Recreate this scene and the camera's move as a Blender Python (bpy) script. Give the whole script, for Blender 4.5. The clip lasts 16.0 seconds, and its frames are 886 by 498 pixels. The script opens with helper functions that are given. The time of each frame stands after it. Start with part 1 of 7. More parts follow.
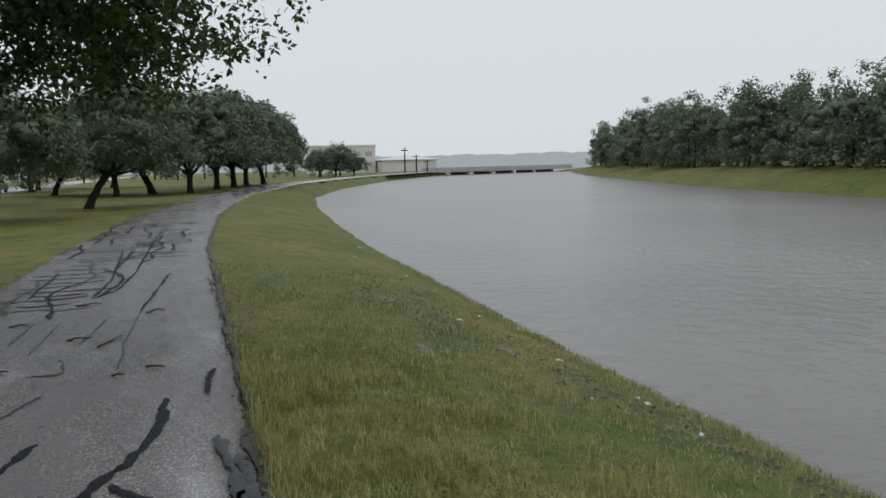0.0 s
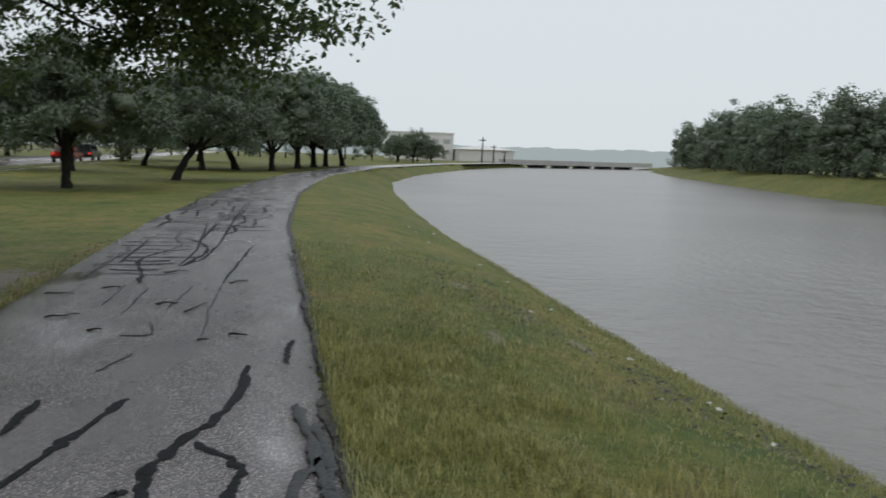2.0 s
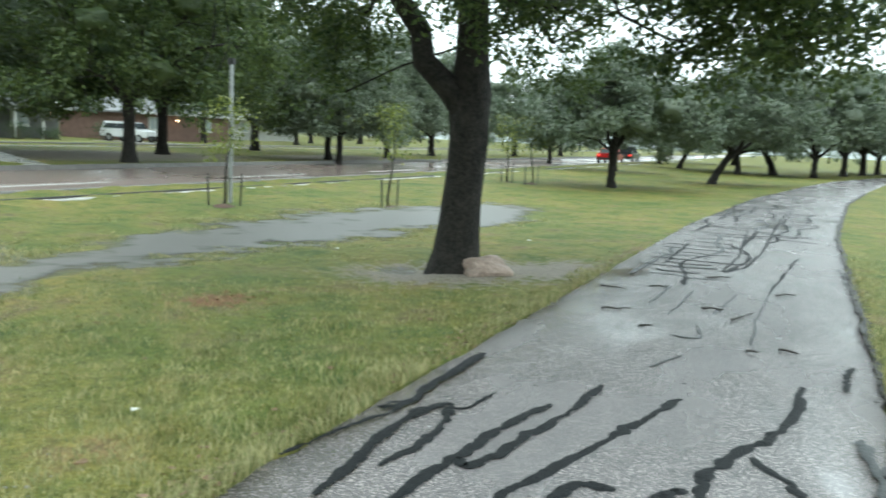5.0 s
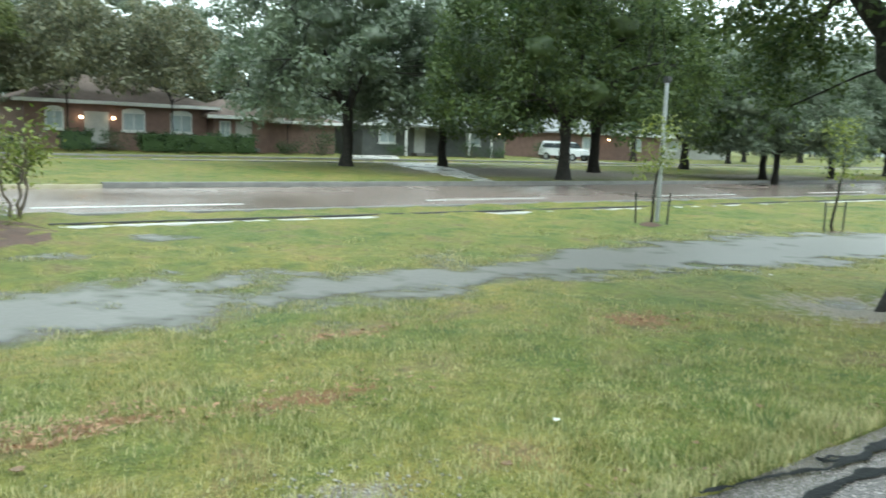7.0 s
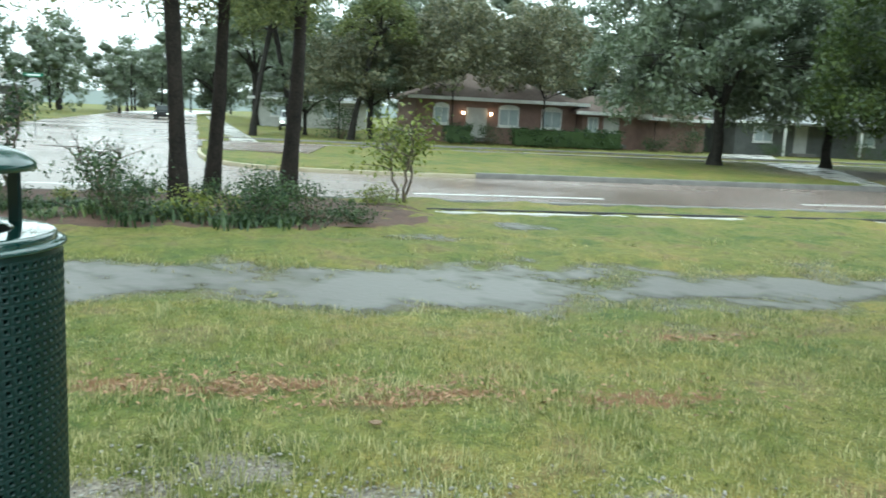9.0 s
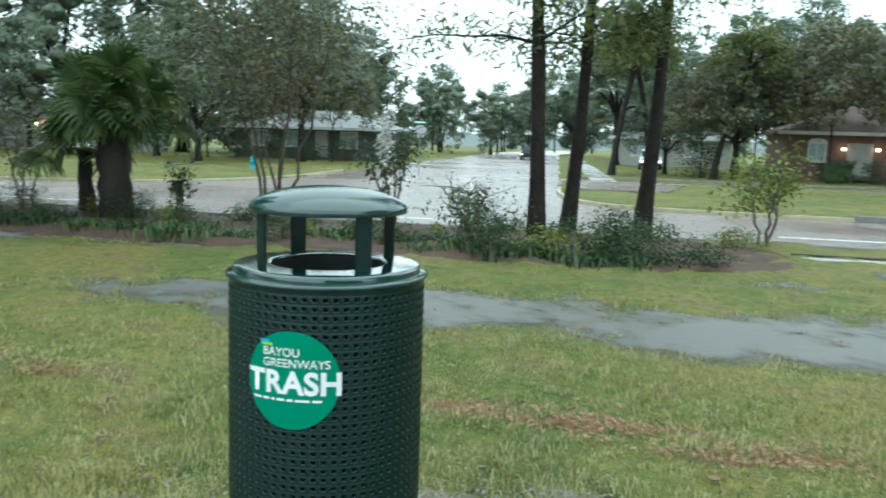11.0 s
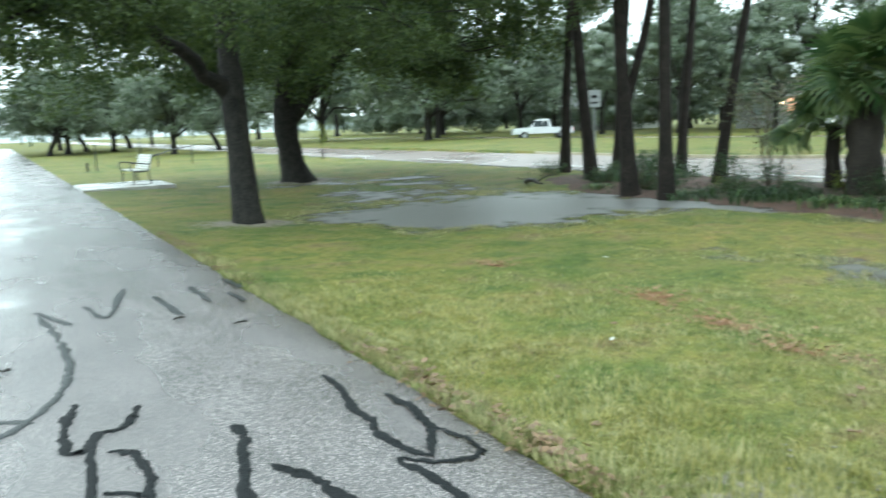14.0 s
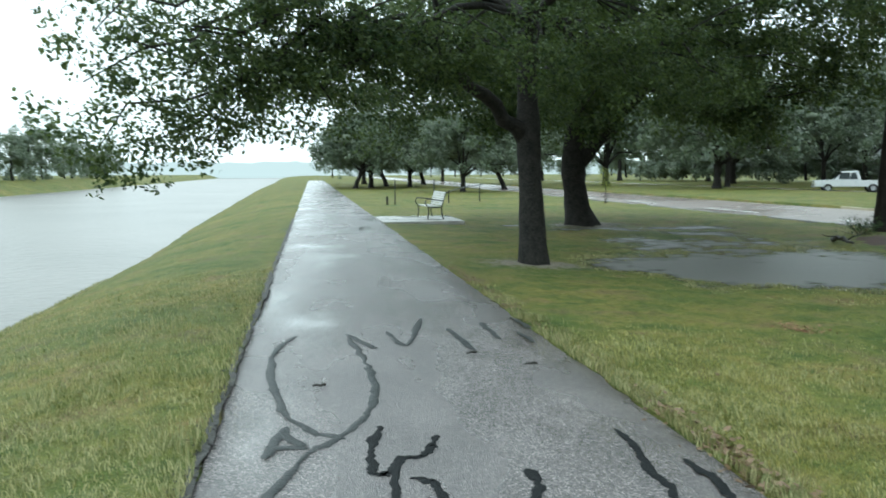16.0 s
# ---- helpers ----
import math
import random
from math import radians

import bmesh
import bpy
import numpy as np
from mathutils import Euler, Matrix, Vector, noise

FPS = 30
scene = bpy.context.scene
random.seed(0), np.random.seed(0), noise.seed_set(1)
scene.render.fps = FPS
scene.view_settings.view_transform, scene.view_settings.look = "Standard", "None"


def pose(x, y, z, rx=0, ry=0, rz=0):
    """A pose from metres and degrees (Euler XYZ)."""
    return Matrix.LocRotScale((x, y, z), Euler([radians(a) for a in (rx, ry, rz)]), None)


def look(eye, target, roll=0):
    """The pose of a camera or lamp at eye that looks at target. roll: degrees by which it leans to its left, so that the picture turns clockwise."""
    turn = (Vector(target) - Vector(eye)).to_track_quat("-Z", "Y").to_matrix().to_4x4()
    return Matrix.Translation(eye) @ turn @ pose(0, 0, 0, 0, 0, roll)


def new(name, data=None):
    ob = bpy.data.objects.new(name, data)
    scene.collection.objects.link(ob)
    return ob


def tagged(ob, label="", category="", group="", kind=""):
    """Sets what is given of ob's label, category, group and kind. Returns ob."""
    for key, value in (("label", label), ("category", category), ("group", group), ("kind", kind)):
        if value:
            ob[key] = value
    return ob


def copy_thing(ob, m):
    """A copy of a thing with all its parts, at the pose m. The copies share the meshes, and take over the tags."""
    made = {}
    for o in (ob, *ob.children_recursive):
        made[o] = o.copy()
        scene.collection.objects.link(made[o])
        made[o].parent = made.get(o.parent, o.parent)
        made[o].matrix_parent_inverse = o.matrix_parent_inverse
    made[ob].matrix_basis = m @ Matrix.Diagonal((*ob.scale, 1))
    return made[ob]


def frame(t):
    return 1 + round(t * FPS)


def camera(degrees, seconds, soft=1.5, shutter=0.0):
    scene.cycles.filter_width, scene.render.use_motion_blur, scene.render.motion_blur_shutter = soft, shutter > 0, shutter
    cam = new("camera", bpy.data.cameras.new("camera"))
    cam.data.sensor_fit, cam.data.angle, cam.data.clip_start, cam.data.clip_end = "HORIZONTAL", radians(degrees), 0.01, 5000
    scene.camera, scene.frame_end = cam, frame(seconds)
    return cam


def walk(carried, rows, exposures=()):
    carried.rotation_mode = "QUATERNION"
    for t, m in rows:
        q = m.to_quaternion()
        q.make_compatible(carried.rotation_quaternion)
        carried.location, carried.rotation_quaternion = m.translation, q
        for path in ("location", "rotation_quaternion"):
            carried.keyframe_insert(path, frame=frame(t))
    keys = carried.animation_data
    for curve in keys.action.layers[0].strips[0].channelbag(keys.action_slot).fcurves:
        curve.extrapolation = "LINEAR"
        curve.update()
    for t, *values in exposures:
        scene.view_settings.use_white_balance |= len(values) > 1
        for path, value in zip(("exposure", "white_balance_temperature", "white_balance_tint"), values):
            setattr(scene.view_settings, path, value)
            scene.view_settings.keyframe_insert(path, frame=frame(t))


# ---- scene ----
PATH = [
    (0, (0.256, -0.252, 1.604), (0.837, 1.651, 1.399), -1.3),
    (0.5, (0.246, -0.272, 1.605), (0.843, 1.626, 1.404), -0.1),
    (1, (0.244, -0.265, 1.6), (0.804, 1.643, 1.386), -0.3),
    (1.5, (0.234, -0.332, 1.601), (0.732, 1.594, 1.395), 0.2),
    (2, (0.169, -0.316, 1.595), (0.581, 1.627, 1.365), 1.9),
    (2.5, (0.116, -0.361, 1.595), (0.261, 1.619, 1.357), 0.5),
    (3, (0.107, -0.361, 1.594), (0.006, 1.622, 1.356), -0.4),
    (3.2, (0.105, -0.391, 1.608), (-0.017, 1.592, 1.38), 0.3),
    (5.3, (-0.13, -0.347, 1.619), (-1.069, 1.398, 1.348), 1.7),
    (5.5, (-0.154, -0.349, 1.624), (-1.186, 1.345, 1.363), 0.9),
    (6, (-0.187, -0.316, 1.628), (-1.481, 1.191, 1.392), 1.7),
    (6.5, (-0.165, -0.3, 1.621), (-1.626, 1.038, 1.345), 3.1),
    (7, (-0.202, -0.274, 1.609), (-1.785, 0.917, 1.336), 2.2),
    (7.5, (-0.251, -0.246, 1.584), (-1.964, 0.752, 1.315), 2.5),
    (8, (-0.278, -0.242, 1.575), (-2.093, 0.544, 1.28), 2.3),
    (8.2, (-0.283, -0.245, 1.569), (-2.13, 0.458, 1.261), 2.3),
    (10.3, (-0.2, -0.054, 1.598), (-2.176, -0.216, 1.339), 1.3),
    (10.5, (-0.197, -0.079, 1.606), (-2.162, -0.355, 1.357), 0.6),
    (11, (-0.176, -0.119, 1.608), (-2.109, -0.561, 1.349), 1.8),
    (11.5, (-0.189, -0.199, 1.6), (-2.036, -0.92, 1.341), 2.7),
    (12, (-0.219, -0.267, 1.592), (-1.903, -1.294, 1.264), 1.9),
    (12.5, (-0.285, -0.293, 1.579), (-1.699, -1.658, 1.204), -0.0),
    (13, (-0.289, -0.272, 1.576), (-1.546, -1.788, 1.224), -2.5),
    (13.5, (-0.327, -0.271, 1.598), (-1.536, -1.833, 1.288), -2.9),
    (14, (-0.282, -0.34, 1.59), (-1.214, -2.083, 1.283), -2.3),
    (14.5, (-0.271, -0.374, 1.582), (-0.999, -2.21, 1.267), -2.7),
    (15, (-0.186, -0.423, 1.6), (-0.71, -2.332, 1.316), -3.1),
    (15.5, (-0.173, -0.457, 1.601), (-0.586, -2.398, 1.358), -1.6),
    (16, (-0.126, -0.467, 1.62), (-0.44, -2.434, 1.431), -0.3),
]
cam = camera(56.9, 16.0, soft=1.6, shutter=0.4)
walk(cam, [(t, look(eye, target, roll)) for t, eye, target, roll in PATH],
     exposures=[(0.0, -0.2, 6250, 6), (2.0, -0.15, 6250, 5), (3.2, 0.4, 6200, 1), (5.3, 1.4, 5950, -8), (8.2, 1.56, 5900, -10), (10.3, 1.1, 5650, -11), (11.0, 1.15, 5600, -11), (12.5, 1.55, 5700, -11), (14.0, 1.58, 5750, -10), (14.6, 1.5, 5750, -10), (15.4, 1.05, 5750, -9), (16.0, 0.92, 5750, -9)])

# ---- light ----
world = bpy.data.worlds.new("rainy_sky")
scene.world = world
world.use_nodes = True
wt = world.node_tree
sky = wt.nodes.new("ShaderNodeTexSky")
sky.sky_type, sky.sun_disc = "NISHITA", False
sky.sun_elevation, sky.sun_rotation = radians(48), radians(140)
sky.dust_density = 6.0
grey = wt.nodes.new("ShaderNodeMix")
grey.data_type = "RGBA"
grey.inputs["Factor"].default_value = 0.9
wt.links.new(sky.outputs["Color"], grey.inputs["A"])
grey.inputs["B"].default_value = (8.7, 8.9, 9.2, 1)
wt.links.new(grey.outputs["Result"], wt.nodes["Background"].inputs["Color"])
wt.nodes["Background"].inputs["Strength"].default_value = 0.1

sun = new("overcast_sun", bpy.data.lights.new("overcast_sun", "SUN"))
sun.data.energy, sun.data.angle, sun.data.color = 0.5, radians(80), (1.0, 0.98, 0.95)
sun.matrix_world = look((0, 0, 30), (4, -5, 0))


# ---- materials ----
def material(name, dark, light, rough=0.7, scale=6.0, fine=60.0, bump=0.15, metal=0.0, spec=0.5, island=0.0, detail_mix=0.5, thin=0.0):
    """A surface with two scales of variation between two colours, and a fine relief."""
    m = bpy.data.materials.new(name)
    m.use_nodes = True
    t = m.node_tree
    b = t.nodes["Principled BSDF"]
    co = t.nodes.new("ShaderNodeTexCoord")
    big, small = t.nodes.new("ShaderNodeTexNoise"), t.nodes.new("ShaderNodeTexNoise")
    big.inputs["Scale"].default_value, small.inputs["Scale"].default_value = scale, fine
    big.inputs["Detail"].default_value = small.inputs["Detail"].default_value = 4
    for n in (big, small):
        t.links.new(co.outputs["Object"], n.inputs["Vector"])
    mix = t.nodes.new("ShaderNodeMix")
    mix.inputs["Factor"].default_value = detail_mix
    t.links.new(big.outputs["Fac"], mix.inputs["A"])
    t.links.new(small.outputs["Fac"], mix.inputs["B"])
    fac = mix.outputs["Result"]
    if island:
        geo = t.nodes.new("ShaderNodeNewGeometry")
        m2 = t.nodes.new("ShaderNodeMix")
        m2.inputs["Factor"].default_value = island
        t.links.new(fac, m2.inputs["A"])
        t.links.new(geo.outputs["Random Per Island"], m2.inputs["B"])
        fac = m2.outputs["Result"]
    ramp = t.nodes.new("ShaderNodeValToRGB")
    ramp.color_ramp.elements[0].position, ramp.color_ramp.elements[1].position = 0.32, 0.68
    ramp.color_ramp.elements[0].color, ramp.color_ramp.elements[1].color = (*dark, 1), (*light, 1)
    t.links.new(fac, ramp.inputs["Fac"])
    t.links.new(ramp.outputs["Color"], b.inputs["Base Color"])
    b.inputs["Roughness"].default_value, b.inputs["Metallic"].default_value = rough, metal
    b.inputs["Specular IOR Level"].default_value = spec
    if bump:
        bn = t.nodes.new("ShaderNodeBump")
        bn.inputs["Strength"].default_value, bn.inputs["Distance"].default_value = bump, 0.02
        t.links.new(small.outputs["Fac"], bn.inputs["Height"])
        t.links.new(bn.outputs["Normal"], b.inputs["Normal"])
    if thin:
        tr, add = t.nodes.new("ShaderNodeBsdfTranslucent"), t.nodes.new("ShaderNodeMixShader")
        add.inputs["Fac"].default_value = thin
        t.links.new(ramp.outputs["Color"], tr.inputs["Color"])
        t.links.new(b.outputs["BSDF"], add.inputs[1])
        t.links.new(tr.outputs["BSDF"], add.inputs[2])
        t.links.new(add.outputs["Shader"], t.nodes["Material Output"].inputs["Surface"])
    return m


def ground_material():
    """Mown lawn: green and straw-coloured drifts, brown thatch, bare wet soil where the attribute 'bare' says so."""
    m = bpy.data.materials.new("lawn")
    m.use_nodes = True
    t = m.node_tree
    b = t.nodes["Principled BSDF"]
    co = t.nodes.new("ShaderNodeTexCoord")

    def noise_at(scale, detail=5.0):
        n = t.nodes.new("ShaderNodeTexNoise")
        n.inputs["Scale"].default_value, n.inputs["Detail"].default_value = scale, detail
        t.links.new(co.outputs["Object"], n.inputs["Vector"])
        return n

    def ramp_of(fac, stops):
        r = t.nodes.new("ShaderNodeValToRGB")
        e = r.color_ramp.elements
        e[0].position, e[0].color = stops[0][0], (*stops[0][1], 1)
        e[1].position, e[1].color = stops[-1][0], (*stops[-1][1], 1)
        for p, c in stops[1:-1]:
            e.new(p).color = (*c, 1)
        t.links.new(fac, r.inputs["Fac"])
        return r

    big, mid, fine, tuft = noise_at(0.3), noise_at(1.3, 10.0), noise_at(45.0, 8.0), noise_at(9.0, 6.0)
    mid.inputs["Roughness"].default_value = 0.68
    base = ramp_of(mid.outputs["Fac"], [(0.3, (0.06, 0.096, 0.023)), (0.43, (0.118, 0.138, 0.031)), (0.54, (0.17, 0.166, 0.044)), (0.62, (0.17, 0.142, 0.056)), (0.72, (0.118, 0.088, 0.05))])
    tone = ramp_of(big.outputs["Fac"], [(0.34, (0.72, 0.86, 0.8)), (0.66, (1.25, 1.12, 1.15))])
    clump = ramp_of(tuft.outputs["Fac"], [(0.3, (0.66, 0.7, 0.7)), (0.5, (1.0, 1.0, 1.0)), (0.72, (1.3, 1.24, 1.3))])
    blade = ramp_of(fine.outputs["Fac"], [(0.3, (0.5, 0.55, 0.45)), (0.7, (1.35, 1.3, 1.3))])
    out = base.outputs["Color"]
    for r in (tone, clump, blade):
        x = t.nodes.new("ShaderNodeMix")
        x.data_type, x.blend_type = "RGBA", "MULTIPLY"
        x.inputs["Factor"].default_value = 1.0
        t.links.new(out, x.inputs["A"])
        t.links.new(r.outputs["Color"], x.inputs["B"])
        out = x.outputs["Result"]
    for name, colours in (("bare", ((0.1, 0.085, 0.07), (0.34, 0.3, 0.25))), ("rust", ((0.12, 0.07, 0.035), (0.25, 0.13, 0.062)))):
        at = t.nodes.new("ShaderNodeAttribute")
        at.attribute_name = name
        gap = noise_at(9.0, 8.0)
        soft = t.nodes.new("ShaderNodeMath")
        soft.operation = "ADD"
        t.links.new(at.outputs["Fac"], soft.inputs[0])
        t.links.new(gap.outputs["Fac"], soft.inputs[1])
        cut = ramp_of(soft.outputs[0], [(0.8, (0, 0, 0)), (1.15, (1, 1, 1))])
        soil = ramp_of(fine.outputs["Fac"], [(0.3, colours[0]), (0.7, colours[1])])
        x = t.nodes.new("ShaderNodeMix")
        x.data_type = "RGBA"
        t.links.new(cut.outputs["Color"], x.inputs["Factor"])
        t.links.new(out, x.inputs["A"])
        t.links.new(soil.outputs["Color"], x.inputs["B"])
        out = x.outputs["Result"]
    t.links.new(out, b.inputs["Base Color"])
    b.inputs["Roughness"].default_value, b.inputs["Specular IOR Level"].default_value = 0.7, 0.2
    bn = t.nodes.new("ShaderNodeBump")
    bn.inputs["Strength"].default_value, bn.inputs["Distance"].default_value = 0.7, 0.05
    t.links.new(fine.outputs["Fac"], bn.inputs["Height"])
    t.links.new(bn.outputs["Normal"], b.inputs["Normal"])
    return m


def wet_material(name, dark, light, rough_dry, rough_wet, grit, wet_scale, crack=False, stretch=(1, 1, 1)):
    """Paving under rain: gritty where it drains, mirror-like where a film of water stands."""
    m = bpy.data.materials.new(name)
    m.use_nodes = True
    t = m.node_tree
    b = t.nodes["Principled BSDF"]
    co = t.nodes.new("ShaderNodeTexCoord")
    mp = t.nodes.new("ShaderNodeMapping")
    mp.inputs["Scale"].default_value = stretch
    t.links.new(co.outputs["Object"], mp.inputs["Vector"])
    wet, stain, fine = (t.nodes.new("ShaderNodeTexNoise") for _ in range(3))
    for n, s, d in ((wet, wet_scale, 5), (stain, wet_scale * 3.1, 6), (fine, grit, 3)):
        n.inputs["Scale"].default_value, n.inputs["Detail"].default_value = s, d
        t.links.new((co.outputs["Object"] if n is fine else mp.outputs["Vector"]), n.inputs["Vector"])
    film = t.nodes.new("ShaderNodeValToRGB")
    film.color_ramp.elements[0].position, film.color_ramp.elements[1].position = 0.44, 0.64
    b.inputs["Specular IOR Level"].default_value = 0.8
    t.links.new(wet.outputs["Fac"], film.inputs["Fac"])
    mix = t.nodes.new("ShaderNodeMix")
    mix.inputs["Factor"].default_value = 0.55
    t.links.new(stain.outputs["Fac"], mix.inputs["A"])
    t.links.new(fine.outputs["Fac"], mix.inputs["B"])
    col = t.nodes.new("ShaderNodeValToRGB")
    col.color_ramp.elements[0].position, col.color_ramp.elements[1].position = 0.33, 0.67
    col.color_ramp.elements[0].color, col.color_ramp.elements[1].color = (*dark, 1), (*light, 1)
    t.links.new(mix.outputs["Result"], col.inputs["Fac"])
    out = col.outputs["Color"]
    height = fine.outputs["Fac"]
    if crack:
        chip = t.nodes.new("ShaderNodeTexVoronoi")
        chip.inputs["Scale"].default_value = 125
        t.links.new(co.outputs["Object"], chip.inputs["Vector"])
        tint = t.nodes.new("ShaderNodeSeparateColor")
        t.links.new(chip.outputs["Color"], tint.inputs["Color"])
        stone = t.nodes.new("ShaderNodeValToRGB")
        e = stone.color_ramp.elements
        e[0].position, e[0].color = 0.2, (0.6, 0.61, 0.62, 1)
        e[1].position, e[1].color = 0.97, (2.3, 2.2, 2.12, 1)
        e.new(0.75).color = (1.0, 0.97, 0.95, 1)
        t.links.new(tint.outputs["Red"], stone.inputs["Fac"])
        mul = t.nodes.new("ShaderNodeMix")
        mul.data_type, mul.blend_type = "RGBA", "MULTIPLY"
        mul.inputs["Factor"].default_value = 0.9
        t.links.new(out, mul.inputs["A"])
        t.links.new(stone.outputs["Color"], mul.inputs["B"])
        out = mul.outputs["Result"]
        height = chip.outputs["Distance"]
    t.links.new(out, b.inputs["Base Color"])
    rr = t.nodes.new("ShaderNodeMix")
    rr.inputs["A"].default_value, rr.inputs["B"].default_value = rough_dry, rough_wet
    t.links.new(film.outputs["Color"], rr.inputs["Factor"])
    t.links.new(rr.outputs["Result"], b.inputs["Roughness"])
    bs = t.nodes.new("ShaderNodeMix")
    bs.inputs["A"].default_value, bs.inputs["B"].default_value = 0.7, 0.08
    t.links.new(film.outputs["Color"], bs.inputs["Factor"])
    bn = t.nodes.new("ShaderNodeBump")
    bn.inputs["Distance"].default_value = 0.012
    t.links.new(bs.outputs["Result"], bn.inputs["Strength"])
    t.links.new(height, bn.inputs["Height"])
    t.links.new(bn.outputs["Normal"], b.inputs["Normal"])
    return m


def water_material(name, colour, rough, ripple, distance, spec=0.5):
    m = bpy.data.materials.new(name)
    m.use_nodes = True
    t = m.node_tree
    b = t.nodes["Principled BSDF"]
    b.inputs["Roughness"].default_value, b.inputs["IOR"].default_value = rough, 1.33
    b.inputs["Specular IOR Level"].default_value = spec
    co = t.nodes.new("ShaderNodeTexCoord")
    a, c = t.nodes.new("ShaderNodeTexNoise"), t.nodes.new("ShaderNodeTexNoise")
    a.inputs["Scale"].default_value, c.inputs["Scale"].default_value = ripple, 0.11
    a.inputs["Detail"].default_value, c.inputs["Detail"].default_value = 6, 6
    for n in (a, c):
        t.links.new(co.outputs["Object"], n.inputs["Vector"])
    ramp = t.nodes.new("ShaderNodeValToRGB")
    ramp.color_ramp.elements[0].position, ramp.color_ramp.elements[1].position = 0.3, 0.7
    ramp.color_ramp.elements[0].color = (*[v * 0.85 for v in colour], 1)
    ramp.color_ramp.elements[1].color = (*[v * 1.15 for v in colour], 1)
    t.links.new(c.outputs["Fac"], ramp.inputs["Fac"])
    t.links.new(ramp.outputs["Color"], b.inputs["Base Color"])
    bn = t.nodes.new("ShaderNodeBump")
    bn.inputs["Strength"].default_value, bn.inputs["Distance"].default_value = 0.5, distance
    t.links.new(a.outputs["Fac"], bn.inputs["Height"])
    t.links.new(bn.outputs["Normal"], b.inputs["Normal"])
    return m


LAWN = ground_material()
ASPHALT = wet_material("trail_asphalt", (0.115, 0.106, 0.108), (0.235, 0.214, 0.218), 0.28, 0.1, 140, 0.6, True, (1.3, 0.6, 1))
ROAD = wet_material("wet_road", (0.17, 0.128, 0.112), (0.25, 0.195, 0.172), 0.3, 0.13, 60, 0.16, stretch=(0.5, 0.5, 1))
CONCRETE = wet_material("wet_concrete", (0.3, 0.29, 0.27), (0.48, 0.46, 0.43), 0.4, 0.12, 80, 0.8)
KERB = material("kerb_concrete", (0.09, 0.085, 0.08), (0.21, 0.2, 0.185), 0.5, 3, 50)
KERB_YELLOW = material("yellow_kerb_paint", (0.3, 0.26, 0.16), (0.45, 0.4, 0.28), 0.45, 3, 50)
TAR = material("crack_sealant", (0.008, 0.009, 0.01), (0.018, 0.02, 0.022), 0.62, 8, 90, 0.8, spec=0.15)
TAR_WORN = material("worn_crack_sealant", (0.016, 0.02, 0.022), (0.06, 0.062, 0.063), 0.45, 9, 60, 0.5, spec=0.3)
EDGE_DIRT = material("crumbled_asphalt", (0.012, 0.012, 0.012), (0.09, 0.085, 0.08), 0.6, 14, 120, 0.9)
RIVER = water_material("river_water", (0.2, 0.185, 0.175), 0.28, 2.2, 0.12)
PUDDLE = water_material("puddle_water", (0.16, 0.154, 0.146), 0.4, 14.0, 0.012, 0.28)
thin_water = PUDDLE.node_tree
silt = thin_water.nodes.new("ShaderNodeTexNoise")
silt.inputs["Scale"].default_value, silt.inputs["Detail"].default_value = 2.6, 8
deep = thin_water.nodes.new("ShaderNodeAttribute")
deep.attribute_name = "depth"
reach = thin_water.nodes.new("ShaderNodeMath")
reach.operation, reach.inputs[1].default_value = "MULTIPLY_ADD", 12.0
clear = thin_water.nodes.new("ShaderNodeMapRange")
clear.inputs["From Min"].default_value, clear.inputs["From Max"].default_value = 0.45, 1.2
clear.inputs["To Min"].default_value, clear.inputs["To Max"].default_value = 0.1, 0.9
thin_co = thin_water.nodes.new("ShaderNodeTexCoord")
thin_water.links.new(thin_co.outputs["Object"], silt.inputs["Vector"])
thin_water.links.new(deep.outputs["Fac"], reach.inputs[0])
thin_water.links.new(silt.outputs["Fac"], reach.inputs[2])
thin_water.links.new(reach.outputs["Value"], clear.inputs["Value"])
thin_water.links.new(clear.outputs["Result"], thin_water.nodes["Principled BSDF"].inputs["Alpha"])
PAINT_WHITE = material("road_paint", (0.55, 0.55, 0.53), (0.8, 0.8, 0.78), 0.4, 3, 40, 0.05)
BARK = material("oak_bark", (0.003, 0.003, 0.0025), (0.034, 0.03, 0.025), 0.75, 6, 24, 1.0, spec=0.25)
PINE_BARK = material("pine_bark", (0.008, 0.007, 0.006), (0.04, 0.031, 0.026), 0.85, 4, 22, 0.9, spec=0.25)
PALE_BARK = material("crape_bark", (0.05, 0.038, 0.028), (0.15, 0.115, 0.085), 0.6, 6, 30, 0.4)
LEAF = material("oak_leaf", (0.025, 0.05, 0.015), (0.105, 0.14, 0.036), 0.45, 0.5, 7, 0, island=0.35, thin=0.5)
# Leaf colour lightened in place of rain haze, with a high wet gloss.
LEAF_HAZE = material("haze_pale_leaf", (0.078, 0.115, 0.068), (0.16, 0.195, 0.115), 0.32, 0.3, 3, 0, spec=1.0, island=0.25, thin=0.45)
LEAF_YOUNG = material("young_leaf", (0.09, 0.12, 0.02), (0.25, 0.28, 0.06), 0.5, 1.5, 9, 0, island=0.5, thin=0.35)
# Olive foliage tone, also lightened to stand in for haze.
LEAF_OLIVE = material("hazed_olive_leaf", (0.075, 0.09, 0.045), (0.185, 0.18, 0.095), 0.4, 0.8, 7, 0, spec=0.8, island=0.45, thin=0.4)
LEAF_SHRUB = material("shrub_leaf", (0.018, 0.045, 0.016), (0.075, 0.12, 0.04), 0.5, 1.5, 12, 0, island=0.55, thin=0.35)
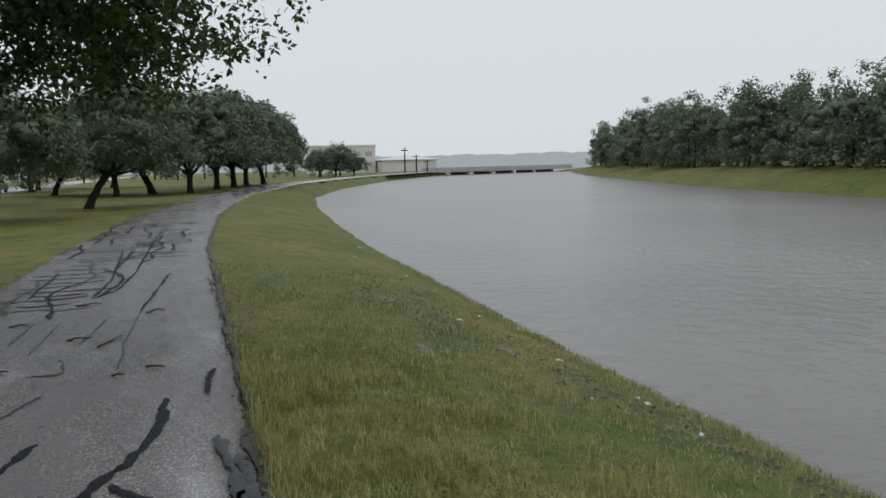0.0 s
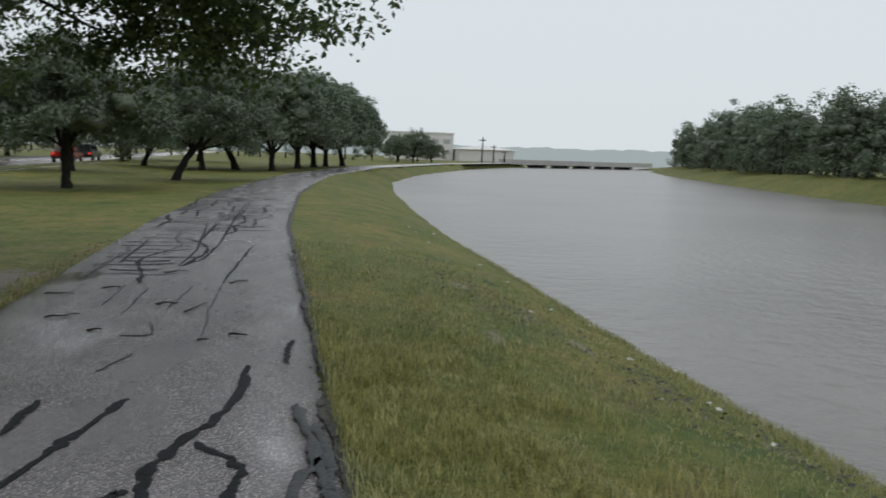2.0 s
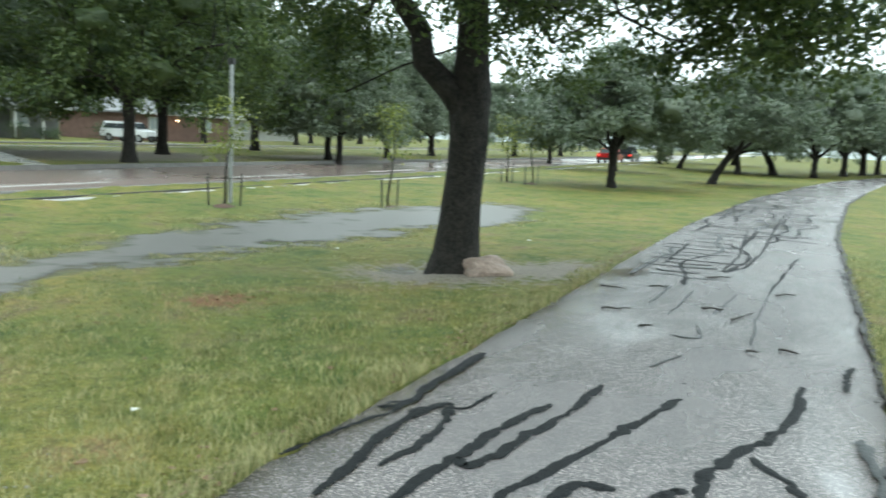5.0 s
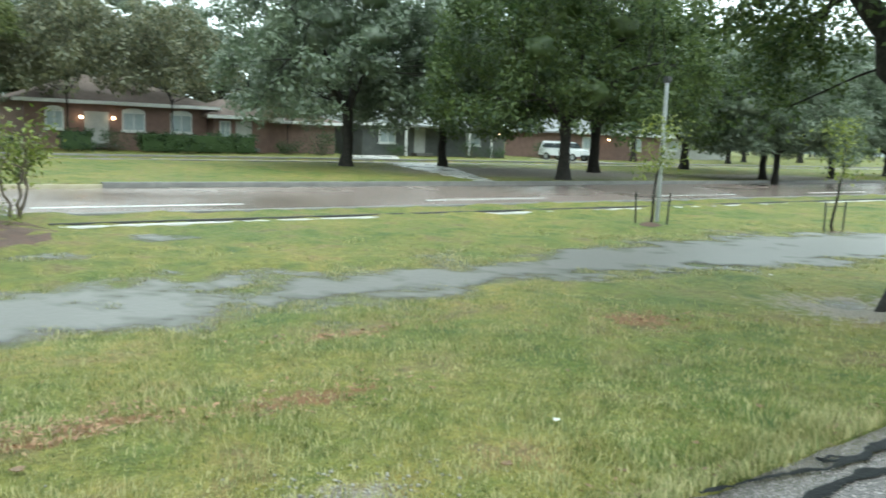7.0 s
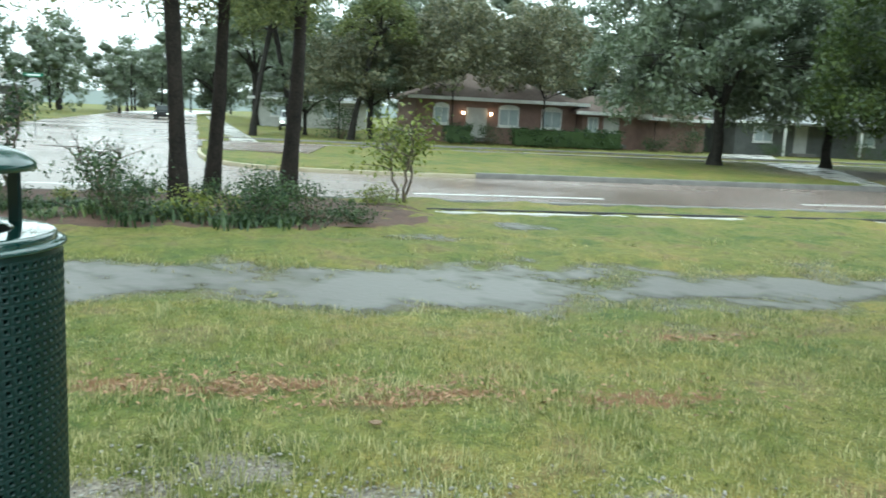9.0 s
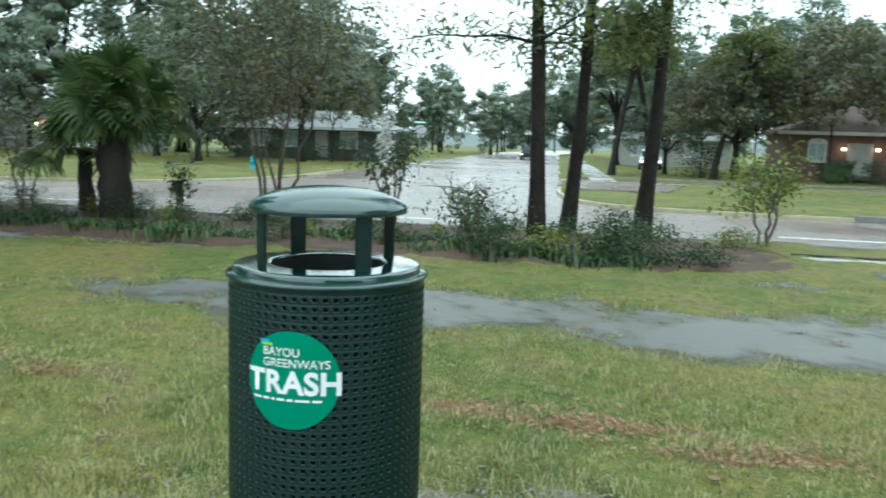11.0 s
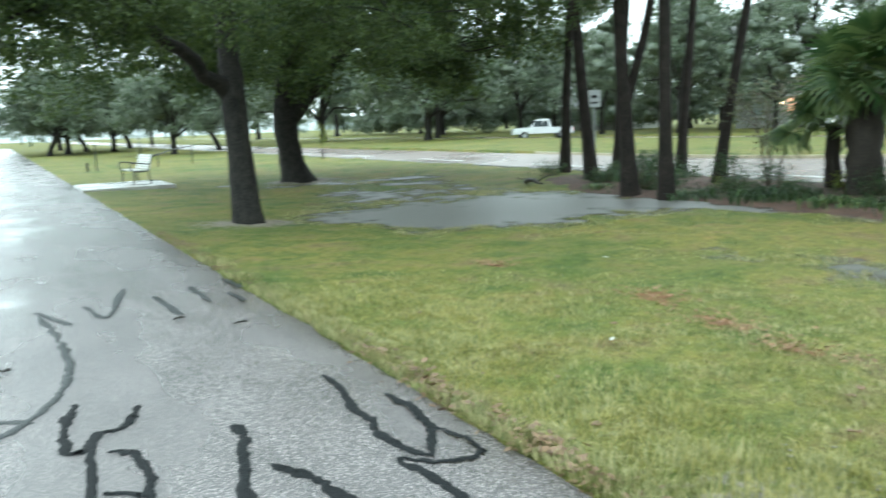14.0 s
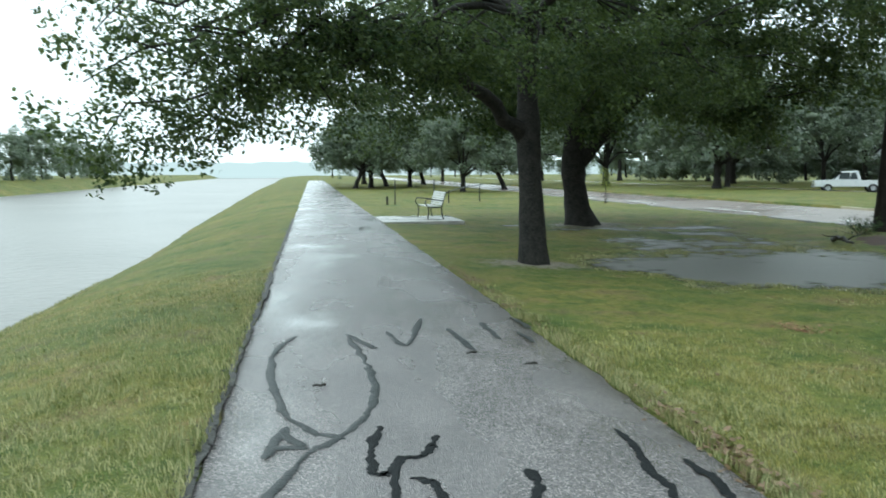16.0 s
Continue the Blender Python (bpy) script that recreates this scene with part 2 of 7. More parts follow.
NEEDLE = material("pine_needle", (0.06, 0.085, 0.025), (0.17, 0.19, 0.06), 0.6, 0.8, 7, 0, island=0.5, thin=0.35)
PALM_LEAF = material("palm_leaf", (0.045, 0.095, 0.03), (0.19, 0.25, 0.09), 0.4, 2, 12, 0, island=0.5, thin=0.35)
PALM_TRUNK = material("palm_trunk", (0.012, 0.01, 0.008), (0.05, 0.038, 0.028), 0.8, 4, 30, 0.6)
PETAL = material("white_petal", (0.6, 0.58, 0.55), (0.85, 0.84, 0.82), 0.6, 4, 20, 0)
MULCH = material("mulch", (0.035, 0.02, 0.014), (0.12, 0.062, 0.042), 0.8, 3, 40, 0.8)
BLADE = material("grass_blade", (0.145, 0.175, 0.054), (0.48, 0.44, 0.215), 0.55, 0.9, 5, 0, island=0.45, thin=0.4)
BLADE_STRAW = material("straw_blade", (0.2, 0.21, 0.06), (0.5, 0.45, 0.17), 0.55, 0.9, 5, 0, island=0.5, thin=0.4)
GRAVEL = material("pale_gravel", (0.17, 0.16, 0.14), (0.34, 0.32, 0.29), 0.5, 20, 60, 0.3, island=0.5)
ROCK = material("pink_limestone", (0.16, 0.115, 0.09), (0.42, 0.33, 0.28), 0.6, 4, 26, 0.8)
CAN_GREEN = material("green_enamel", (0.004, 0.03, 0.026), (0.007, 0.042, 0.038), 0.1, 3, 30, 0.03, spec=1.0)
CAN_BODY = material("dark_green_enamel", (0.003, 0.017, 0.0145), (0.005, 0.024, 0.021), 0.3, 3, 30, 0.03, spec=0.35)
CAN_PLATE = material("wet_green_enamel", (0.004, 0.03, 0.026), (0.007, 0.042, 0.038), 0.1, 3, 30, 0.02, spec=0.8)
for key, value in (("Coat Weight", 1.0), ("Coat Roughness", 0.06)):
    CAN_PLATE.node_tree.nodes["Principled BSDF"].inputs[key].default_value = value
# Near-black colour that puts the shade inside the can.
CAN_DARK = material("can_inside", (0.004, 0.006, 0.006), (0.01, 0.014, 0.013), 0.7, 3, 30, 0)
STICKER = material("green_sticker", (0.005, 0.19, 0.1), (0.008, 0.23, 0.125), 0.3, 2, 20, 0)
LETTER = material("white_print", (0.72, 0.74, 0.73), (0.85, 0.86, 0.85), 0.4, 2, 20, 0)
LOGO_BLUE = material("blue_print", (0.03, 0.3, 0.5), (0.05, 0.38, 0.6), 0.4, 2, 20, 0)
LOGO_LIME = material("lime_print", (0.25, 0.5, 0.05), (0.35, 0.6, 0.08), 0.4, 2, 20, 0)
BRICK = material("red_brick", (0.13, 0.08, 0.068), (0.24, 0.15, 0.125), 0.75, 2, 22, 0.5)
ROOF_BROWN = material("brown_shingle", (0.095, 0.07, 0.06), (0.16, 0.122, 0.105), 0.8, 2, 18, 0.5, spec=0.2)
ROOF_PALE = material("pale_shingle", (0.15, 0.155, 0.16), (0.25, 0.255, 0.26), 0.55, 2, 18, 0.3)
TRIM = material("white_trim", (0.55, 0.56, 0.55), (0.78, 0.78, 0.76), 0.45, 2, 20, 0.05)
# Dark copy of the siding; shade of the house fronts is in its colour.
DARK_WALL = material("shaded_siding", (0.05, 0.055, 0.052), (0.12, 0.125, 0.12), 0.6, 2, 20, 0.2)
PALE_WALL = material("pale_siding", (0.33, 0.33, 0.31), (0.5, 0.5, 0.47), 0.6, 2, 20, 0.2)
WINDOW_BLIND = material("pale_window_blind", (0.3, 0.35, 0.37), (0.45, 0.5, 0.52), 0.25, 2, 20, 0)
WINDOW_GLASS = material("window_glass", (0.03, 0.04, 0.045), (0.07, 0.085, 0.09), 0.08, 2, 20, 0)
CAR_WHITE = material("white_car_paint", (0.6, 0.62, 0.63), (0.75, 0.76, 0.77), 0.2, 2, 10, 0)
CAR_RED = material("red_car_paint", (0.3, 0.012, 0.012), (0.4, 0.02, 0.02), 0.2, 2, 10, 0)
CAR_DARK = material("dark_car_paint", (0.02, 0.022, 0.025), (0.04, 0.043, 0.048), 0.2, 2, 10, 0)
RUBBER = material("tyre_rubber", (0.01, 0.01, 0.01), (0.03, 0.03, 0.03), 0.8, 4, 30, 0.1)
METAL = material("galvanised_steel", (0.3, 0.31, 0.32), (0.5, 0.51, 0.52), 0.4, 4, 30, 0.05, metal=0.8)
IRON = material("black_iron", (0.01, 0.01, 0.01), (0.03, 0.03, 0.03), 0.35, 4, 30, 0.1)
SLAT = material("pale_bench_slat", (0.4, 0.4, 0.38), (0.62, 0.62, 0.6), 0.3, 4, 30, 0.1)
STAKE = material("stake_wood", (0.06, 0.045, 0.03), (0.16, 0.12, 0.08), 0.7, 4, 30, 0.3)
HYDRANT_BLUE = material("blue_hydrant_paint", (0.02, 0.28, 0.4), (0.04, 0.38, 0.52), 0.4, 3, 20, 0.05)
SIGN_BACK = material("sign_metal", (0.55, 0.57, 0.58), (0.7, 0.71, 0.72), 0.35, 3, 20, 0.02)
SIGN_GREEN = material("street_sign_green", (0.01, 0.16, 0.09), (0.015, 0.2, 0.11), 0.4, 3, 20, 0)
LITTER = material("pale_litter", (0.5, 0.5, 0.47), (0.75, 0.75, 0.72), 0.5, 6, 30, 0.1)
STICK = material("wet_stick", (0.012, 0.01, 0.009), (0.04, 0.032, 0.025), 0.5, 8, 40, 0.3)
STRAW = material("rusty_straw", (0.17, 0.09, 0.045), (0.34, 0.2, 0.11), 0.6, 9, 40, 0.1, island=0.5)
DEAD_LEAF = material("fallen_leaf", (0.1, 0.06, 0.03), (0.24, 0.15, 0.08), 0.5, 9, 40, 0.1)


def glow(name, colour, strength):
    m = bpy.data.materials.new(name)
    m.use_nodes = True
    b = m.node_tree.nodes["Principled BSDF"]
    b.inputs["Base Color"].default_value = (0.02, 0.02, 0.02, 1)
    b.inputs["Emission Color"].default_value, b.inputs["Emission Strength"].default_value = (*colour, 1), strength
    return m


LAMP_GLOW = glow("porch_lamp_glow", (1.0, 0.62, 0.38), 6.0)
TAIL_GLOW = glow("tail_lamp_glow", (1.0, 0.05, 0.03), 0.8)
HEAD_GLOW = glow("head_lamp_glow", (1.0, 0.95, 0.85), 3.0)
# Emission that imitates lamplight falling on the porch wall.
PORCH_GLOW = glow("lit_wall_glow", (1.0, 0.5, 0.3), 1.1)
# Emission that imitates haze on the horizon ring, darker on the land side.
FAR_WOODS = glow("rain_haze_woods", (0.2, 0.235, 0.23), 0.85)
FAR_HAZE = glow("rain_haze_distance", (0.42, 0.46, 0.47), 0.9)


# ---- mesh helpers ----
def np_mesh(name, verts, faces, mat):
    """A mesh from arrays: vertices (n, 3) and faces (m, 3 or 4)."""
    me = bpy.data.meshes.new(name)
    v, f = np.asarray(verts, np.float32), np.asarray(faces, np.int32)
    k = f.shape[1]
    me.vertices.add(len(v))
    me.vertices.foreach_set("co", v.ravel())
    me.loops.add(f.size)
    me.loops.foreach_set("vertex_index", f.ravel())
    me.polygons.add(len(f))
    me.polygons.foreach_set("loop_start", np.arange(0, f.size, k, dtype=np.int32))
    me.update(calc_edges=True)
    if mat:
        me.materials.append(mat)
    return me


def smooth(me):
    me.polygons.foreach_set("use_smooth", np.ones(len(me.polygons), bool))
    return me


def empty(name, m=None):
    ob = new(name)
    ob.empty_display_size = 0.2
    if m is not None:
        ob.matrix_world = m
    return ob


def child(name, me, parent, label="", m=None):
    ob = new(name, me)
    ob.parent = parent
    if m is not None:
        ob.matrix_local = m
    return tagged(ob, label)


def part(name, bm, mat, parent, label="", m=None, soft=False):
    me = bpy.data.meshes.new(name)
    bm.to_mesh(me)
    bm.free()
    me.materials.append(mat)
    if soft:
        smooth(me)
    return child(name, me, parent, label, m)


def box(bm, x0, x1, y0, y1, z0, z1, bevel=0.0):
    made = bmesh.ops.create_cube(bm, size=1.0, matrix=Matrix.LocRotScale(((x0 + x1) / 2, (y0 + y1) / 2, (z0 + z1) / 2), None, (x1 - x0, y1 - y0, z1 - z0)))
    if bevel:
        edges = list({e for v in made["verts"] for e in v.link_edges})
        bmesh.ops.bevel(bm, geom=edges, offset=bevel, segments=2, affect="EDGES", clamp_overlap=True)
    return bm


def boxed(*size, bevel=0.0):
    return box(bmesh.new(), *size, bevel=bevel)


def tube_arrays(points, radii, sides=7, wobble=0.0, seed=0):
    """Rings of vertices along a path, and the quads between them."""
    rng = np.random.default_rng(seed)
    p = np.asarray(points, float)
    r = np.broadcast_to(np.asarray(radii, float), (len(p),))
    ahead = np.gradient(p, axis=0)
    ahead /= np.linalg.norm(ahead, axis=1, keepdims=True) + 1e-9
    side = np.cross(ahead, (0.31, 0.95, 0.05))
    side /= np.linalg.norm(side, axis=1, keepdims=True) + 1e-9
    up = np.cross(side, ahead)
    a = np.linspace(0, 2 * np.pi, sides, endpoint=False)
    ring = side[:, None] * np.cos(a)[:, None] + up[:, None] * np.sin(a)[:, None]
    rr = r[:, None, None] * (1 + wobble * rng.normal(size=(len(p), sides, 1)))
    v = (p[:, None] + ring * rr).reshape(-1, 3)
    i, j = np.meshgrid(np.arange(len(p) - 1), np.arange(sides), indexing="ij")
    k = (j + 1) % sides
    f = np.stack([i * sides + j, i * sides + k, (i + 1) * sides + k, (i + 1) * sides + j], -1).reshape(-1, 4)
    return v, f


def merged(pieces):
    vs, fs, n = [], [], 0
    for v, f in pieces:
        vs.append(v)
        fs.append(f + n)
        n += len(v)
    return np.concatenate(vs), np.concatenate(fs)


def tube_mesh(name, runs, mat, sides=7, wobble=0.0, seed=0):
    return smooth(np_mesh(name, *merged([tube_arrays(p, r, sides, wobble, seed + n) for n, (p, r) in enumerate(runs)]), mat))


def curve_points(a, b, n, sag, rng, jitter):
    """A limb from a to b that bows and wanders a little."""
    s = np.linspace(0, 1, n)[:, None]
    p = np.asarray(a) * (1 - s) + np.asarray(b) * s
    p[:, 2] += sag * np.sin(s[:, 0] * np.pi)
    p[1:-1] += rng.normal(0, jitter, (n - 2, 3))
    return p


def leaf_arrays(centres, count, spread, size, rng, flat=0.55, droop=0.0, narrow=0.5, tri=False, shell=0.0, face=1.0):
    """Leaves round the cluster centres: small rhombs, or triangles for far crowns. They turn their faces out of the cluster and upwards."""
    c = np.repeat(np.asarray(centres, float), count, axis=0)
    n = len(c)
    off = rng.normal(0, 1, (n, 3)).clip(-1.8, 1.8)
    if shell:
        unit = off / (np.linalg.norm(off, axis=1, keepdims=True) + 1e-9)
        off = unit * (shell + 0.9 * rng.uniform(0, 1, (n, 1)))
    out = off / (np.linalg.norm(off, axis=1, keepdims=True) + 1e-9)
    c = c + off * spread * np.array([1, 1, flat])
    c[:, 2] -= droop * np.abs(rng.normal(0, 1, n)).clip(0, 1.8)
    normal = out * face + np.array([0, 0, 0.5 * face]) + rng.normal(0, 0.55, (n, 3))
    normal /= np.linalg.norm(normal, axis=1, keepdims=True) + 1e-9
    d = rng.normal(0, 1, (n, 3))
    d[:, 2] -= 0.35
    d -= normal * (d * normal).sum(1, keepdims=True)
    d /= np.linalg.norm(d, axis=1, keepdims=True) + 1e-9
    w = np.cross(d, normal)
    ln = size * rng.uniform(0.6, 1.35, (n, 1))
    tip, mid = d * ln, d * ln * 0.45
    side = w * ln * narrow * 0.5
    if tri:
        v = np.stack([c + side, c - side, c + tip], 1).reshape(-1, 3)
        return v, np.arange(3 * n).reshape(-1, 3)
    v = np.stack([c, c + mid + side, c + tip, c + mid - side], 1).reshape(-1, 3)
    return v, np.arange(4 * n).reshape(-1, 4)


def sprays(centres, count, reach, rng, flat=0.6):
    """Ends of the twigs that spread from each cluster centre."""
    c = np.repeat(np.asarray(centres, float), count, axis=0)
    return c + rng.normal(0, 1, (len(c), 3)).clip(-1.7, 1.7) * reach * np.array([1, 1, flat])


# ---- the lie of the land ----
EDGE_Y = [-400, -118, -64, -42, -28, 10, 26, 37, 58, 74, 100, 158, 193, 320]
EDGE_X = [14, 7.8, 6.3, 5.7, 5.1, 5.25, 5.9, 6.7, 8.6, 10.9, 17.7, 39, 56, 140]
OPP_Y = [-400, -213, -95, 0, 40, 61, 90, 137, 188, 320]
OPP_X = [44, 38, 36, 38, 41.5, 46, 55, 71, 92, 190]
PATH_Y = [-400, 18, 30, 43, 55, 86, 134, 200, 320]
PATH_X = [-0.92, -0.92, -0.3, 1.1, 2.7, 9.6, 27, 60, 130]
near_edge = lambda y: np.interp(y, EDGE_Y, EDGE_X)  # noqa: E731
far_edge = lambda y: np.interp(y, OPP_Y, OPP_X)  # noqa: E731
path_mid = lambda y: np.interp(y, PATH_Y, PATH_X)  # noqa: E731
HALF = 1.46
ROAD_Z, PUDDLE_Z, RIVER_Z = -0.25, -0.172, -1.1


def side_street(x, y):
    """Whether a place lies on the side street that leaves the road."""
    top = np.interp(x, [-170, -36, -28.5, -25.6, -25.0], [-15, -3.2, -2.4, 0, 4])
    low = np.interp(x, [-170, -36, -31, -27.5, -25.3, -25.0], [-29, -15.6, -16.4, -18.6, -25, -34])
    return (x < -25.0) & (y < top) & (y > low)


def rough_noise(x, y, size, seed):
    """Smooth random heights between 0 and 1, on a lattice of that size."""
    u, v = np.asarray(x, float) / size, np.asarray(y, float) / size
    i, j = np.floor(u), np.floor(v)
    pick = lambda a, c: np.modf(np.abs(np.sin(a * 127.1 + c * 311.7 + seed * 74.7) * 43758.55))[0]  # noqa: E731
    f, g = u - i, v - j
    f, g = f * f * (3 - 2 * f), g * g * (3 - 2 * g)
    low = pick(i, j) * (1 - f) + pick(i + 1, j) * f
    high = pick(i, j + 1) * (1 - f) + pick(i + 1, j + 1) * f
    return low * (1 - g) + high * g


def lumps(x, y):
    """Uneven lawn, at two sizes."""
    a = np.sin(x * 1.7 + 1.3 * np.sin(y * 0.9)) * np.sin(y * 1.45 + 0.8 * np.sin(x * 1.1))
    b = np.sin(x * 4.9 + 2.0 * np.sin(y * 2.3)) * np.sin(y * 5.3 + 1.5 * np.sin(x * 3.1))
    c = np.sin(x * 2.9 + 1.9 * np.sin(y * 1.9 + 0.7)) * np.sin(y * 2.2 + 1.6 * np.sin(x * 2.1))
    wild = 0.06 * (rough_noise(x, y, 0.95, 1) - 0.5) + 0.05 * (rough_noise(x, y, 0.38, 2) - 0.5)
    return wild * np.clip((-x - 4.2) / 2, 0, 1) + 0.012 * c * (x < -4.5) + 0.014 * a + 0.014 * b + 0.014 * np.sin(x * 11 + 3 * np.sin(y * 4.1)) * np.sin(y * 12.3 + 2 * np.sin(x * 5.2))


HOLLOWS = [(-8.5, -5.2, 1.0, 1.3), (-8.6, -3.4, 1.2, 1.4), (-8.6, -0.6, 1.2, 2.0), (-8.3, 2.2, 1.4, 2.0), (-8.5, 5.2, 1.2, 2.2), (-8.7, 9.0, 1.4, 2.4), (-8.1, 12.3, 1.7, 2.4), (-8.4, 15.5, 1.9, 2.8), (-6.9, 16.6, 1.7, 2.3), (-7.4, 19.2, 1.4, 1.7),
           (-8.4, -15.4, 2.9, 2.8), (-10.8, -14.4, 2.2, 2.4), (-6.0, -15.0, 1.7, 1.6), (-8.0, -12.9, 1.9, 1.2), (-11.4, -12.4, 1.1, 1.5), (-9.6, -19.6, 2.2, 1.6), (-11.0, -22.4, 1.8, 1.2), (-11.9, -10.5, 0.4, 2.6), (-12.1, -7.2, 0.35, 1.2), (-8.6, -24.6, 2.2, 0.7), (-6.6, -27.0, 1.0, 0.8), (-11.8, -24.6, 1.6, 0.8),
           (-13.2, 4.3, 0.5, 0.9), (-11.9, 1.9, 0.5, 0.7), (-4.9, 9.0, 0.55, 0.6), (-3.5, 10.6, 0.35, 0.7), (-3.4, -0.8, 0.2, 0.3)]


def land(x, y):
    """Height of the ground."""
    x, y = np.asarray(x, float), np.asarray(y, float)
    mid, e, o = path_mid(y), near_edge(y), far_edge(y)
    right, left = mid + HALF, mid - HALF
    u = np.clip((x - right) / np.maximum(e - right, 0.5), 0, 1)
    bank = -0.03 - 0.22 * u - 0.85 * u**2.2
    bed = np.where(x > e, -1.1 - np.clip((x - e) * 0.4, 0, 1.4), bank)
    rise = np.clip((x - o + 4) / 4, 0, 1)
    bed = np.where(x > o - 4, -2.5 + 1.4 * rise, bed)
    top = np.clip((x - o) / 7, 0, 1)
    bed = np.where(x > o, -1.1 + 1.7 * np.sin(top * np.pi / 2), bed)
    d = left - x
    lawn = np.interp(d, [0, 0.25, 1.6, 4.2, 6.0, 8.5, 12.0], [-0.02, -0.03, -0.07, -0.125, -0.135, -0.12, -0.12])
    for hx, hy, sx, sy in HOLLOWS:
        lawn = lawn - 0.088 * np.exp(-(((x - hx) / sx) ** 2) - ((y - hy) / sy) ** 2)
    z = np.where(d > 0, lawn, np.where(x > right, bed, -0.06))
    z = z + lumps(x, y) * np.clip(np.where(d > 0, d, x - right) / 1.5, 0, 1) * (x < o)
    paved = ((x < -16.72) & (x > -25.08)) | ((x < -42.0) & (x > -47.5)) | side_street(x, y)
    return np.where(paved, -0.36, z)


def axis(*runs):
    """Grid lines: runs of (start, end, step)."""
    return np.unique(np.round(np.concatenate([np.arange(a, b, s) for a, b, s in runs]), 3))


xs = axis((-900, -180, 60), (-180, -60, 6), (-60, -48, 2), (-48, -41, 0.5), (-41, -25.2, 0.8), (-25.2, -25.0, 0.06), (-25, -16.8, 2), (-16.8, -16.6, 0.06),
          (-16.6, -12, 0.4), (-12, -4, 0.16), (-4, -2, 0.12), (-2, 0.6, 0.5), (0.6, 8, 0.2), (8, 32, 3), (32, 60, 1.5), (60, 200, 8), (200, 960, 60))
ys = axis((-900, -200, 60), (-200, -60, 6), (-60, -30, 1), (-30, -18, 0.4), (-18, 24, 0.2), (24, 60, 0.6), (60, 200, 3), (200, 960, 60))
gx, gy = np.meshgrid(xs, ys, indexing="ij")
gz = land(gx, gy)
nx, ny = gx.shape
ii, jj = np.meshgrid(np.arange(nx - 1), np.arange(ny - 1), indexing="ij")
quads = np.stack([ii * ny + jj, (ii + 1) * ny + jj, (ii + 1) * ny + jj + 1, ii * ny + jj + 1], -1).reshape(-1, 4)
ground_me = smooth(np_mesh("ground", np.stack([gx, gy, gz], -1).reshape(-1, 3), quads, LAWN))


def spots(x, y, places, gain):
    out = np.zeros_like(x)
    for px, py, sx, sy in places:
        out = np.maximum(out, gain * np.exp(-(((x - px) / sx) ** 2) - ((y - py) / sy) ** 2))
    return out


BARE = [(-4.3, 8.8, 1.4, 1.3), (-3.2, 9.8, 1.0, 1.5), (-3.7, -0.9, 0.2, 0.4), (-3.9, -0.3, 0.22, 0.35), (-3.5, 0.3, 0.16, 0.3), (-3.25, 1.5, 0.2, 0.4), (-4.2, -15.2, 1.2, 1.0), (-8.9, -26, 1.6, 1.3),
        (-32, 30, 7, 12), (-28, 46, 5, 9), (-2.9, -2.2, 0.5, 0.8), (3.3, 9.4, 0.16, 0.6), (3.6, 8.2, 0.14, 0.5), (3.9, 6.6, 0.12, 0.6), (2.9, 11.2, 0.2, 0.5), (4.3, 5.4, 0.14, 0.5), (2.4, 7.4, 0.12, 0.4)]
RUST = [(-5.3, 0.0, 0.2, 0.55), (-4.98, 0.9, 0.14, 0.5), (-4.7, 2.1, 0.17, 0.6), (-5.3, -1.1, 0.2, 0.45), (-5.1, -0.45, 0.14, 0.4), (-4.85, 0.5, 0.1, 0.5), (-5.5, -5.95, 0.16, 0.4), (-5.25, -4.9, 0.17, 0.45), (-5.1, -4.1, 0.12, 0.3), (-5.28, -8.4, 0.12, 0.25), (-5.3, 6.0, 0.35, 0.5), (-6.2, 3.2, 0.15, 0.5)]
for key, places in (("bare", BARE), ("rust", RUST)):
    layer = ground_me.attributes.new(key, "FLOAT", "POINT")
    layer.data.foreach_set("value", spots(gx, gy, places, 0.66 if key == "bare" else 0.68).ravel().astype(np.float32))
tagged(new("ground", ground_me), "rain-soaked mown lawn sloping to a swollen river", "lawn", kind="structure")


def flat(name, x0, x1, y0, y1, z, mat, label, category):
    me = np_mesh(name, [(x0, y0, z), (x1, y0, z), (x1, y1, z), (x0, y1, z)], [(0, 1, 2, 3)], mat)
    return tagged(new(name, me), label, category, kind="structure")


flat("water", 3.5, 900, -900, 900, RIVER_Z, RIVER, "wide grey-brown flooded river dimpled by rain", "river")
flat("road", -320, -16.6, -420, 420, ROAD_Z, ROAD, "wet grey asphalt road with standing rain", "road")

def puddle(x0, x1, y0, y1, step):
    """Still water over the hollows; it clears where it thins out over the grass."""
    px, py = np.meshgrid(np.arange(x0, x1, step), np.arange(y0, y1, step), indexing="ij")
    a, c = px.shape
    i, j = np.meshgrid(np.arange(a - 1), np.arange(c - 1), indexing="ij")
    f = np.stack([i * c + j, (i + 1) * c + j, (i + 1) * c + j + 1, i * c + j + 1], -1).reshape(-1, 4)
    me = smooth(np_mesh("puddle_water", np.stack([px, py, np.full_like(px, PUDDLE_Z)], -1).reshape(-1, 3), f, PUDDLE))
    me.attributes.new("depth", "FLOAT", "POINT").data.foreach_set("value", (PUDDLE_Z - land(px, py)).ravel().astype(np.float32))
    return tagged(new("puddle_water", me), "shallow rain puddles lying in the grass", "puddle", kind="structure")


puddle(-14.6, -2.5, -27, 22, 0.13)


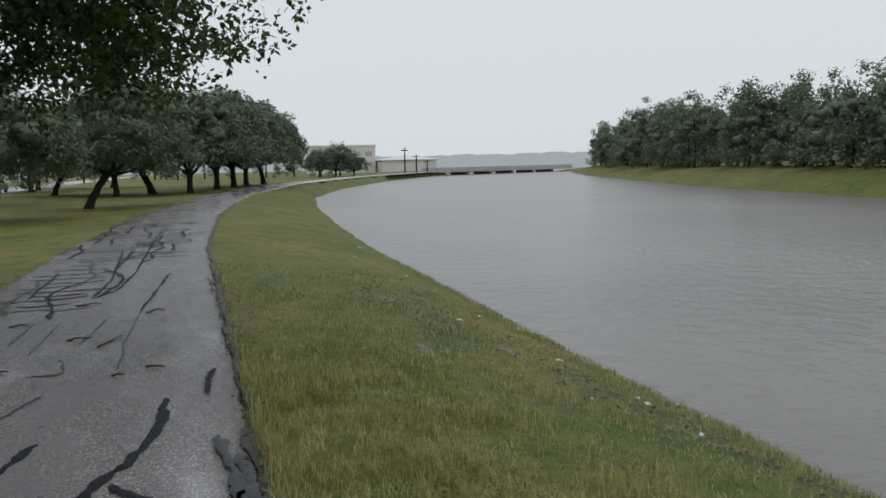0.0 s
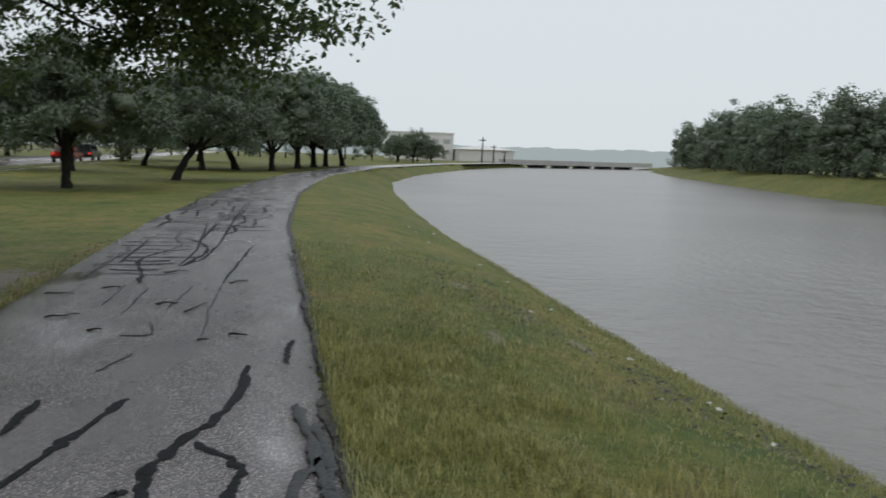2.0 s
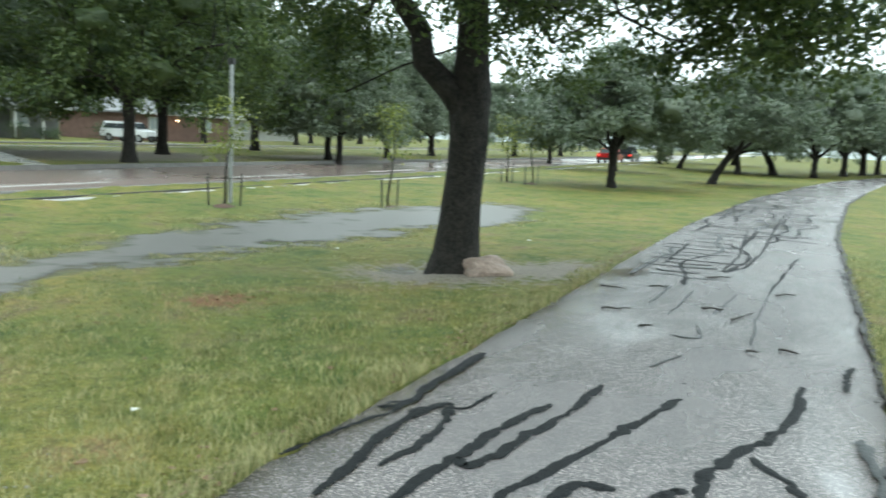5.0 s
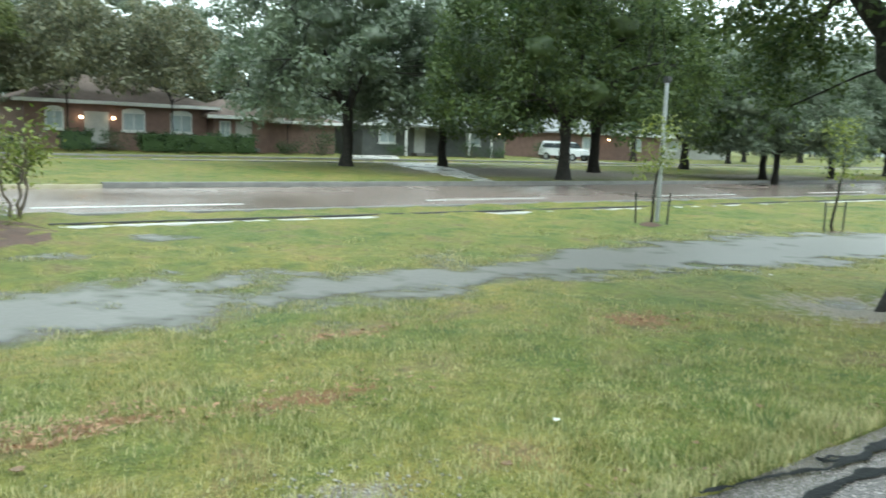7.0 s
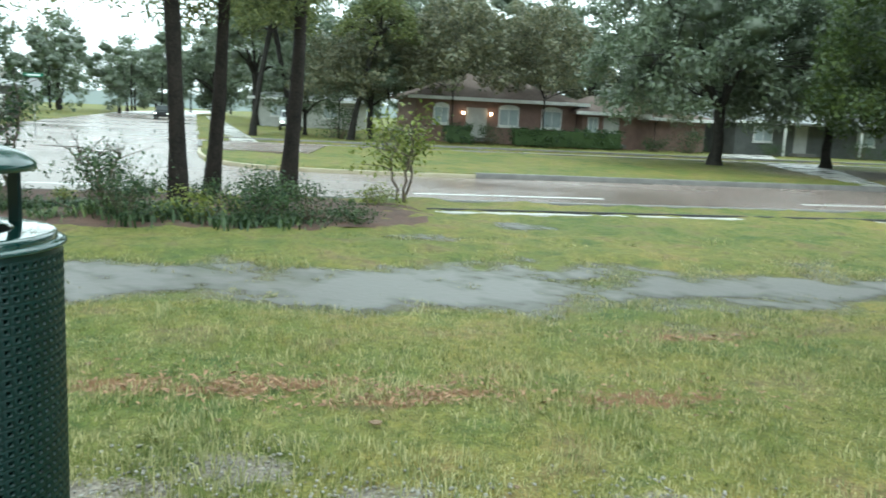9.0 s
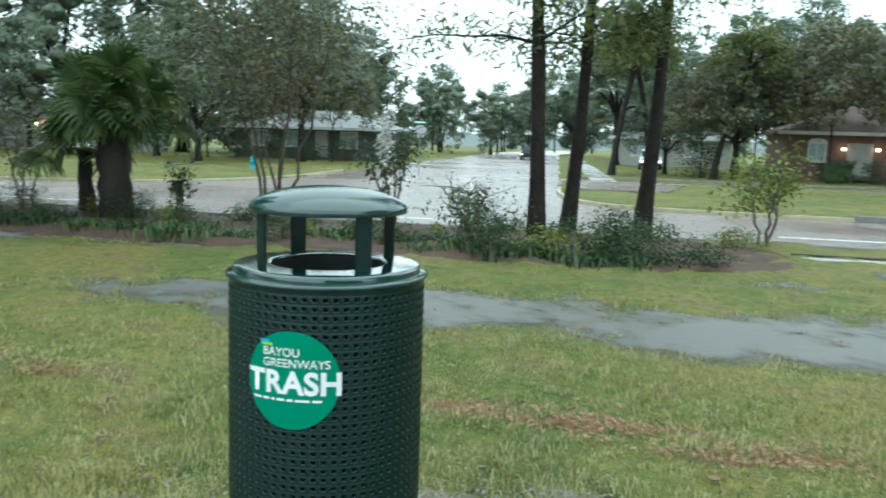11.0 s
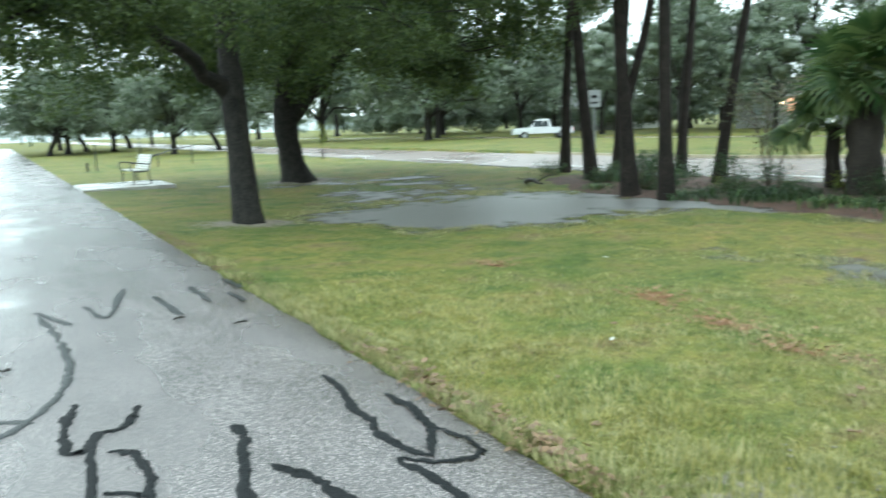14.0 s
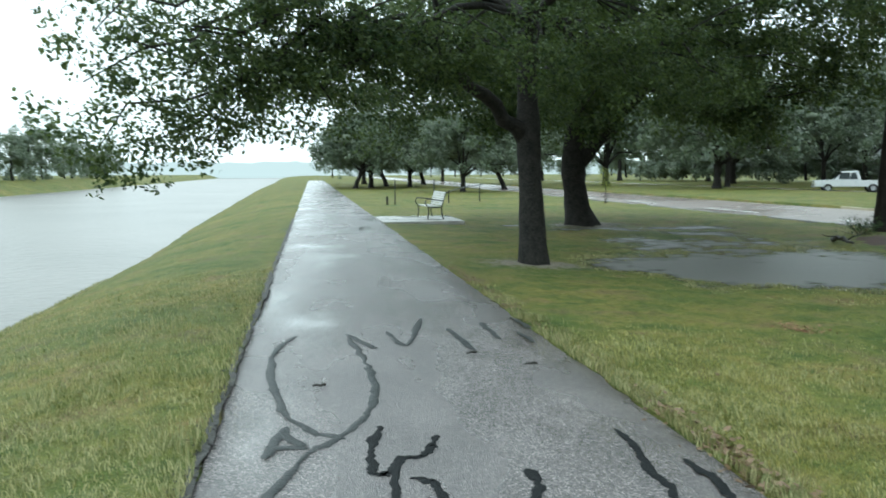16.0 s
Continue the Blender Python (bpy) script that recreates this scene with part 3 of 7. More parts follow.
# ---- the trail ----
def ribbon(name, ys, half, top, thick, mat):
    """A slab that follows the trail's line."""
    mid = path_mid(ys)
    rng = np.random.default_rng(4)
    ragged = rng.normal(0, 0.012, (2, len(ys)))
    lx, rx = mid - half + ragged[0], mid + half + ragged[1]
    cols = [lx, lx + 0.03] + [mid + half * f for f in (-0.6, -0.2, 0.2, 0.6)] + [rx - 0.03, rx]
    zs = [top - thick, top - 0.012] + [top] * 4 + [top - 0.012, top - thick]
    v = np.stack([np.stack([c, ys, np.full_like(ys, z)], -1) for c, z in zip(cols, zs)], 1).reshape(-1, 3)
    k = len(cols)
    i, j = np.meshgrid(np.arange(len(ys) - 1), np.arange(k - 1), indexing="ij")
    f = np.stack([i * k + j, i * k + j + 1, (i + 1) * k + j + 1, (i + 1) * k + j], -1).reshape(-1, 4)
    return np_mesh(name, v, f, mat)


trail = tagged(new("path", ribbon("path", np.concatenate([np.arange(-160, -20, 2.0), np.arange(-20, 40, 0.2), np.arange(40, 90, 1.0)]), HALF, 0.0, 0.08, ASPHALT)),
               "wet grey asphalt trail with tar-sealed cracks", "path", kind="structure")
tagged(new("path_far", ribbon("path_far", np.arange(89, 200, 3.0), 1.3, 0.01, 0.08, CONCRETE)), "pale wet concrete continuation of the trail", "path", kind="structure")


def seal(points, width, mat, seed):
    """One tar seam: a wandering strip a few millimetres proud."""
    rng = np.random.default_rng(seed)
    p = np.asarray(points, float)
    for _ in range(4):
        q = np.empty((2 * len(p) - 1, 2))
        q[::2], q[1::2] = p, (p[1:] + p[:-1]) / 2 + rng.normal(0, 0.01, (len(p) - 1, 2))
        q[1:-1] = (q[:-2] + 6 * q[1:-1] + q[2:]) / 8
        p = q
    d = np.gradient(p, axis=0)
    d /= np.linalg.norm(d, axis=1, keepdims=True) + 1e-9
    n = np.stack([-d[:, 1], d[:, 0]], 1)
    s = np.linspace(0, 1, len(p))[:, None]
    uneven = np.convolve(rng.normal(size=len(p) + 4), np.ones(5) / 5, "same")[2:-2, None]
    w = width * 0.5 * (1 + 0.55 * uneven).clip(0.4, 1.7) * np.minimum(1, 8 * np.minimum(s, 1 - s) + 0.45)
    lift = 0.0004 * (seed % 14)
    rows = [np.c_[p + n * w * k, np.full(len(p), z + lift)] for k, z in ((-1, 0.0015), (-0.6, 0.006), (0.6, 0.006), (1, 0.0015))]
    v = np.stack(rows, 1).reshape(-1, 3)
    i, j = np.meshgrid(np.arange(len(p) - 1), np.arange(3), indexing="ij")
    f = np.stack([i * 4 + j, i * 4 + j + 1, i * 4 + j + 5, i * 4 + j + 4], -1).reshape(-1, 4)
    ob = child("crack_seal", np_mesh("crack_seal", v, f[:, ::-1], mat), trail)
    return ob


SEAMS_SOUTH = [
    [(-1.97, -5.23), (-1.98, -4.87), (-1.9, -4.51), (-1.91, -4.25), (-1.86, -4.05), (-1.89, -3.86), (-1.96, -3.68)],
    [(-2.16, -4.66), (-2.2, -4.39), (-2.15, -4.02), (-1.96, -3.68)],
    [(-1.81, -3.75), (-1.86, -3.5), (-1.88, -3.1)],
    [(-1.27, -4.02), (-1.37, -3.87), (-1.43, -3.6), (-1.44, -3.2)],
    [(-1.25, -4.66), (-1.27, -4.46), (-1.16, -4.18), (-1.11, -3.9), (-0.98, -3.4)],
    [(-0.52, -5.55), (-0.43, -5.12), (-0.42, -4.75), (-0.5, -4.69), (-0.59, -4.98), (-0.72, -4.94), (-0.79, -5.13), (-0.85, -5.31)],
    [(-0.59, -4.98), (-0.51, -4.45), (-0.42, -3.7)],
    [(-0.61, -4.64), (-0.73, -4.58), (-0.75, -4.24), (-0.71, -4.05), (-0.62, -3.6)],
]
SEAMS_THIN = [
    [(-2.15, -4.02), (-2.22, -3.76), (-2.22, -3.6), (-2.1, -3.55), (-1.94, -3.59), (-1.81, -3.75)],
    [(-0.53, -4.13), (-0.61, -4.11), (-0.71, -3.98)],
    [(-2.16, 4.02), (-2.26, 3.77), (-2.3, 3.88), (-2.14, 4.1)],
    [(-2.36, 2.9), (-2.3, 3.4), (-2.18, 3.76)],
    [(-1.91, 4.02), (-1.81, 4.04), (-1.78, 4.43)],
]
SEAMS_FAINT = [
    [(0.33, 4.75), (0.37, 4.4), (0.42, 3.95), (0.43, 3.4)],
    [(-0.07, -5.12), (0.06, -4.75), (0.18, -4.24), (0.3, -3.5)],
    [(0.05, -8.59), (0.25, -8.0), (0.24, -6.99), (0.12, -6.02), (-0.07, -5.52), (-0.3, -5.35)],
    [(-0.45, -8.45), (-0.55, -7.38), (-0.57, -6.42), (-0.46, -5.81), (-0.29, -5.42), (-0.07, -5.12)],
    [(0.06, -5.64), (0.17, -5.07)], [(0.18, -5.28), (-0.07, -5.2)], [(0.1, -5.55), (-0.04, -5.22)],
    [(-0.42, -8.61), (-0.66, -7.86)], [(-0.84, -8.63), (-0.96, -7.71), (-1.29, -9.35)], [(-1.48, -8.67), (-1.57, -7.65)],
    [(-1.88, -8.93), (-1.9, -8.06)], [(-2.14, -8.38), (-2.18, -7.87)], [(-2.28, -9.21), (-2.33, -8.54)],
    [(0.42, 4.36), (0.47, 3.86), (0.45, 3.34), (0.46, 3.0)], [(0.24, 3.1), (0.35, 3.69), (0.44, 3.85)],
]
SEAMS_NORTH = [
    [(-2.18, 3.76), (-2.2, 4.17), (-2.2, 4.68), (-2.2, 5.3)],
    [(-1.97, 2.6), (-2.0, 3.1), (-2.06, 3.52), (-2.07, 3.91), (-1.95, 4.12), (-1.86, 3.88), (-1.82, 3.5), (-1.87, 3.03)],
    [(-1.65, 2.7), (-1.6, 3.35), (-1.55, 3.74), (-1.47, 4.14), (-1.4, 4.4)],
    [(-1.59, 3.35), (-1.49, 3.22), (-1.4, 3.51), (-1.33, 3.97), (-1.25, 4.5), (-1.23, 4.97)],
    [(-1.25, 2.9), (-1.14, 3.3), (-0.97, 3.95), (-0.84, 4.45), (-0.7, 4.97)],
    [(0.01, 5.73), (-0.02, 4.98), (-0.13, 4.5), (-0.28, 4.24), (-0.4, 3.87), (-0.43, 3.59), (-0.33, 3.1)],
    [(-0.22, 4.14), (-0.07, 3.92), (0.03, 3.76), (0.0, 3.46), (-0.06, 3.1)], [(-0.72, 3.1), (-0.59, 3.37), (-0.49, 3.53)], [(-1.02, 3.1), (-0.97, 3.36), (-0.78, 3.37)],
]


def ladder(seed):
    """The crazed stretch past the oak: short seams across the left half of the trail, and wandering ones along it."""
    rng = np.random.default_rng(seed)
    lines, y = [], 10.2
    while y < 33:
        a, e = rng.uniform(-2.2, -1.75), rng.uniform(-1.3, -0.75)
        lines.append([(a, y), (a * 0.65 + e * 0.35, y + rng.normal(0, 0.05)), (a * 0.3 + e * 0.7, y + rng.normal(0, 0.06)), (e, y + rng.normal(0, 0.1))])
        if y > 15:
            a, e = rng.uniform(-1.2, -0.8), rng.uniform(-0.5, 0.2)
            z = y + rng.uniform(-0.3, 0.3)
            lines.append([(a, z), ((a + e) / 2, z + rng.normal(0, 0.15)), (e, z + rng.normal(0, 0.25))])
        y += rng.uniform(0.3, 0.6) * (1 + (y - 10) * 0.04)
    for x, y0 in ((-1.95, 10), (-1.45, 9.5), (-0.95, 11), (-0.5, 15), (0.0, 17)):
        ys_run = np.arange(y0, rng.uniform(26, 33), 0.8)
        lines += [[(x + rng.normal(0, 0.1), v) for v in ys_run[k : k + 5]] for k in range(0, len(ys_run) - 4, 4) if rng.uniform() < 0.9]
    return lines


SEAMS_ALONG = [
    [(-0.54, 24.3), (-0.65, 18.5), (-0.64, 13.5), (-0.78, 11.5), (-1.02, 11.0)], [(-0.12, 13.2), (-0.26, 11.5), (-0.38, 9.5)], [(-0.38, 9.4), (-0.41, 8.4), (-0.41, 6.8)],
    [(-0.7, 9.27), (-0.82, 7.95)], [(-1.18, 9.26), (-1.2, 7.67)], [(-1.06, 6.78), (-0.79, 6.74), (-0.91, 7.37)], [(-1.03, 5.64), (-0.86, 6.15)], [(-1.46, 8.18), (-1.44, 9.37)],
    [(0.46, 10.9), (0.42, 12.4)], [(-1.15, 17.7), (-0.93, 12.5), (-1.04, 11.0)], [(-1.85, 14.1), (-1.82, 11.2)], [(0.29, 5.76), (0.32, 6.22), (0.36, 6.51)],
]
SEAMS_AHEAD = ladder(77)
for n, line in enumerate(SEAMS_SOUTH):
    seal(line, 0.056, TAR, n)
for n, line in enumerate(SEAMS_THIN):
    seal(line, 0.032, TAR, 20 + n)
for n, line in enumerate(SEAMS_FAINT):
    seal(line, 0.056, TAR_WORN, 40 + n)
for n, line in enumerate(SEAMS_NORTH):
    seal(line, 0.066, TAR, 80 + n)
for n, line in enumerate(SEAMS_ALONG):
    seal(line, 0.04 if n < 2 or n > 8 else 0.024, TAR if n < 2 or n > 8 else TAR_WORN, 100 + n)
for n, line in enumerate(SEAMS_AHEAD):
    seal(line, 0.058, TAR if n % 5 else TAR_WORN, 120 + n)


ys_e = np.arange(-30, 40, 0.1)
rng_e = np.random.default_rng(31)
jag = np.convolve(rng_e.normal(0, 1, len(ys_e) + 8), np.ones(4) / 4, "same")[4:-4]
inner = path_mid(ys_e) + HALF - 0.035 + 0.035 * jag.clip(-1.5, 1.5)
outer = path_mid(ys_e) + HALF + 0.03 + 0.04 * np.abs(jag)
ev = np.stack([np.stack([inner, ys_e, np.full_like(ys_e, 0.004)], 1), np.stack([outer, ys_e, land(outer, ys_e) + 0.006], 1)], 1).reshape(-1, 3)
q = np.arange(len(ys_e) - 1)[:, None] * 2
child("crumbled_edge", np_mesh("crumbled_edge", ev, (q + [0, 1, 3, 2]), EDGE_DIRT), trail, "dark crumbling asphalt edge")

# ---- the road ----
def kerb(name, points, width, z0, z1, mat, label):
    p = np.asarray(points, float)
    d = np.gradient(p, axis=0)
    d /= np.linalg.norm(d, axis=1, keepdims=True)
    n = np.stack([-d[:, 1], d[:, 0]], 1) * width / 2
    rows = [np.c_[p + n * k, np.full(len(p), z)] for k, z in ((-1, z0), (-1, z1 - 0.02), (-0.85, z1), (0.85, z1), (1, z1 - 0.02), (1, z0))]
    v = np.stack(rows, 1).reshape(-1, 3)
    i, j = np.meshgrid(np.arange(len(p) - 1), np.arange(5), indexing="ij")
    f = np.stack([i * 6 + j, i * 6 + j + 1, i * 6 + j + 7, i * 6 + j + 6], -1).reshape(-1, 4)
    return tagged(new(name, np_mesh(name, v, f, mat)), label, "kerb", kind="structure")


def arc(points, n=4):
    """Rounds a polyline by corner cutting."""
    p = np.asarray(points, float)
    for _ in range(n):
        q = np.empty((2 * len(p), 2))
        q[0::2], q[1::2] = p, p
        a, b = p[:-1] * 0.75 + p[1:] * 0.25, p[:-1] * 0.25 + p[1:] * 0.75
        p = np.concatenate([p[:1], np.stack([a, b], 1).reshape(-1, 2), p[-1:]])
    return p


kerb("kerb_near", [(-16.68, y) for y in np.arange(-200, 300, 5.0)], 0.16, -0.4, -0.1, KERB, "weathered concrete kerb along the wet road")
kerb("kerb_median", [(-25.1, y) for y in np.arange(6, 300, 6.0)], 0.2, -0.4, -0.08, KERB, "weathered concrete kerb along the grass median")
kerb("kerb_corner_north", arc([(-25.1, 6), (-25.1, 1.5), (-26.5, -1.6), (-31, -2.8), (-36, -3.2)]), 0.15, -0.4, -0.135, KERB_YELLOW, "kerb corner with faded yellow paint")
kerb("kerb_corner_south", arc([(-25.1, -36), (-25.1, -24), (-27.2, -18.2), (-31, -16.2), (-36, -15.6), (-45, -16.5)]), 0.15, -0.4, -0.135, KERB_YELLOW, "kerb corner with faded yellow paint")
kerb("kerb_side_north", [(-36, -3.2), (-42, -3.7)], 0.2, -0.4, -0.08, KERB, "grey kerb of the side street")
kerb("kerb_frontage_near", [(-42.0, y) for y in np.arange(-2, 200, 6.0)], 0.2, -0.4, -0.08, KERB, "grey kerb of the frontage lane")
kerb("kerb_frontage_far", [(-47.5, y) for y in np.arange(-3, 200, 6.0)], 0.2, -0.4, -0.06, KERB, "grey kerb before the house lawns")
kerb("sidewalk", [(-14.76, y) for y in np.arange(2.6, 130, 4.0)], 0.2, -0.3, -0.118, CONCRETE, "narrow wet concrete edging strip in the grass")
kerb("sidewalk_edge", [(-14.99, y) for y in np.arange(2.6, 130, 4.0)], 0.06, -0.3, -0.085, EDGE_DIRT, "dark raised edge of the concrete strip")

dash = None
for k in range(-6, 16):
    y = 3.1 + 10.4 * k
    me = dash.data if dash else np_mesh("lane_dash", [(-0.11, 0, 0), (0.11, 0, 0), (0.11, 4.8, 0), (-0.11, 4.8, 0)], [(0, 1, 2, 3)], PAINT_WHITE)
    dash = new("lane_dash", me)
    dash.location = (-19.4, y, ROAD_Z + 0.005)
    dash.parent = bpy.data.objects["road"]


# ---- trees ----
def oak_crown_centres(rng, n, radius, low, high, lean=(0, 0), ragged=0.2):
    """Cluster centres filling a wide dome with an uneven underside and outline."""
    out = []
    while len(out) < n:
        x, y = rng.uniform(-1, 1, 2)
        r = math.hypot(x, y)
        if r > 1:
            continue
        ang = math.atan2(y, x)
        edge = 1 + ragged * math.sin(3 * ang + 1.0) * 0.6 + ragged * math.sin(5 * ang + 2.2) * 0.5
        roof = low + (high - low) * (1 - 0.92 * r**2.4) ** 0.6
        floor_z = low + (high - low) * 0.2 * (1 - r) + rng.uniform(-0.3, 0.3)
        z = floor_z + (roof - floor_z) * rng.uniform(0, 1) ** 0.7
        out.append((x * radius * edge + lean[0], y * radius * edge + lean[1], z))
    return np.array(out)


def limbs_to(centres, fork, base_r, rng, count):
    """Main limbs from the fork, and thin branches from the limbs to the clusters."""
    runs, ends = [], []
    pick = centres[rng.permutation(len(centres))[: count * 3]]
    order = np.argsort(np.arctan2(pick[:, 1] - fork[1], pick[:, 0] - fork[0]))[::3][:count]
    for c in pick[order]:
        tip = np.asarray(fork) + (c - fork) * 0.8
        p = curve_points(fork, tip, 7, 0.12 * np.linalg.norm(tip - fork), rng, 0.06)
        runs.append((p, np.linspace(base_r, base_r * 0.22, 7)))
        ends.append(p)
    nodes = np.concatenate(ends)
    for c in centres[:: max(1, len(centres) // (count * 9))]:
        near = nodes[np.argmin(np.linalg.norm(nodes - c, axis=1))]
        runs.append((curve_points(near, c, 4, 0.05, rng, 0.05), np.linspace(base_r * 0.2, 0.012, 4)))
    return runs


ico = bmesh.new()
bmesh.ops.create_icosphere(ico, subdivisions=2, radius=1.0)
ICO_V, ICO_F = np.array([v.co[:] for v in ico.verts]), np.array([[v.index for v in f.verts] for f in ico.faces])
ico.free()
pebble = bmesh.new()
bmesh.ops.create_icosphere(pebble, subdivisions=1, radius=1.0)
PEBBLE_V, PEBBLE_F = np.array([v.co[:] for v in pebble.verts]), np.array([[v.index for v in f.verts] for f in pebble.faces])
pebble.free()


def inner_mass(centres, radius, rng):
    """Uneven close-packed foliage in the heart of a crown."""
    n, k = len(centres), len(ICO_V)
    bump = 1 + 0.22 * rng.normal(size=(n, k, 1)).clip(-1.6, 1.6)
    v = ICO_V[None] * np.array([1, 1, 0.75]) * bump * (radius * rng.uniform(0.7, 1.2, (n, 1, 1))) + np.asarray(centres)[:, None]
    return v.reshape(-1, 3), (ICO_F[None] + k * np.arange(n)[:, None, None]).reshape(-1, 3)


def heart_of(centres, count, rng):
    """The clusters that lie deepest in a crown."""
    mid = centres.mean(0)
    d = np.linalg.norm((centres - mid) / (centres.std(0) + 1e-6), axis=1)
    deep = centres[d < 1.75]
    return deep[rng.permutation(len(deep))[:count]]


def merged_tubes(runs, bark, seed):
    """The trunk round, the limbs with fewer sides."""
    return np_mesh("trunk", *merged([tube_arrays(p, r, 11 if n == 0 else 5, 0.04, seed + n) for n, (p, r) in enumerate(runs)]), bark)


def make_tree(name, seed, height, radius, low, trunk_r, fork_h, clusters, per, leaf, spread, leaf_mat, bark, lean=(0, 0), limbs=7, label="", category="tree", droop=0.0, mass=22):
    """A broad tree: flared trunk that forks, limbs, branches and a crown of leaves."""
    rng = np.random.default_rng(seed)
    tree = tagged(empty(name), label, category)
    fork = np.array([lean[0], lean[1], fork_h])
    s = np.linspace(0, 1, 9)
    stem = np.stack([lean[0] * s**1.3 + rng.normal(0, 0.015, 9), lean[1] * s**1.3 + rng.normal(0, 0.015, 9), fork_h * s - 0.12 * (s == 0)], 1)
    radii = trunk_r * (1 + 0.75 * np.exp(-s * 9) - 0.12 * s + 0.15 * (s > 0.85))
    centres = oak_crown_centres(rng, clusters, radius, low, height, (lean[0] * 1.2, lean[1] * 1.2))
    runs = [(stem, radii)] + limbs_to(centres, fork - (0, 0, 0.15), trunk_r * 0.6, rng, limbs)
    child("trunk", merged_tubes(runs, bark, seed), tree, "dark wet trunk and limbs")
    child("crown", np_mesh("crown", *leaf_arrays(centres, per, spread, leaf, rng, 0.75, droop, 0.75, True, 0.55), leaf_mat), tree, "dense leafy crown")
    if mass:
        child("inner_foliage", np_mesh("inner_foliage", *inner_mass(heart_of(centres, mass, rng), spread * 1.05, rng), leaf_mat), tree, "close-packed inner foliage")
    return tree


def at_ground(x, y, turn=0, scale=1.0, sink=0.03):
    return Matrix.Translation((x, y, float(land(x, y)) - sink)) @ Matrix.Rotation(radians(turn), 4, "Z") @ Matrix.Scale(scale, 4)


def plant(ob, x, y, turn=0, scale=1.0):
    ob.matrix_world = at_ground(x, y, turn, scale)
    return ob


def plant_copy(ob, x, y, turn=0, scale=1.0):
    c = copy_thing(ob, at_ground(x, y, turn, 1.0))
    c.scale = (scale, scale, scale)
    return c


# the big oaks beside the trail, with low limbs and hanging boughs
def big_oak(name, seed, x, y, trunk_r, fork_h, low, high, radius, limb_to, shift, label, clusters=380, leaf=0.075, boughs=(), open_side=99.0, twigs=7, per=44, bend=(0.1, 0.06), flare=0.55, far=False):
    rng = np.random.default_rng(seed)
    tree = tagged(empty(name, Matrix.Translation((x, y, float(land(x, y)) - 0.04))), label, "tree")
    s = np.linspace(0, 1, 16)
    stem = np.stack([bend[0] * np.sin(s * 3), bend[1] * np.sin(s * 2.2), (fork_h + 2.2) * s - 0.1 * (s == 0)], 1)
    radii = trunk_r * (1 + flare * np.exp(-s * 14) - 0.3 * s + 0.12 * np.exp(-(((s * (fork_h + 2.2) - fork_h) / 0.4) ** 2)))
    fork = np.array([np.interp(fork_h, stem[:, 2], stem[:, 0]), np.interp(fork_h, stem[:, 2], stem[:, 1]), fork_h])
    centres = oak_crown_centres(rng, clusters, radius, low, high, shift, 0.25)
    centres = centres[(centres[:, 0] < open_side) | (rng.uniform(size=len(centres)) < 0.3)]
    runs = [(stem, radii)]
    for bx0, by0, bz0, bx1, by1, bz1, thick in boughs:
        line = curve_points((bx0, by0, bz0), (bx1, by1, bz1), 9, 0.35, rng, 0.13)
        runs.append((line, np.linspace(0.05, 0.008, 9)))
        outer = line[3:]
        hang = np.concatenate([outer + rng.normal(0, 0.1 + 0.18 * thick, outer.shape) - (0, 0, 0.05) for _ in range(int(2 + 3 * thick))])
        centres = np.concatenate([centres, hang[hang[:, 2] > 1.6]])
    limb = curve_points(fork - (0, 0, 0.1), limb_to, 9, 0.2, rng, 0.05)
    runs.append((limb, np.linspace(trunk_r * 0.66, trunk_r * 0.3, 9)))
    runs += limbs_to(centres, stem[-1], trunk_r * 0.38, rng, 8)
    runs += limbs_to(centres[centres[:, 0] * limb_to[0] + centres[:, 1] * limb_to[1] > 0], limb[-1], trunk_r * 0.25, rng, 3)
    child("trunk", tube_mesh("trunk", runs, BARK, 14, 0.05, seed), tree, "dark ridged bark, forked trunk")
    ends = sprays(centres, twigs, 0.3, rng)
    child("crown", np_mesh("crown", *leaf_arrays(ends, per, leaf * 1.35, leaf, rng, 0.8, 0.03, 0.8 if far else 0.55, far, face=0.6), LEAF), tree, "dark green small-leaved canopy")
    return tree


big_oak("oak_tree", 11, -4.1, 9.1, 0.255, 2.05, 3.75, 8.5, 4.6, (-1.6, -0.6, 4.2), (0.3, -0.2), "large live oak with a forked dark trunk beside the trail", 460, boughs=[
    (2.0, -0.8, 3.7, 4.6, -2.4, 3.05, 0.0), (2.4, -0.8, 3.7, 4.1, -2.1, 3.0, 0.0), (1.8, -0.6, 3.9, 3.9, -1.7, 2.7, 0.9), (1.5, -0.5, 3.9, 3.5, -1.2, 2.65, 1.1), (1.0, -0.4, 3.9, 2.8, -1.0, 2.75, 0.3),
    (0.4, -0.3, 3.8, 0.9, -1.1, 3.0, 0.0), (0.2, -0.5, 3.9, 0.5, -2.0, 3.2, 0.0), (-0.6, -0.5, 3.8, -1.5, -1.5, 3.1, 0.3), (-1.2, 0.6, 3.6, -2.6, 1.0, 2.7, 0.7), (0.3, 1.0, 3.6, 0.6, 2.6, 2.8, 0.6)], twigs=6, per=34)
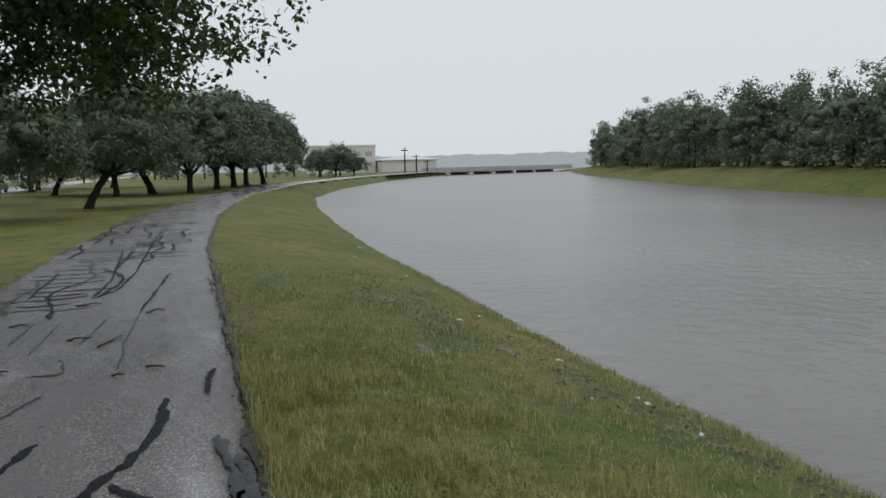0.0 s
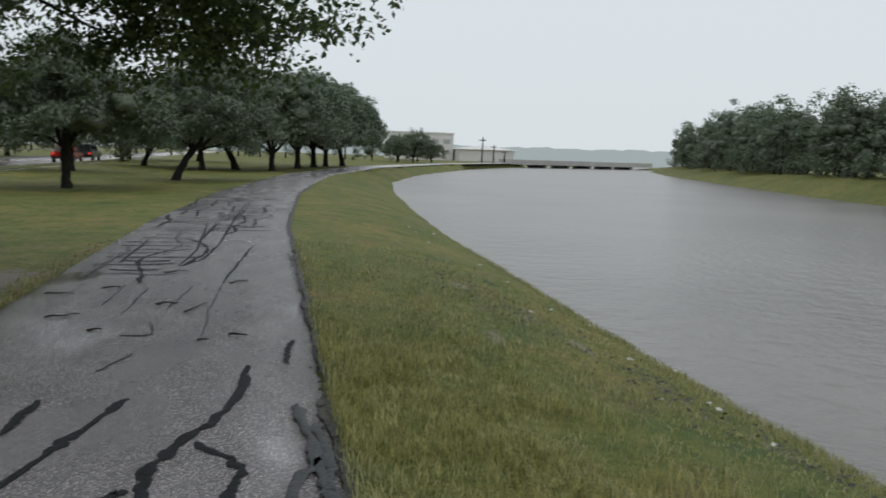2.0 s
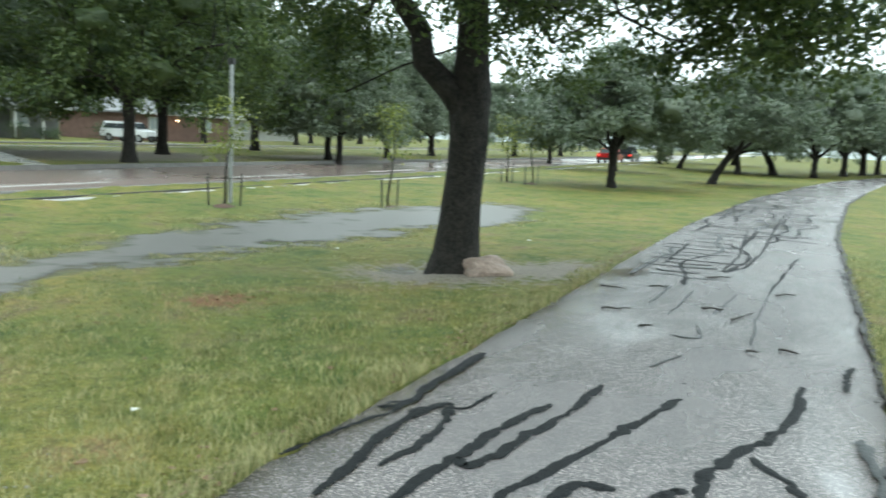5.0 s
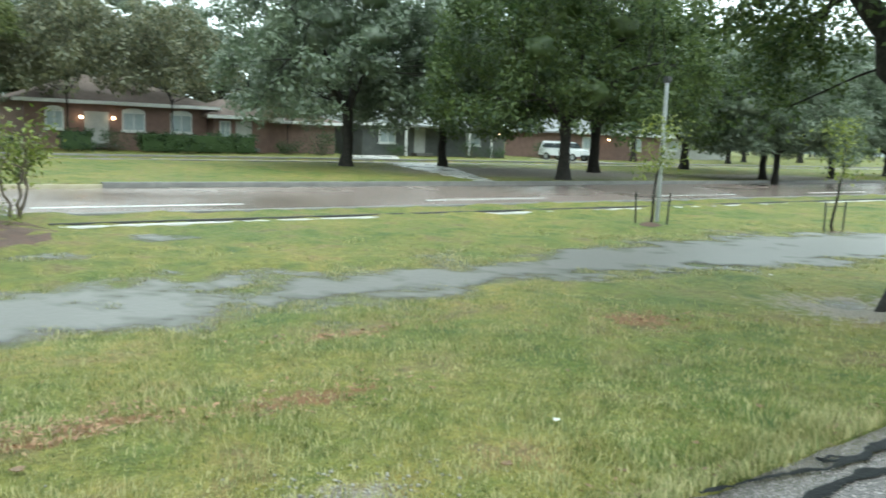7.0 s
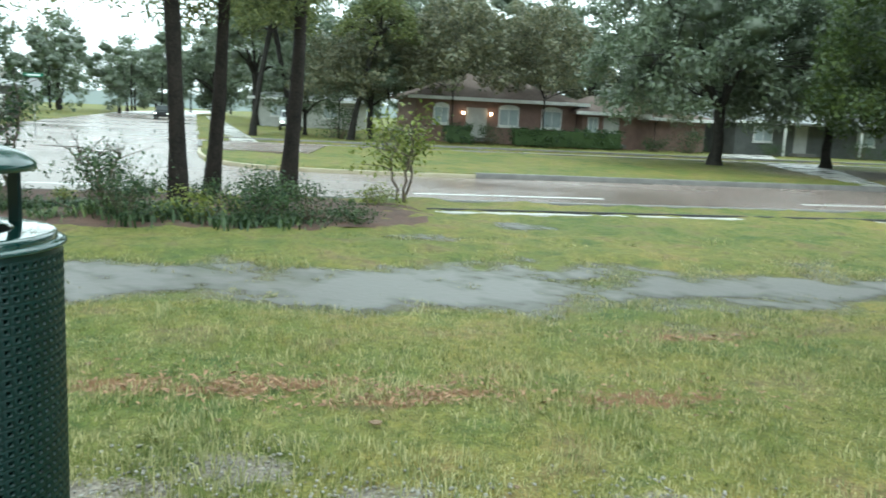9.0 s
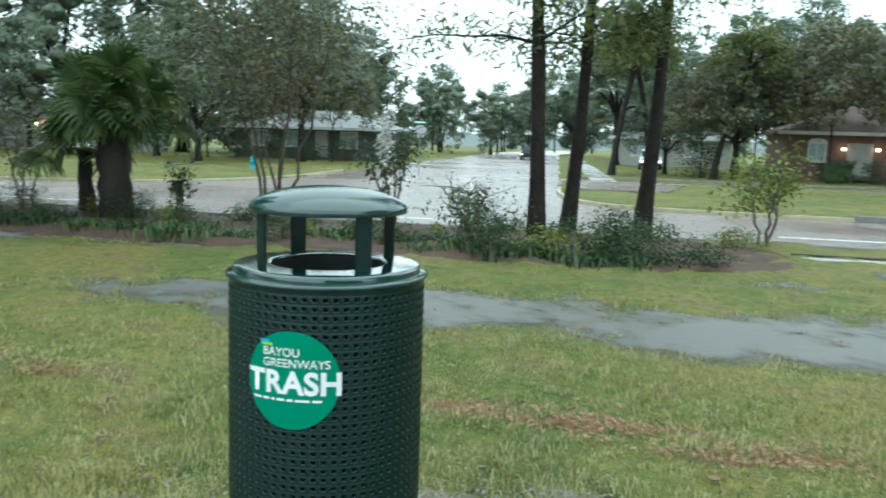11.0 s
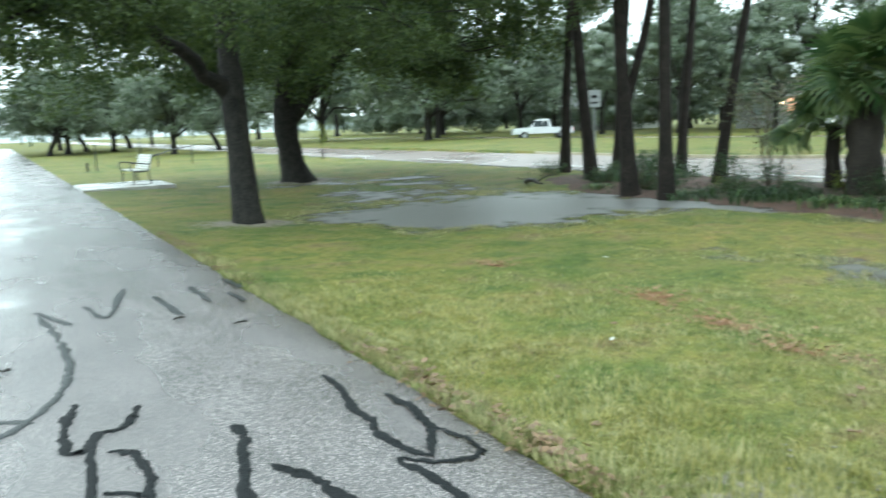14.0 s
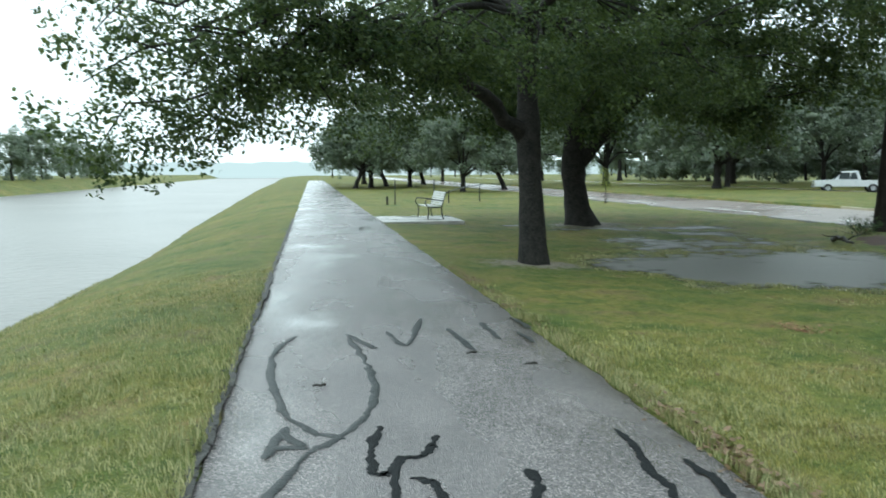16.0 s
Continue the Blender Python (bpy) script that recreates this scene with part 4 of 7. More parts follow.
big_oak("oak_tree", 12, -4.22, -15.3, 0.25, 2.35, 3.75, 9.0, 7.6, (2.0, 0.3, 3.75), (-1.9, 0.5), "large live oak leaning over the trail edge by a puddle", 520, boughs=[
    (2.6, 1.6, 4.1, 6.5, 4.9, 2.05, 0.0), (2.6, 1.6, 4.0, 6.0, 4.4, 2.15, 0.1), (2.4, 1.4, 4.0, 5.4, 3.8, 2.35, 0.2), (2.2, 1.2, 3.8, 4.6, 3.2, 2.6, 0.3), (2.0, 1.0, 3.8, 3.9, 2.7, 2.95, 0.5), (3.0, 2.2, 4.4, 6.5, 5.4, 2.75, 0.1), (3.2, 2.6, 4.7, 6.4, 5.3, 3.3, 0.2),
    (3.0, 2.2, 4.5, 5.6, 4.6, 2.9, 0.2), (2.6, 1.8, 4.2, 4.8, 3.9, 2.9, 0.3), (1.4, 0.8, 3.9, 3.3, 1.9, 3.05, 0.6), (1.0, 0.6, 4.0, 2.1, 1.6, 3.2, 0.4), (0.4, 0.8, 4.1, 0.6, 2.4, 3.4, 0.3), (-0.4, 0.8, 4.1, -1.0, 1.9, 3.3, 0.4), (-1.0, 0.6, 4.0, -3.0, 1.7, 3.1, 0.6),
    (-1.4, -0.2, 3.9, -3.6, -1.2, 2.9, 0.7), (1.0, -0.8, 3.8, 2.6, -2.4, 2.75, 0.4), (-0.6, -1.0, 3.8, -1.2, -3.0, 2.9, 0.6)], open_side=1.6, twigs=6, per=36, bend=(-0.07, -0.75), flare=0.35)
big_oak("oak_tree", 13, -8.75, -25.95, 0.4, 1.9, 3.4, 9.5, 7.5, (-2.5, 1.0, 4.9), (-0.5, 0), "broad live oak with a low fork in wet grass", 560, 0.13, [
    (-1.5, 1.0, 4.8, -4.5, 2.6, 3.1, 0.9), (1.2, 1.0, 4.6, 3.4, 2.4, 3.2, 0.8), (-2.4, 0.2, 4.9, -6.0, 0.4, 3.0, 1.0), (0.2, 1.4, 4.8, 0.6, 3.6, 3.4, 0.7)], twigs=6, per=30, bend=(0.3, 0.0), far=True)

mid_a = make_tree("oak_tree", 21, 5.6, 3.3, 1.75, 0.16, 1.5, 170, 210, 0.135, 0.46, LEAF_HAZE, BARK, label="rounded dark green oak on the lawn")
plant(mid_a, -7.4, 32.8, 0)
mid_b = make_tree("oak_tree", 22, 5.9, 3.4, 1.8, 0.18, 1.7, 170, 190, 0.14, 0.46, LEAF_HAZE, BARK, lean=(0.9, 0.3), label="leaning dark oak with a rounded crown")
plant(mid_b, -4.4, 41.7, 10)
mid_c = make_tree("oak_tree", 23, 7.6, 4.4, 1.9, 0.22, 1.5, 150, 85, 0.24, 0.55, LEAF_HAZE, BARK, label="rounded dark green oak on the lawn")
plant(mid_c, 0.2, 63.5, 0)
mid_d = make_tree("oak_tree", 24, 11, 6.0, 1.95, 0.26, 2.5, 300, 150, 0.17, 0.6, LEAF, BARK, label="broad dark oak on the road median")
# Same kind of oak as mid_d; the haze sits in its paler leaf colour.
mid_e = make_tree("oak_tree", 26, 10.5, 5.4, 2.0, 0.24, 2.5, 260, 150, 0.19, 0.62, LEAF_HAZE, BARK, label="broad oak with haze-paled leaf colour on the road median")
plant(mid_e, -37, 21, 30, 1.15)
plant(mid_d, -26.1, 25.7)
mid_f = make_tree("oak_tree", 25, 6.6, 3.9, 1.8, 0.2, 1.6, 150, 75, 0.25, 0.55, LEAF_HAZE, BARK, lean=(0.6, -0.3), label="rounded dark green oak on the lawn")
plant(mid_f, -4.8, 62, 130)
rng = random.Random(5)
ROW = [(-2.6, 66, 1.05), (2.4, 73, 1.05), (4.2, 81, 1.1), (5.8, 88, 1.1), (8.0, 93, 1.1), (-11.5, 52, 0.8), (-10, 70, 0.82), (-14, 84, 0.85), (-8, 97, 0.95), (-20, 66, 0.78), (-16, 100, 0.95)]
for n, (x, y, s) in enumerate(ROW):
    plant_copy((mid_f, mid_c)[n % 2], x, y, rng.uniform(0, 360), s * (1.08 if n % 2 else 1.2))
MEDIAN = [(-32.4, 34.4, 1.1), (-26.8, 42.3, 0.78), (-24.9, 40.5, 0.74), (-27.4, 51, 0.85), (-38.6, 28.3, 1.0), (-30, 64, 0.84), (-28, 80, 0.8), (-38, 50, 0.95), (-28, 97, 0.82),
          (-38, -73, 1.1), (-34, -92, 1.15), (-52, -96, 1.3), (-30, -112, 1.2)]
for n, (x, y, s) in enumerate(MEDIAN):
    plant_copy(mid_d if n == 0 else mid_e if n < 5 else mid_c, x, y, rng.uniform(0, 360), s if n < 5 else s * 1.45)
SOUTH = [(-4.5, -84, 1.0), (-6.5, -90, 1.1), (-9, -99, 1.1), (-11, -92, 1.0), (-15, -110, 1.2), (-7.5, -118, 1.2), (-20, -84, 1.1), (-13, -70, 0.9)]
for n, (x, y, s) in enumerate(SOUTH):
    plant_copy((mid_f, mid_c)[n % 2], x, y, rng.uniform(0, 360), s * 1.12)

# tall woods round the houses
wood_a = make_tree("wood_tree", 31, 13, 5.5, 3.2, 0.28, 3.0, 92, 72, 0.34, 0.72, LEAF_HAZE, BARK, label="tall dark tree behind the houses")
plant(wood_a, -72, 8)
wood_b = make_tree("wood_tree", 32, 16, 5.0, 5.0, 0.3, 5.0, 92, 72, 0.34, 0.78, LEAF_HAZE, BARK, label="tall dark tree behind the houses")
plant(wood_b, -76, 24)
WOODS = [(-53, -44, 0.75), (-51, -52, 0.75), (-50, -61, 0.7), (-54, -68, 0.85), (-51, -76, 0.85), (-46, -86, 0.85), (-57, -58, 0.95), (-172, -20, 0.85), (-176, -29, 0.9), (-170, -11, 0.8), (-162, -38, 0.8), (-70, 36, 1.0), (-78, 46, 1.1), (-72, 58, 1.0), (-66, 70, 1.0), (-74, 84, 1.1), (-58, 88, 0.9), (-60, 104, 1.0), (-50, 120, 1.0), (-84, -2, 1.0), (-96, 4, 1.1), (-92, 18, 1.1), (-78, -34, 1.3), (-74, -44, 1.35), (-57, -36, 0.8),
         (-72, -56, 1.35), (-84, -36, 1.0), (-100, -40, 1.2), (-58, -54, 0.9), (-66, -66, 1.0), (-60, -82, 1.0), (-68, -100, 1.1), (-60, -118, 1.1), (-52, -134, 1.1), (-120, -2, 1.0), (-135, -32, 0.9), (-150, -26, 1.0), (-128, -44, 1.0), (-165, -18, 1.3), (-40, -140, 1.0), (-24, -150, 1.0),
         (-112, -38, 1.1), (-150, -10, 1.3), (-53, 62, 0.8), (-52, 76, 0.85), (-55.6, -23.5, 0.8), (-50, -28.5, 0.75), (-69, 11, 0.75), (-70, 17, 0.85), (-69, 27, 0.8), (-68, 33, 0.7), (-54, 6.0, 0.45), (-60, 2, 0.5)]
for n, (x, y, s) in enumerate(WOODS):
    plant_copy((wood_a, wood_b)[n % 2], x, y, rng.uniform(0, 360), s)

# the wooded far bank
def bank_wood(name, y0, y1, step, deep, seed, low, high, line=None, label="dense dark wood along the far river bank", per=58, leaf=0.3):
    line = line or far_edge
    r = np.random.default_rng(seed)
    vs, hearts, runs = [], [], []
    for y in np.arange(y0, y1, step):
        for d in np.arange(8.5, deep, 4.5):
            yy = y + r.uniform(-2, 2)
            x = float(line(yy)) + d + r.uniform(-1.5, 1.5)
            h = r.uniform(low, high) * (1 + 0.12 * math.sin(y * 0.11)) * float(np.interp(y, [50, 110], [1.0, 1.2]))
            c = oak_crown_centres(r, 42, r.uniform(2.8, 4.0), 0.3, h * 1.06, (x, yy), 0.15)
            c[:, 2] += 0.3
            vs.append(c)
            hearts.append(heart_of(c, 7, r))
            runs.append((np.array([(x, yy, 0.3), (x + 0.2, yy, 2.0), (x, yy, h * 0.7)]), [0.2, 0.16, 0.08]))
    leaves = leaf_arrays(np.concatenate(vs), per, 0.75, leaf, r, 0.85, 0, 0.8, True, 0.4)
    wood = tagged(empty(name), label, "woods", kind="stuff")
    child("foliage", np_mesh("foliage", *leaves, LEAF_HAZE), wood)
    child("inner_foliage", np_mesh("inner_foliage", *inner_mass(np.concatenate(hearts), 0.8, r), LEAF_HAZE), wood)
    child("trunk", tube_mesh("trunk", runs, BARK, 5), wood)


bank_wood("far_bank_woods", 18, 185, 4.0, 15, 41, 6.2, 9.4)
bank_wood("far_bank_woods", -200, -40, 7.0, 13, 42, 7.0, 10.0)

bank_wood("rear_woods", -150, 190, 5.5, 16, 43, 9, 14, lambda y: np.interp(y, [-150, -60, -34, -10, 6, 190], [-70, -100, -125, -170, -112, -100]), "dense dark wood behind the houses", 24, 0.5)
bank_wood("roadside_thicket", -128, -34, 5.0, 12, 46, 2.6, 4.6, lambda y: np.interp(y, [-128, -60, -34], [-62, -76, -84]), "low dark thicket beyond the road", 60, 0.3)
bank_wood("south_woods", -78, -2, 6.0, 12, 44, 7, 10, lambda y: 0.0, "dense dark wood far down the trail")
end_wood = [o for o in bpy.data.objects if o.name.startswith("south_woods")][0]
end_wood.matrix_world = Matrix.Translation((0, -205, 0)) @ Matrix.Rotation(radians(-90), 4, "Z") @ Matrix.Scale(-1, 4, (1, 0, 0))

bank_wood("north_woods", -110, 30, 6.0, 12, 45, 7, 11, lambda y: 0.0, "dense dark wood beyond the bend of the road")
north = [o for o in bpy.data.objects if o.name.startswith("north_woods")][0]
north.matrix_world = Matrix(((0, 1, 0, 0), (1, 0, 0, 160), (0, 0, 1, -0.6), (0, 0, 0, 1)))

# pines in the planting bed
def make_pine(seed, height, r0, lean, label, low=10, fork=0.0):
    rng = np.random.default_rng(seed)
    tree = tagged(empty("pine_tree"), label, "pine tree")
    s = np.linspace(0, 1, 14)
    stem = np.stack([lean[0] * s + 0.06 * np.sin(s * 9), lean[1] * s + 0.06 * np.sin(s * 7), height * s - 0.15 * (s == 0)], 1)
    runs = [(stem, r0 * (1 + 0.5 * np.exp(-s * 22) - 0.6 * s))]
    if fork:
        runs.append((np.array([(lean[0] * fork / height, lean[1] * fork / height, fork), (-0.22, 0.2, fork + 1.6), (-0.7, 0.5, fork + 4.6), (-1.0, 0.8, fork + 8)]), [r0 * 0.6, r0 * 0.55, r0 * 0.45, r0 * 0.2]))
    centres = []
    # Pines without low boughs get an added dense top, unseen, shading the puddle.
    top = 14 if low else 36
    for k in range(top + low):
        f = rng.uniform(0.44, 1.0) if k < top else rng.uniform(0.26, 0.42)
        a = rng.uniform(0, 2 * np.pi)
        ln = rng.uniform(0.8, 2.4) * (1.25 - 0.7 * f)
        b = np.array([np.interp(f, s, stem[:, 0]), np.interp(f, s, stem[:, 1]), height * f])
        tip = b + np.array([math.cos(a) * ln, math.sin(a) * ln, rng.uniform(-0.2, 0.5)])
        runs.append((curve_points(b, tip, 5, 0.15, rng, 0.05), np.linspace(0.03, 0.008, 5)))
        for u in (0.35, 0.6, 0.8, 1.0):
            centres.append(b + (tip - b) * u + rng.normal(0, 0.2, 3))
    child("trunk", tube_mesh("trunk", runs, PINE_BARK, 9, 0.06, seed), tree, "straight dark pine trunk")
    child("foliage", np_mesh("foliage", *leaf_arrays(centres, 80, 0.3 if low else 0.42, 0.15 if low else 0.22, rng, 0.55, 0.05, 0.3, True), NEEDLE), tree, "sparse yellow-green needles")
    return tree


plant(make_pine(51, 13, 0.14, (0.1, -0.6), "tall straight pine rising from a planting bed"), -14.3, -1.7)
plant(make_pine(52, 12, 0.13, (0.0, 0.6), "tall slightly leaning pine in a planting bed"), -16.1, -1.32)
plant(make_pine(53, 13, 0.145, (0.0, 0.6), "tall slightly leaning pine in a planting bed"), -16.6, 0.08, 0)
SOUTH_PINES = [(-16.07, -21.42, 0.15, -0.35, 0.3), (-14.16, -17.67, 0.155, 1.0, -0.75), (-18.41, -21.7, 0.15, -0.6, 0.55), (-12.4, -14.15, 0.165, 0.6, -0.5), (-12.28, -12.92, 0.14, 0.2, -0.15), (-18.9, -19.3, 0.15, -0.65, 0.65), (-15.27, -14.37, 0.125, -1.15, 1.25)]
for n, (x, y, r0, lx, ly) in enumerate(SOUTH_PINES):
    tall = 12.5 + 0.9 * (n % 3)
    plant(make_pine(54 + n, tall, r0, (lx, ly), "tall slightly leaning pine at the bed's end" if abs(lx) > 0.5 else "tall straight pine at the bed's end", 0, 1.9 if n == 3 else 0.0), x, y)


# fan palm
def fan_leaf_mesh(seed, blades=26, reach=0.8):
    rng = np.random.default_rng(seed)
    vs, fs = [], []
    for k in range(blades):
        a = np.linspace(-2.1, 2.1, blades)[k]
        d = np.array([math.cos(a), math.sin(a), 0.0])
        n = np.array([-d[1], d[0], 0.0])
        ln = reach * rng.uniform(0.85, 1.05)
        o = len(vs)
        for u, w, z in ((0.03, 0.006, 0), (0.5, 0.048, 0.05), (0.8, 0.028, -0.02), (1.0, 0.003, -0.2)):
            vs += [d * ln * u - n * w + (0, 0, z), d * ln * u + n * w + (0, 0, z + 0.015)]
        fs += [(o + 2 * i, o + 2 * i + 1, o + 2 * i + 3, o + 2 * i + 2) for i in range(3)]
    return np_mesh("frond", np.array(vs), np.array(fs), PALM_LEAF)


def make_palm(seed, height, r0, fronds, label, low=-30, reach=1.0):
    rng = np.random.default_rng(seed)
    palm = tagged(empty("fan_palm"), label, "palm tree")
    s = np.linspace(0, 1, 10)
    stem = np.stack([0.05 * np.sin(s * 4), 0.03 * np.sin(s * 5), height * s - 0.1 * (s == 0)], 1)
    child("trunk", tube_mesh("trunk", [(stem, r0 * (1.15 - 0.25 * s + 0.06 * np.sin(s * 40)))], PALM_TRUNK, 12, 0.09, seed), palm, "shaggy brown palm trunk")
    leaves = [fan_leaf_mesh(seed + k) for k in range(3)]
    for k in range(fronds):
        a = 2.4 * k + rng.uniform(-0.3, 0.3)
        tilt = np.interp(k / fronds, [0, 0.7, 1], [82, 10, low]) + rng.uniform(-12, 12)
        ln = rng.choice((0.55, 0.8, 1.15)) * rng.uniform(0.9, 1.1) * reach
        d = np.array([math.cos(a) * math.cos(radians(tilt)), math.sin(a) * math.cos(radians(tilt)), math.sin(radians(tilt))])
        tip = np.array([0, 0, height]) + d * ln
        f = child("frond", leaves[k % 3], palm)
        f.matrix_local = Matrix.Translation(tip) @ Matrix.Rotation(a, 4, "Z") @ Matrix.Rotation(radians(-tilt + 12), 4, "Y") @ Matrix.Rotation(rng.uniform(-1.2, 1.2), 4, "X")
        child("frond_stalk", tube_mesh("frond_stalk", [(curve_points((0, 0, height - 0.1), tip, 4, 0.03, rng, 0.005), [0.016, 0.013, 0.011, 0.009])], PALM_LEAF, 5), palm)
    return palm


plant(make_palm(61, 1.95, 0.3, 26, "stout fan palm with a dark trunk in the bed", -4, 1.05), -14.9, -10.35)
plant(make_palm(62, 1.3, 0.15, 12, "small fan palm beside a larger one", -40, 0.7), -15.4, -11.4)


# multi-stemmed small trees, shrubs
def make_crape(name, seed, height, radius, stems, leaf_mat, per, label, bark=None, leaf=0.1, stem_r=0.035):
    rng = np.random.default_rng(seed)
    tree = tagged(empty(name), label, "small tree")
    centres = []
    for k in range(stems):
        a = 2 * np.pi * k / stems + rng.uniform(-0.4, 0.4)
        top = np.array([math.cos(a) * radius * 0.45, math.sin(a) * radius * 0.45, height * 0.62])
        p = curve_points((math.cos(a) * 0.08, math.sin(a) * 0.08, -0.08), top, 9, 0.0, rng, 0.06 * radius / 2)
        runs = [(p, np.linspace(stem_r, stem_r * 0.35, 9))]
        for _ in range(7):
            q = p[rng.integers(4, 9)]
            e = q + np.array([rng.normal(0, radius * 0.4), rng.normal(0, radius * 0.4), rng.uniform(0.1, height * 0.4)])
            runs.append((curve_points(q, e, 4, 0.03, rng, 0.02), np.linspace(stem_r * 0.4, 0.005, 4)))
            centres += [e, (e + q) / 2]
        child("stem", tube_mesh("stem", runs, bark or PALE_BARK, 6, 0.03, seed + k), tree, "slender wet branching stem")
    child("crown", np_mesh("crown", *leaf_arrays(centres, per, 0.22 * radius, leaf, rng, 0.7), leaf_mat), tree, "thin airy foliage")
    return tree


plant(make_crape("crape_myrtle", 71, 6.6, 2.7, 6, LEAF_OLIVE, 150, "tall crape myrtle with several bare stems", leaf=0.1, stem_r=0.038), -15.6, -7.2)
plant(make_crape("crape_myrtle", 72, 2.1, 0.9, 3, LEAF_YOUNG, 26, "small yellowing crape myrtle at the bed's end"), -16.2, 2.3)
plant(make_crape("flowering_shrub", 73, 2.3, 0.8, 4, LEAF_SHRUB, 16, "tall shrub with a spike of white flowers"), -16.4, -5.0)
plant(make_crape("thin_shrub", 74, 1.3, 0.9, 3, LEAF_SHRUB, 6, "thin shrub with nearly bare twigs", leaf=0.06), -16.0, -3.3)
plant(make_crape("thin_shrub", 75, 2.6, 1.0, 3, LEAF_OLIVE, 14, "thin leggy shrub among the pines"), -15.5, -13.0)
plant(make_crape("thin_shrub", 76, 1.3, 0.5, 2, LEAF_SHRUB, 12, "thin shrub with nearly bare twigs"), -15.0, -9.0)
white = tagged(new("flower_spike", np_mesh("flower_spike", *leaf_arrays([(0, 0, z) for z in np.arange(0.0, 0.9, 0.1)], 60, 0.09, 0.06, np.random.default_rng(9), 1.0, 0, 0.8), PETAL)), "white flower cluster on a tall shrub", "flowers", kind="stuff")
white.matrix_world = Matrix.Translation((-15.75, -4.92, 1.3))


def make_shrub(name, seed, radius, height, leaf_mat, count, label, leaf=0.07):
    rng = np.random.default_rng(seed)
    s = tagged(empty(name), label, "shrub")
    c = np.stack([rng.normal(0, radius * 0.5, count), rng.normal(0, radius * 0.5, count), rng.uniform(0.1, height, count)], 1)
    runs = [(curve_points((q[0] * 0.2, q[1] * 0.2, -0.05), q, 4, 0.02, rng, 0.01), [0.012, 0.01, 0.007, 0.004]) for q in c[::2]]
    child("stem", tube_mesh("stem", runs, STAKE, 4), s)
    child("foliage", np_mesh("foliage", *leaf_arrays(c, 21, radius * 0.2, leaf, rng, 0.8), leaf_mat), s)
    return s


shrub_a = plant(make_shrub("shrub", 81, 0.6, 0.65, LEAF_SHRUB, 46, "low dark green shrub in the mulch bed"), -13.0, -0.4)
shrub_b = plant(make_shrub("shrub", 82, 0.7, 0.9, LEAF_SHRUB, 52, "rounded dark green shrub in the mulch bed"), -13.3, -2.6)
shrub_c = plant(make_shrub("shrub", 83, 0.45, 0.5, LEAF_YOUNG, 26, "low yellow-green shrub in the mulch bed"), -13.0, -1.4)
r2 = random.Random(8)
for n in range(44):
    y = -20 + n * 0.5 + r2.uniform(-0.3, 0.3)
    plant_copy((shrub_a, shrub_b, shrub_a, shrub_c, shrub_b)[n % 5], r2.uniform(-15.9, -12.6) if y > -17 else r2.uniform(-17.5, -14.5), y, r2.uniform(0, 360), r2.uniform(0.5, 0.85))

def make_clump(seed, radius, height, count, leaf_mat, label):
    """A low tuft of arching strap leaves."""
    rng = np.random.default_rng(seed)
    c = np.stack([rng.normal(0, radius * 0.5, count), rng.normal(0, radius * 0.5, count), np.zeros(count)], 1)
    a, h = rng.uniform(0, 2 * np.pi, count), height * rng.uniform(0.6, 1.2, count)
    d = np.stack([np.cos(a), np.sin(a)], 1)
    w = np.stack([-d[:, 1], d[:, 0]], 1) * 0.012
    rows = []
    for u, k, z in ((0.0, 1.0, 0.0), (0.45, 1.0, 0.75), (1.0, 0.1, 0.7)):
        for s in (-1, 1):
            rows.append(np.c_[c[:, :2] + d * (h * u * 0.7)[:, None] + w * s * k, h * z - 0.01])
    v = np.stack(rows, 1).reshape(-1, 3)
    o = np.arange(count)[:, None] * 6
    f = np.concatenate([o + [0, 1, 3, 2], o + [2, 3, 5, 4]], 0)
    return tagged(new("ground_cover", np_mesh("ground_cover", v, f, leaf_mat)), label, "plant", kind="stuff")


clump_a = plant(make_clump(84, 0.5, 0.24, 150, PALM_LEAF, "low tuft of yellow-green strap leaves in the bed"), -12.9, -9.6)
clump_b = plant(make_clump(85, 0.55, 0.22, 150, LEAF_SHRUB, "low tuft of dark green strap leaves in the bed"), -13.2, -11.0)
for n in range(46):
    y = r2.uniform(-19.5, 1.5)
    plant_copy((clump_a, clump_b, clump_b)[n % 3], r2.uniform(-13.9, -12.5) if y > -16 else r2.uniform(-16.5, -14.2), y, r2.uniform(0, 360), r2.uniform(0.7, 1.3))

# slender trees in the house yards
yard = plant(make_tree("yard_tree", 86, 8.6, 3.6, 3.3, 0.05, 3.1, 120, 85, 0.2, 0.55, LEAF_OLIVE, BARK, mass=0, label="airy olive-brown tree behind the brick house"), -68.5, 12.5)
for x, y, s in ((-68.6, 17.6, 1.1), (-68.4, 22.6, 1.0), (-67.4, 14.8, 1.35), (-67.0, 20.2, 1.3), (-54.6, 7.2, 1.0), (-55.0, 11.6, 1.15), (-54.8, 18.0, 1.1), (-54.5, 26.2, 0.62), (-54.6, 4.0, 0.8), (-58, -22.0, 0.9), (-57.5, -27.5, 0.85), (-58.5, -32.5, 0.95)):
    plant_copy(yard, x, y, x * 77 + y * 31, s)
lean_tree = plant(make_tree("leaning_tree", 87, 9.6, 2.4, 6.2, 0.17, 6.6, 70, 80, 0.17, 0.5, NEEDLE, BARK, lean=(0.3, 1.5), mass=0, label="slender leaning pine by the side street"), -52.5, 4.6)
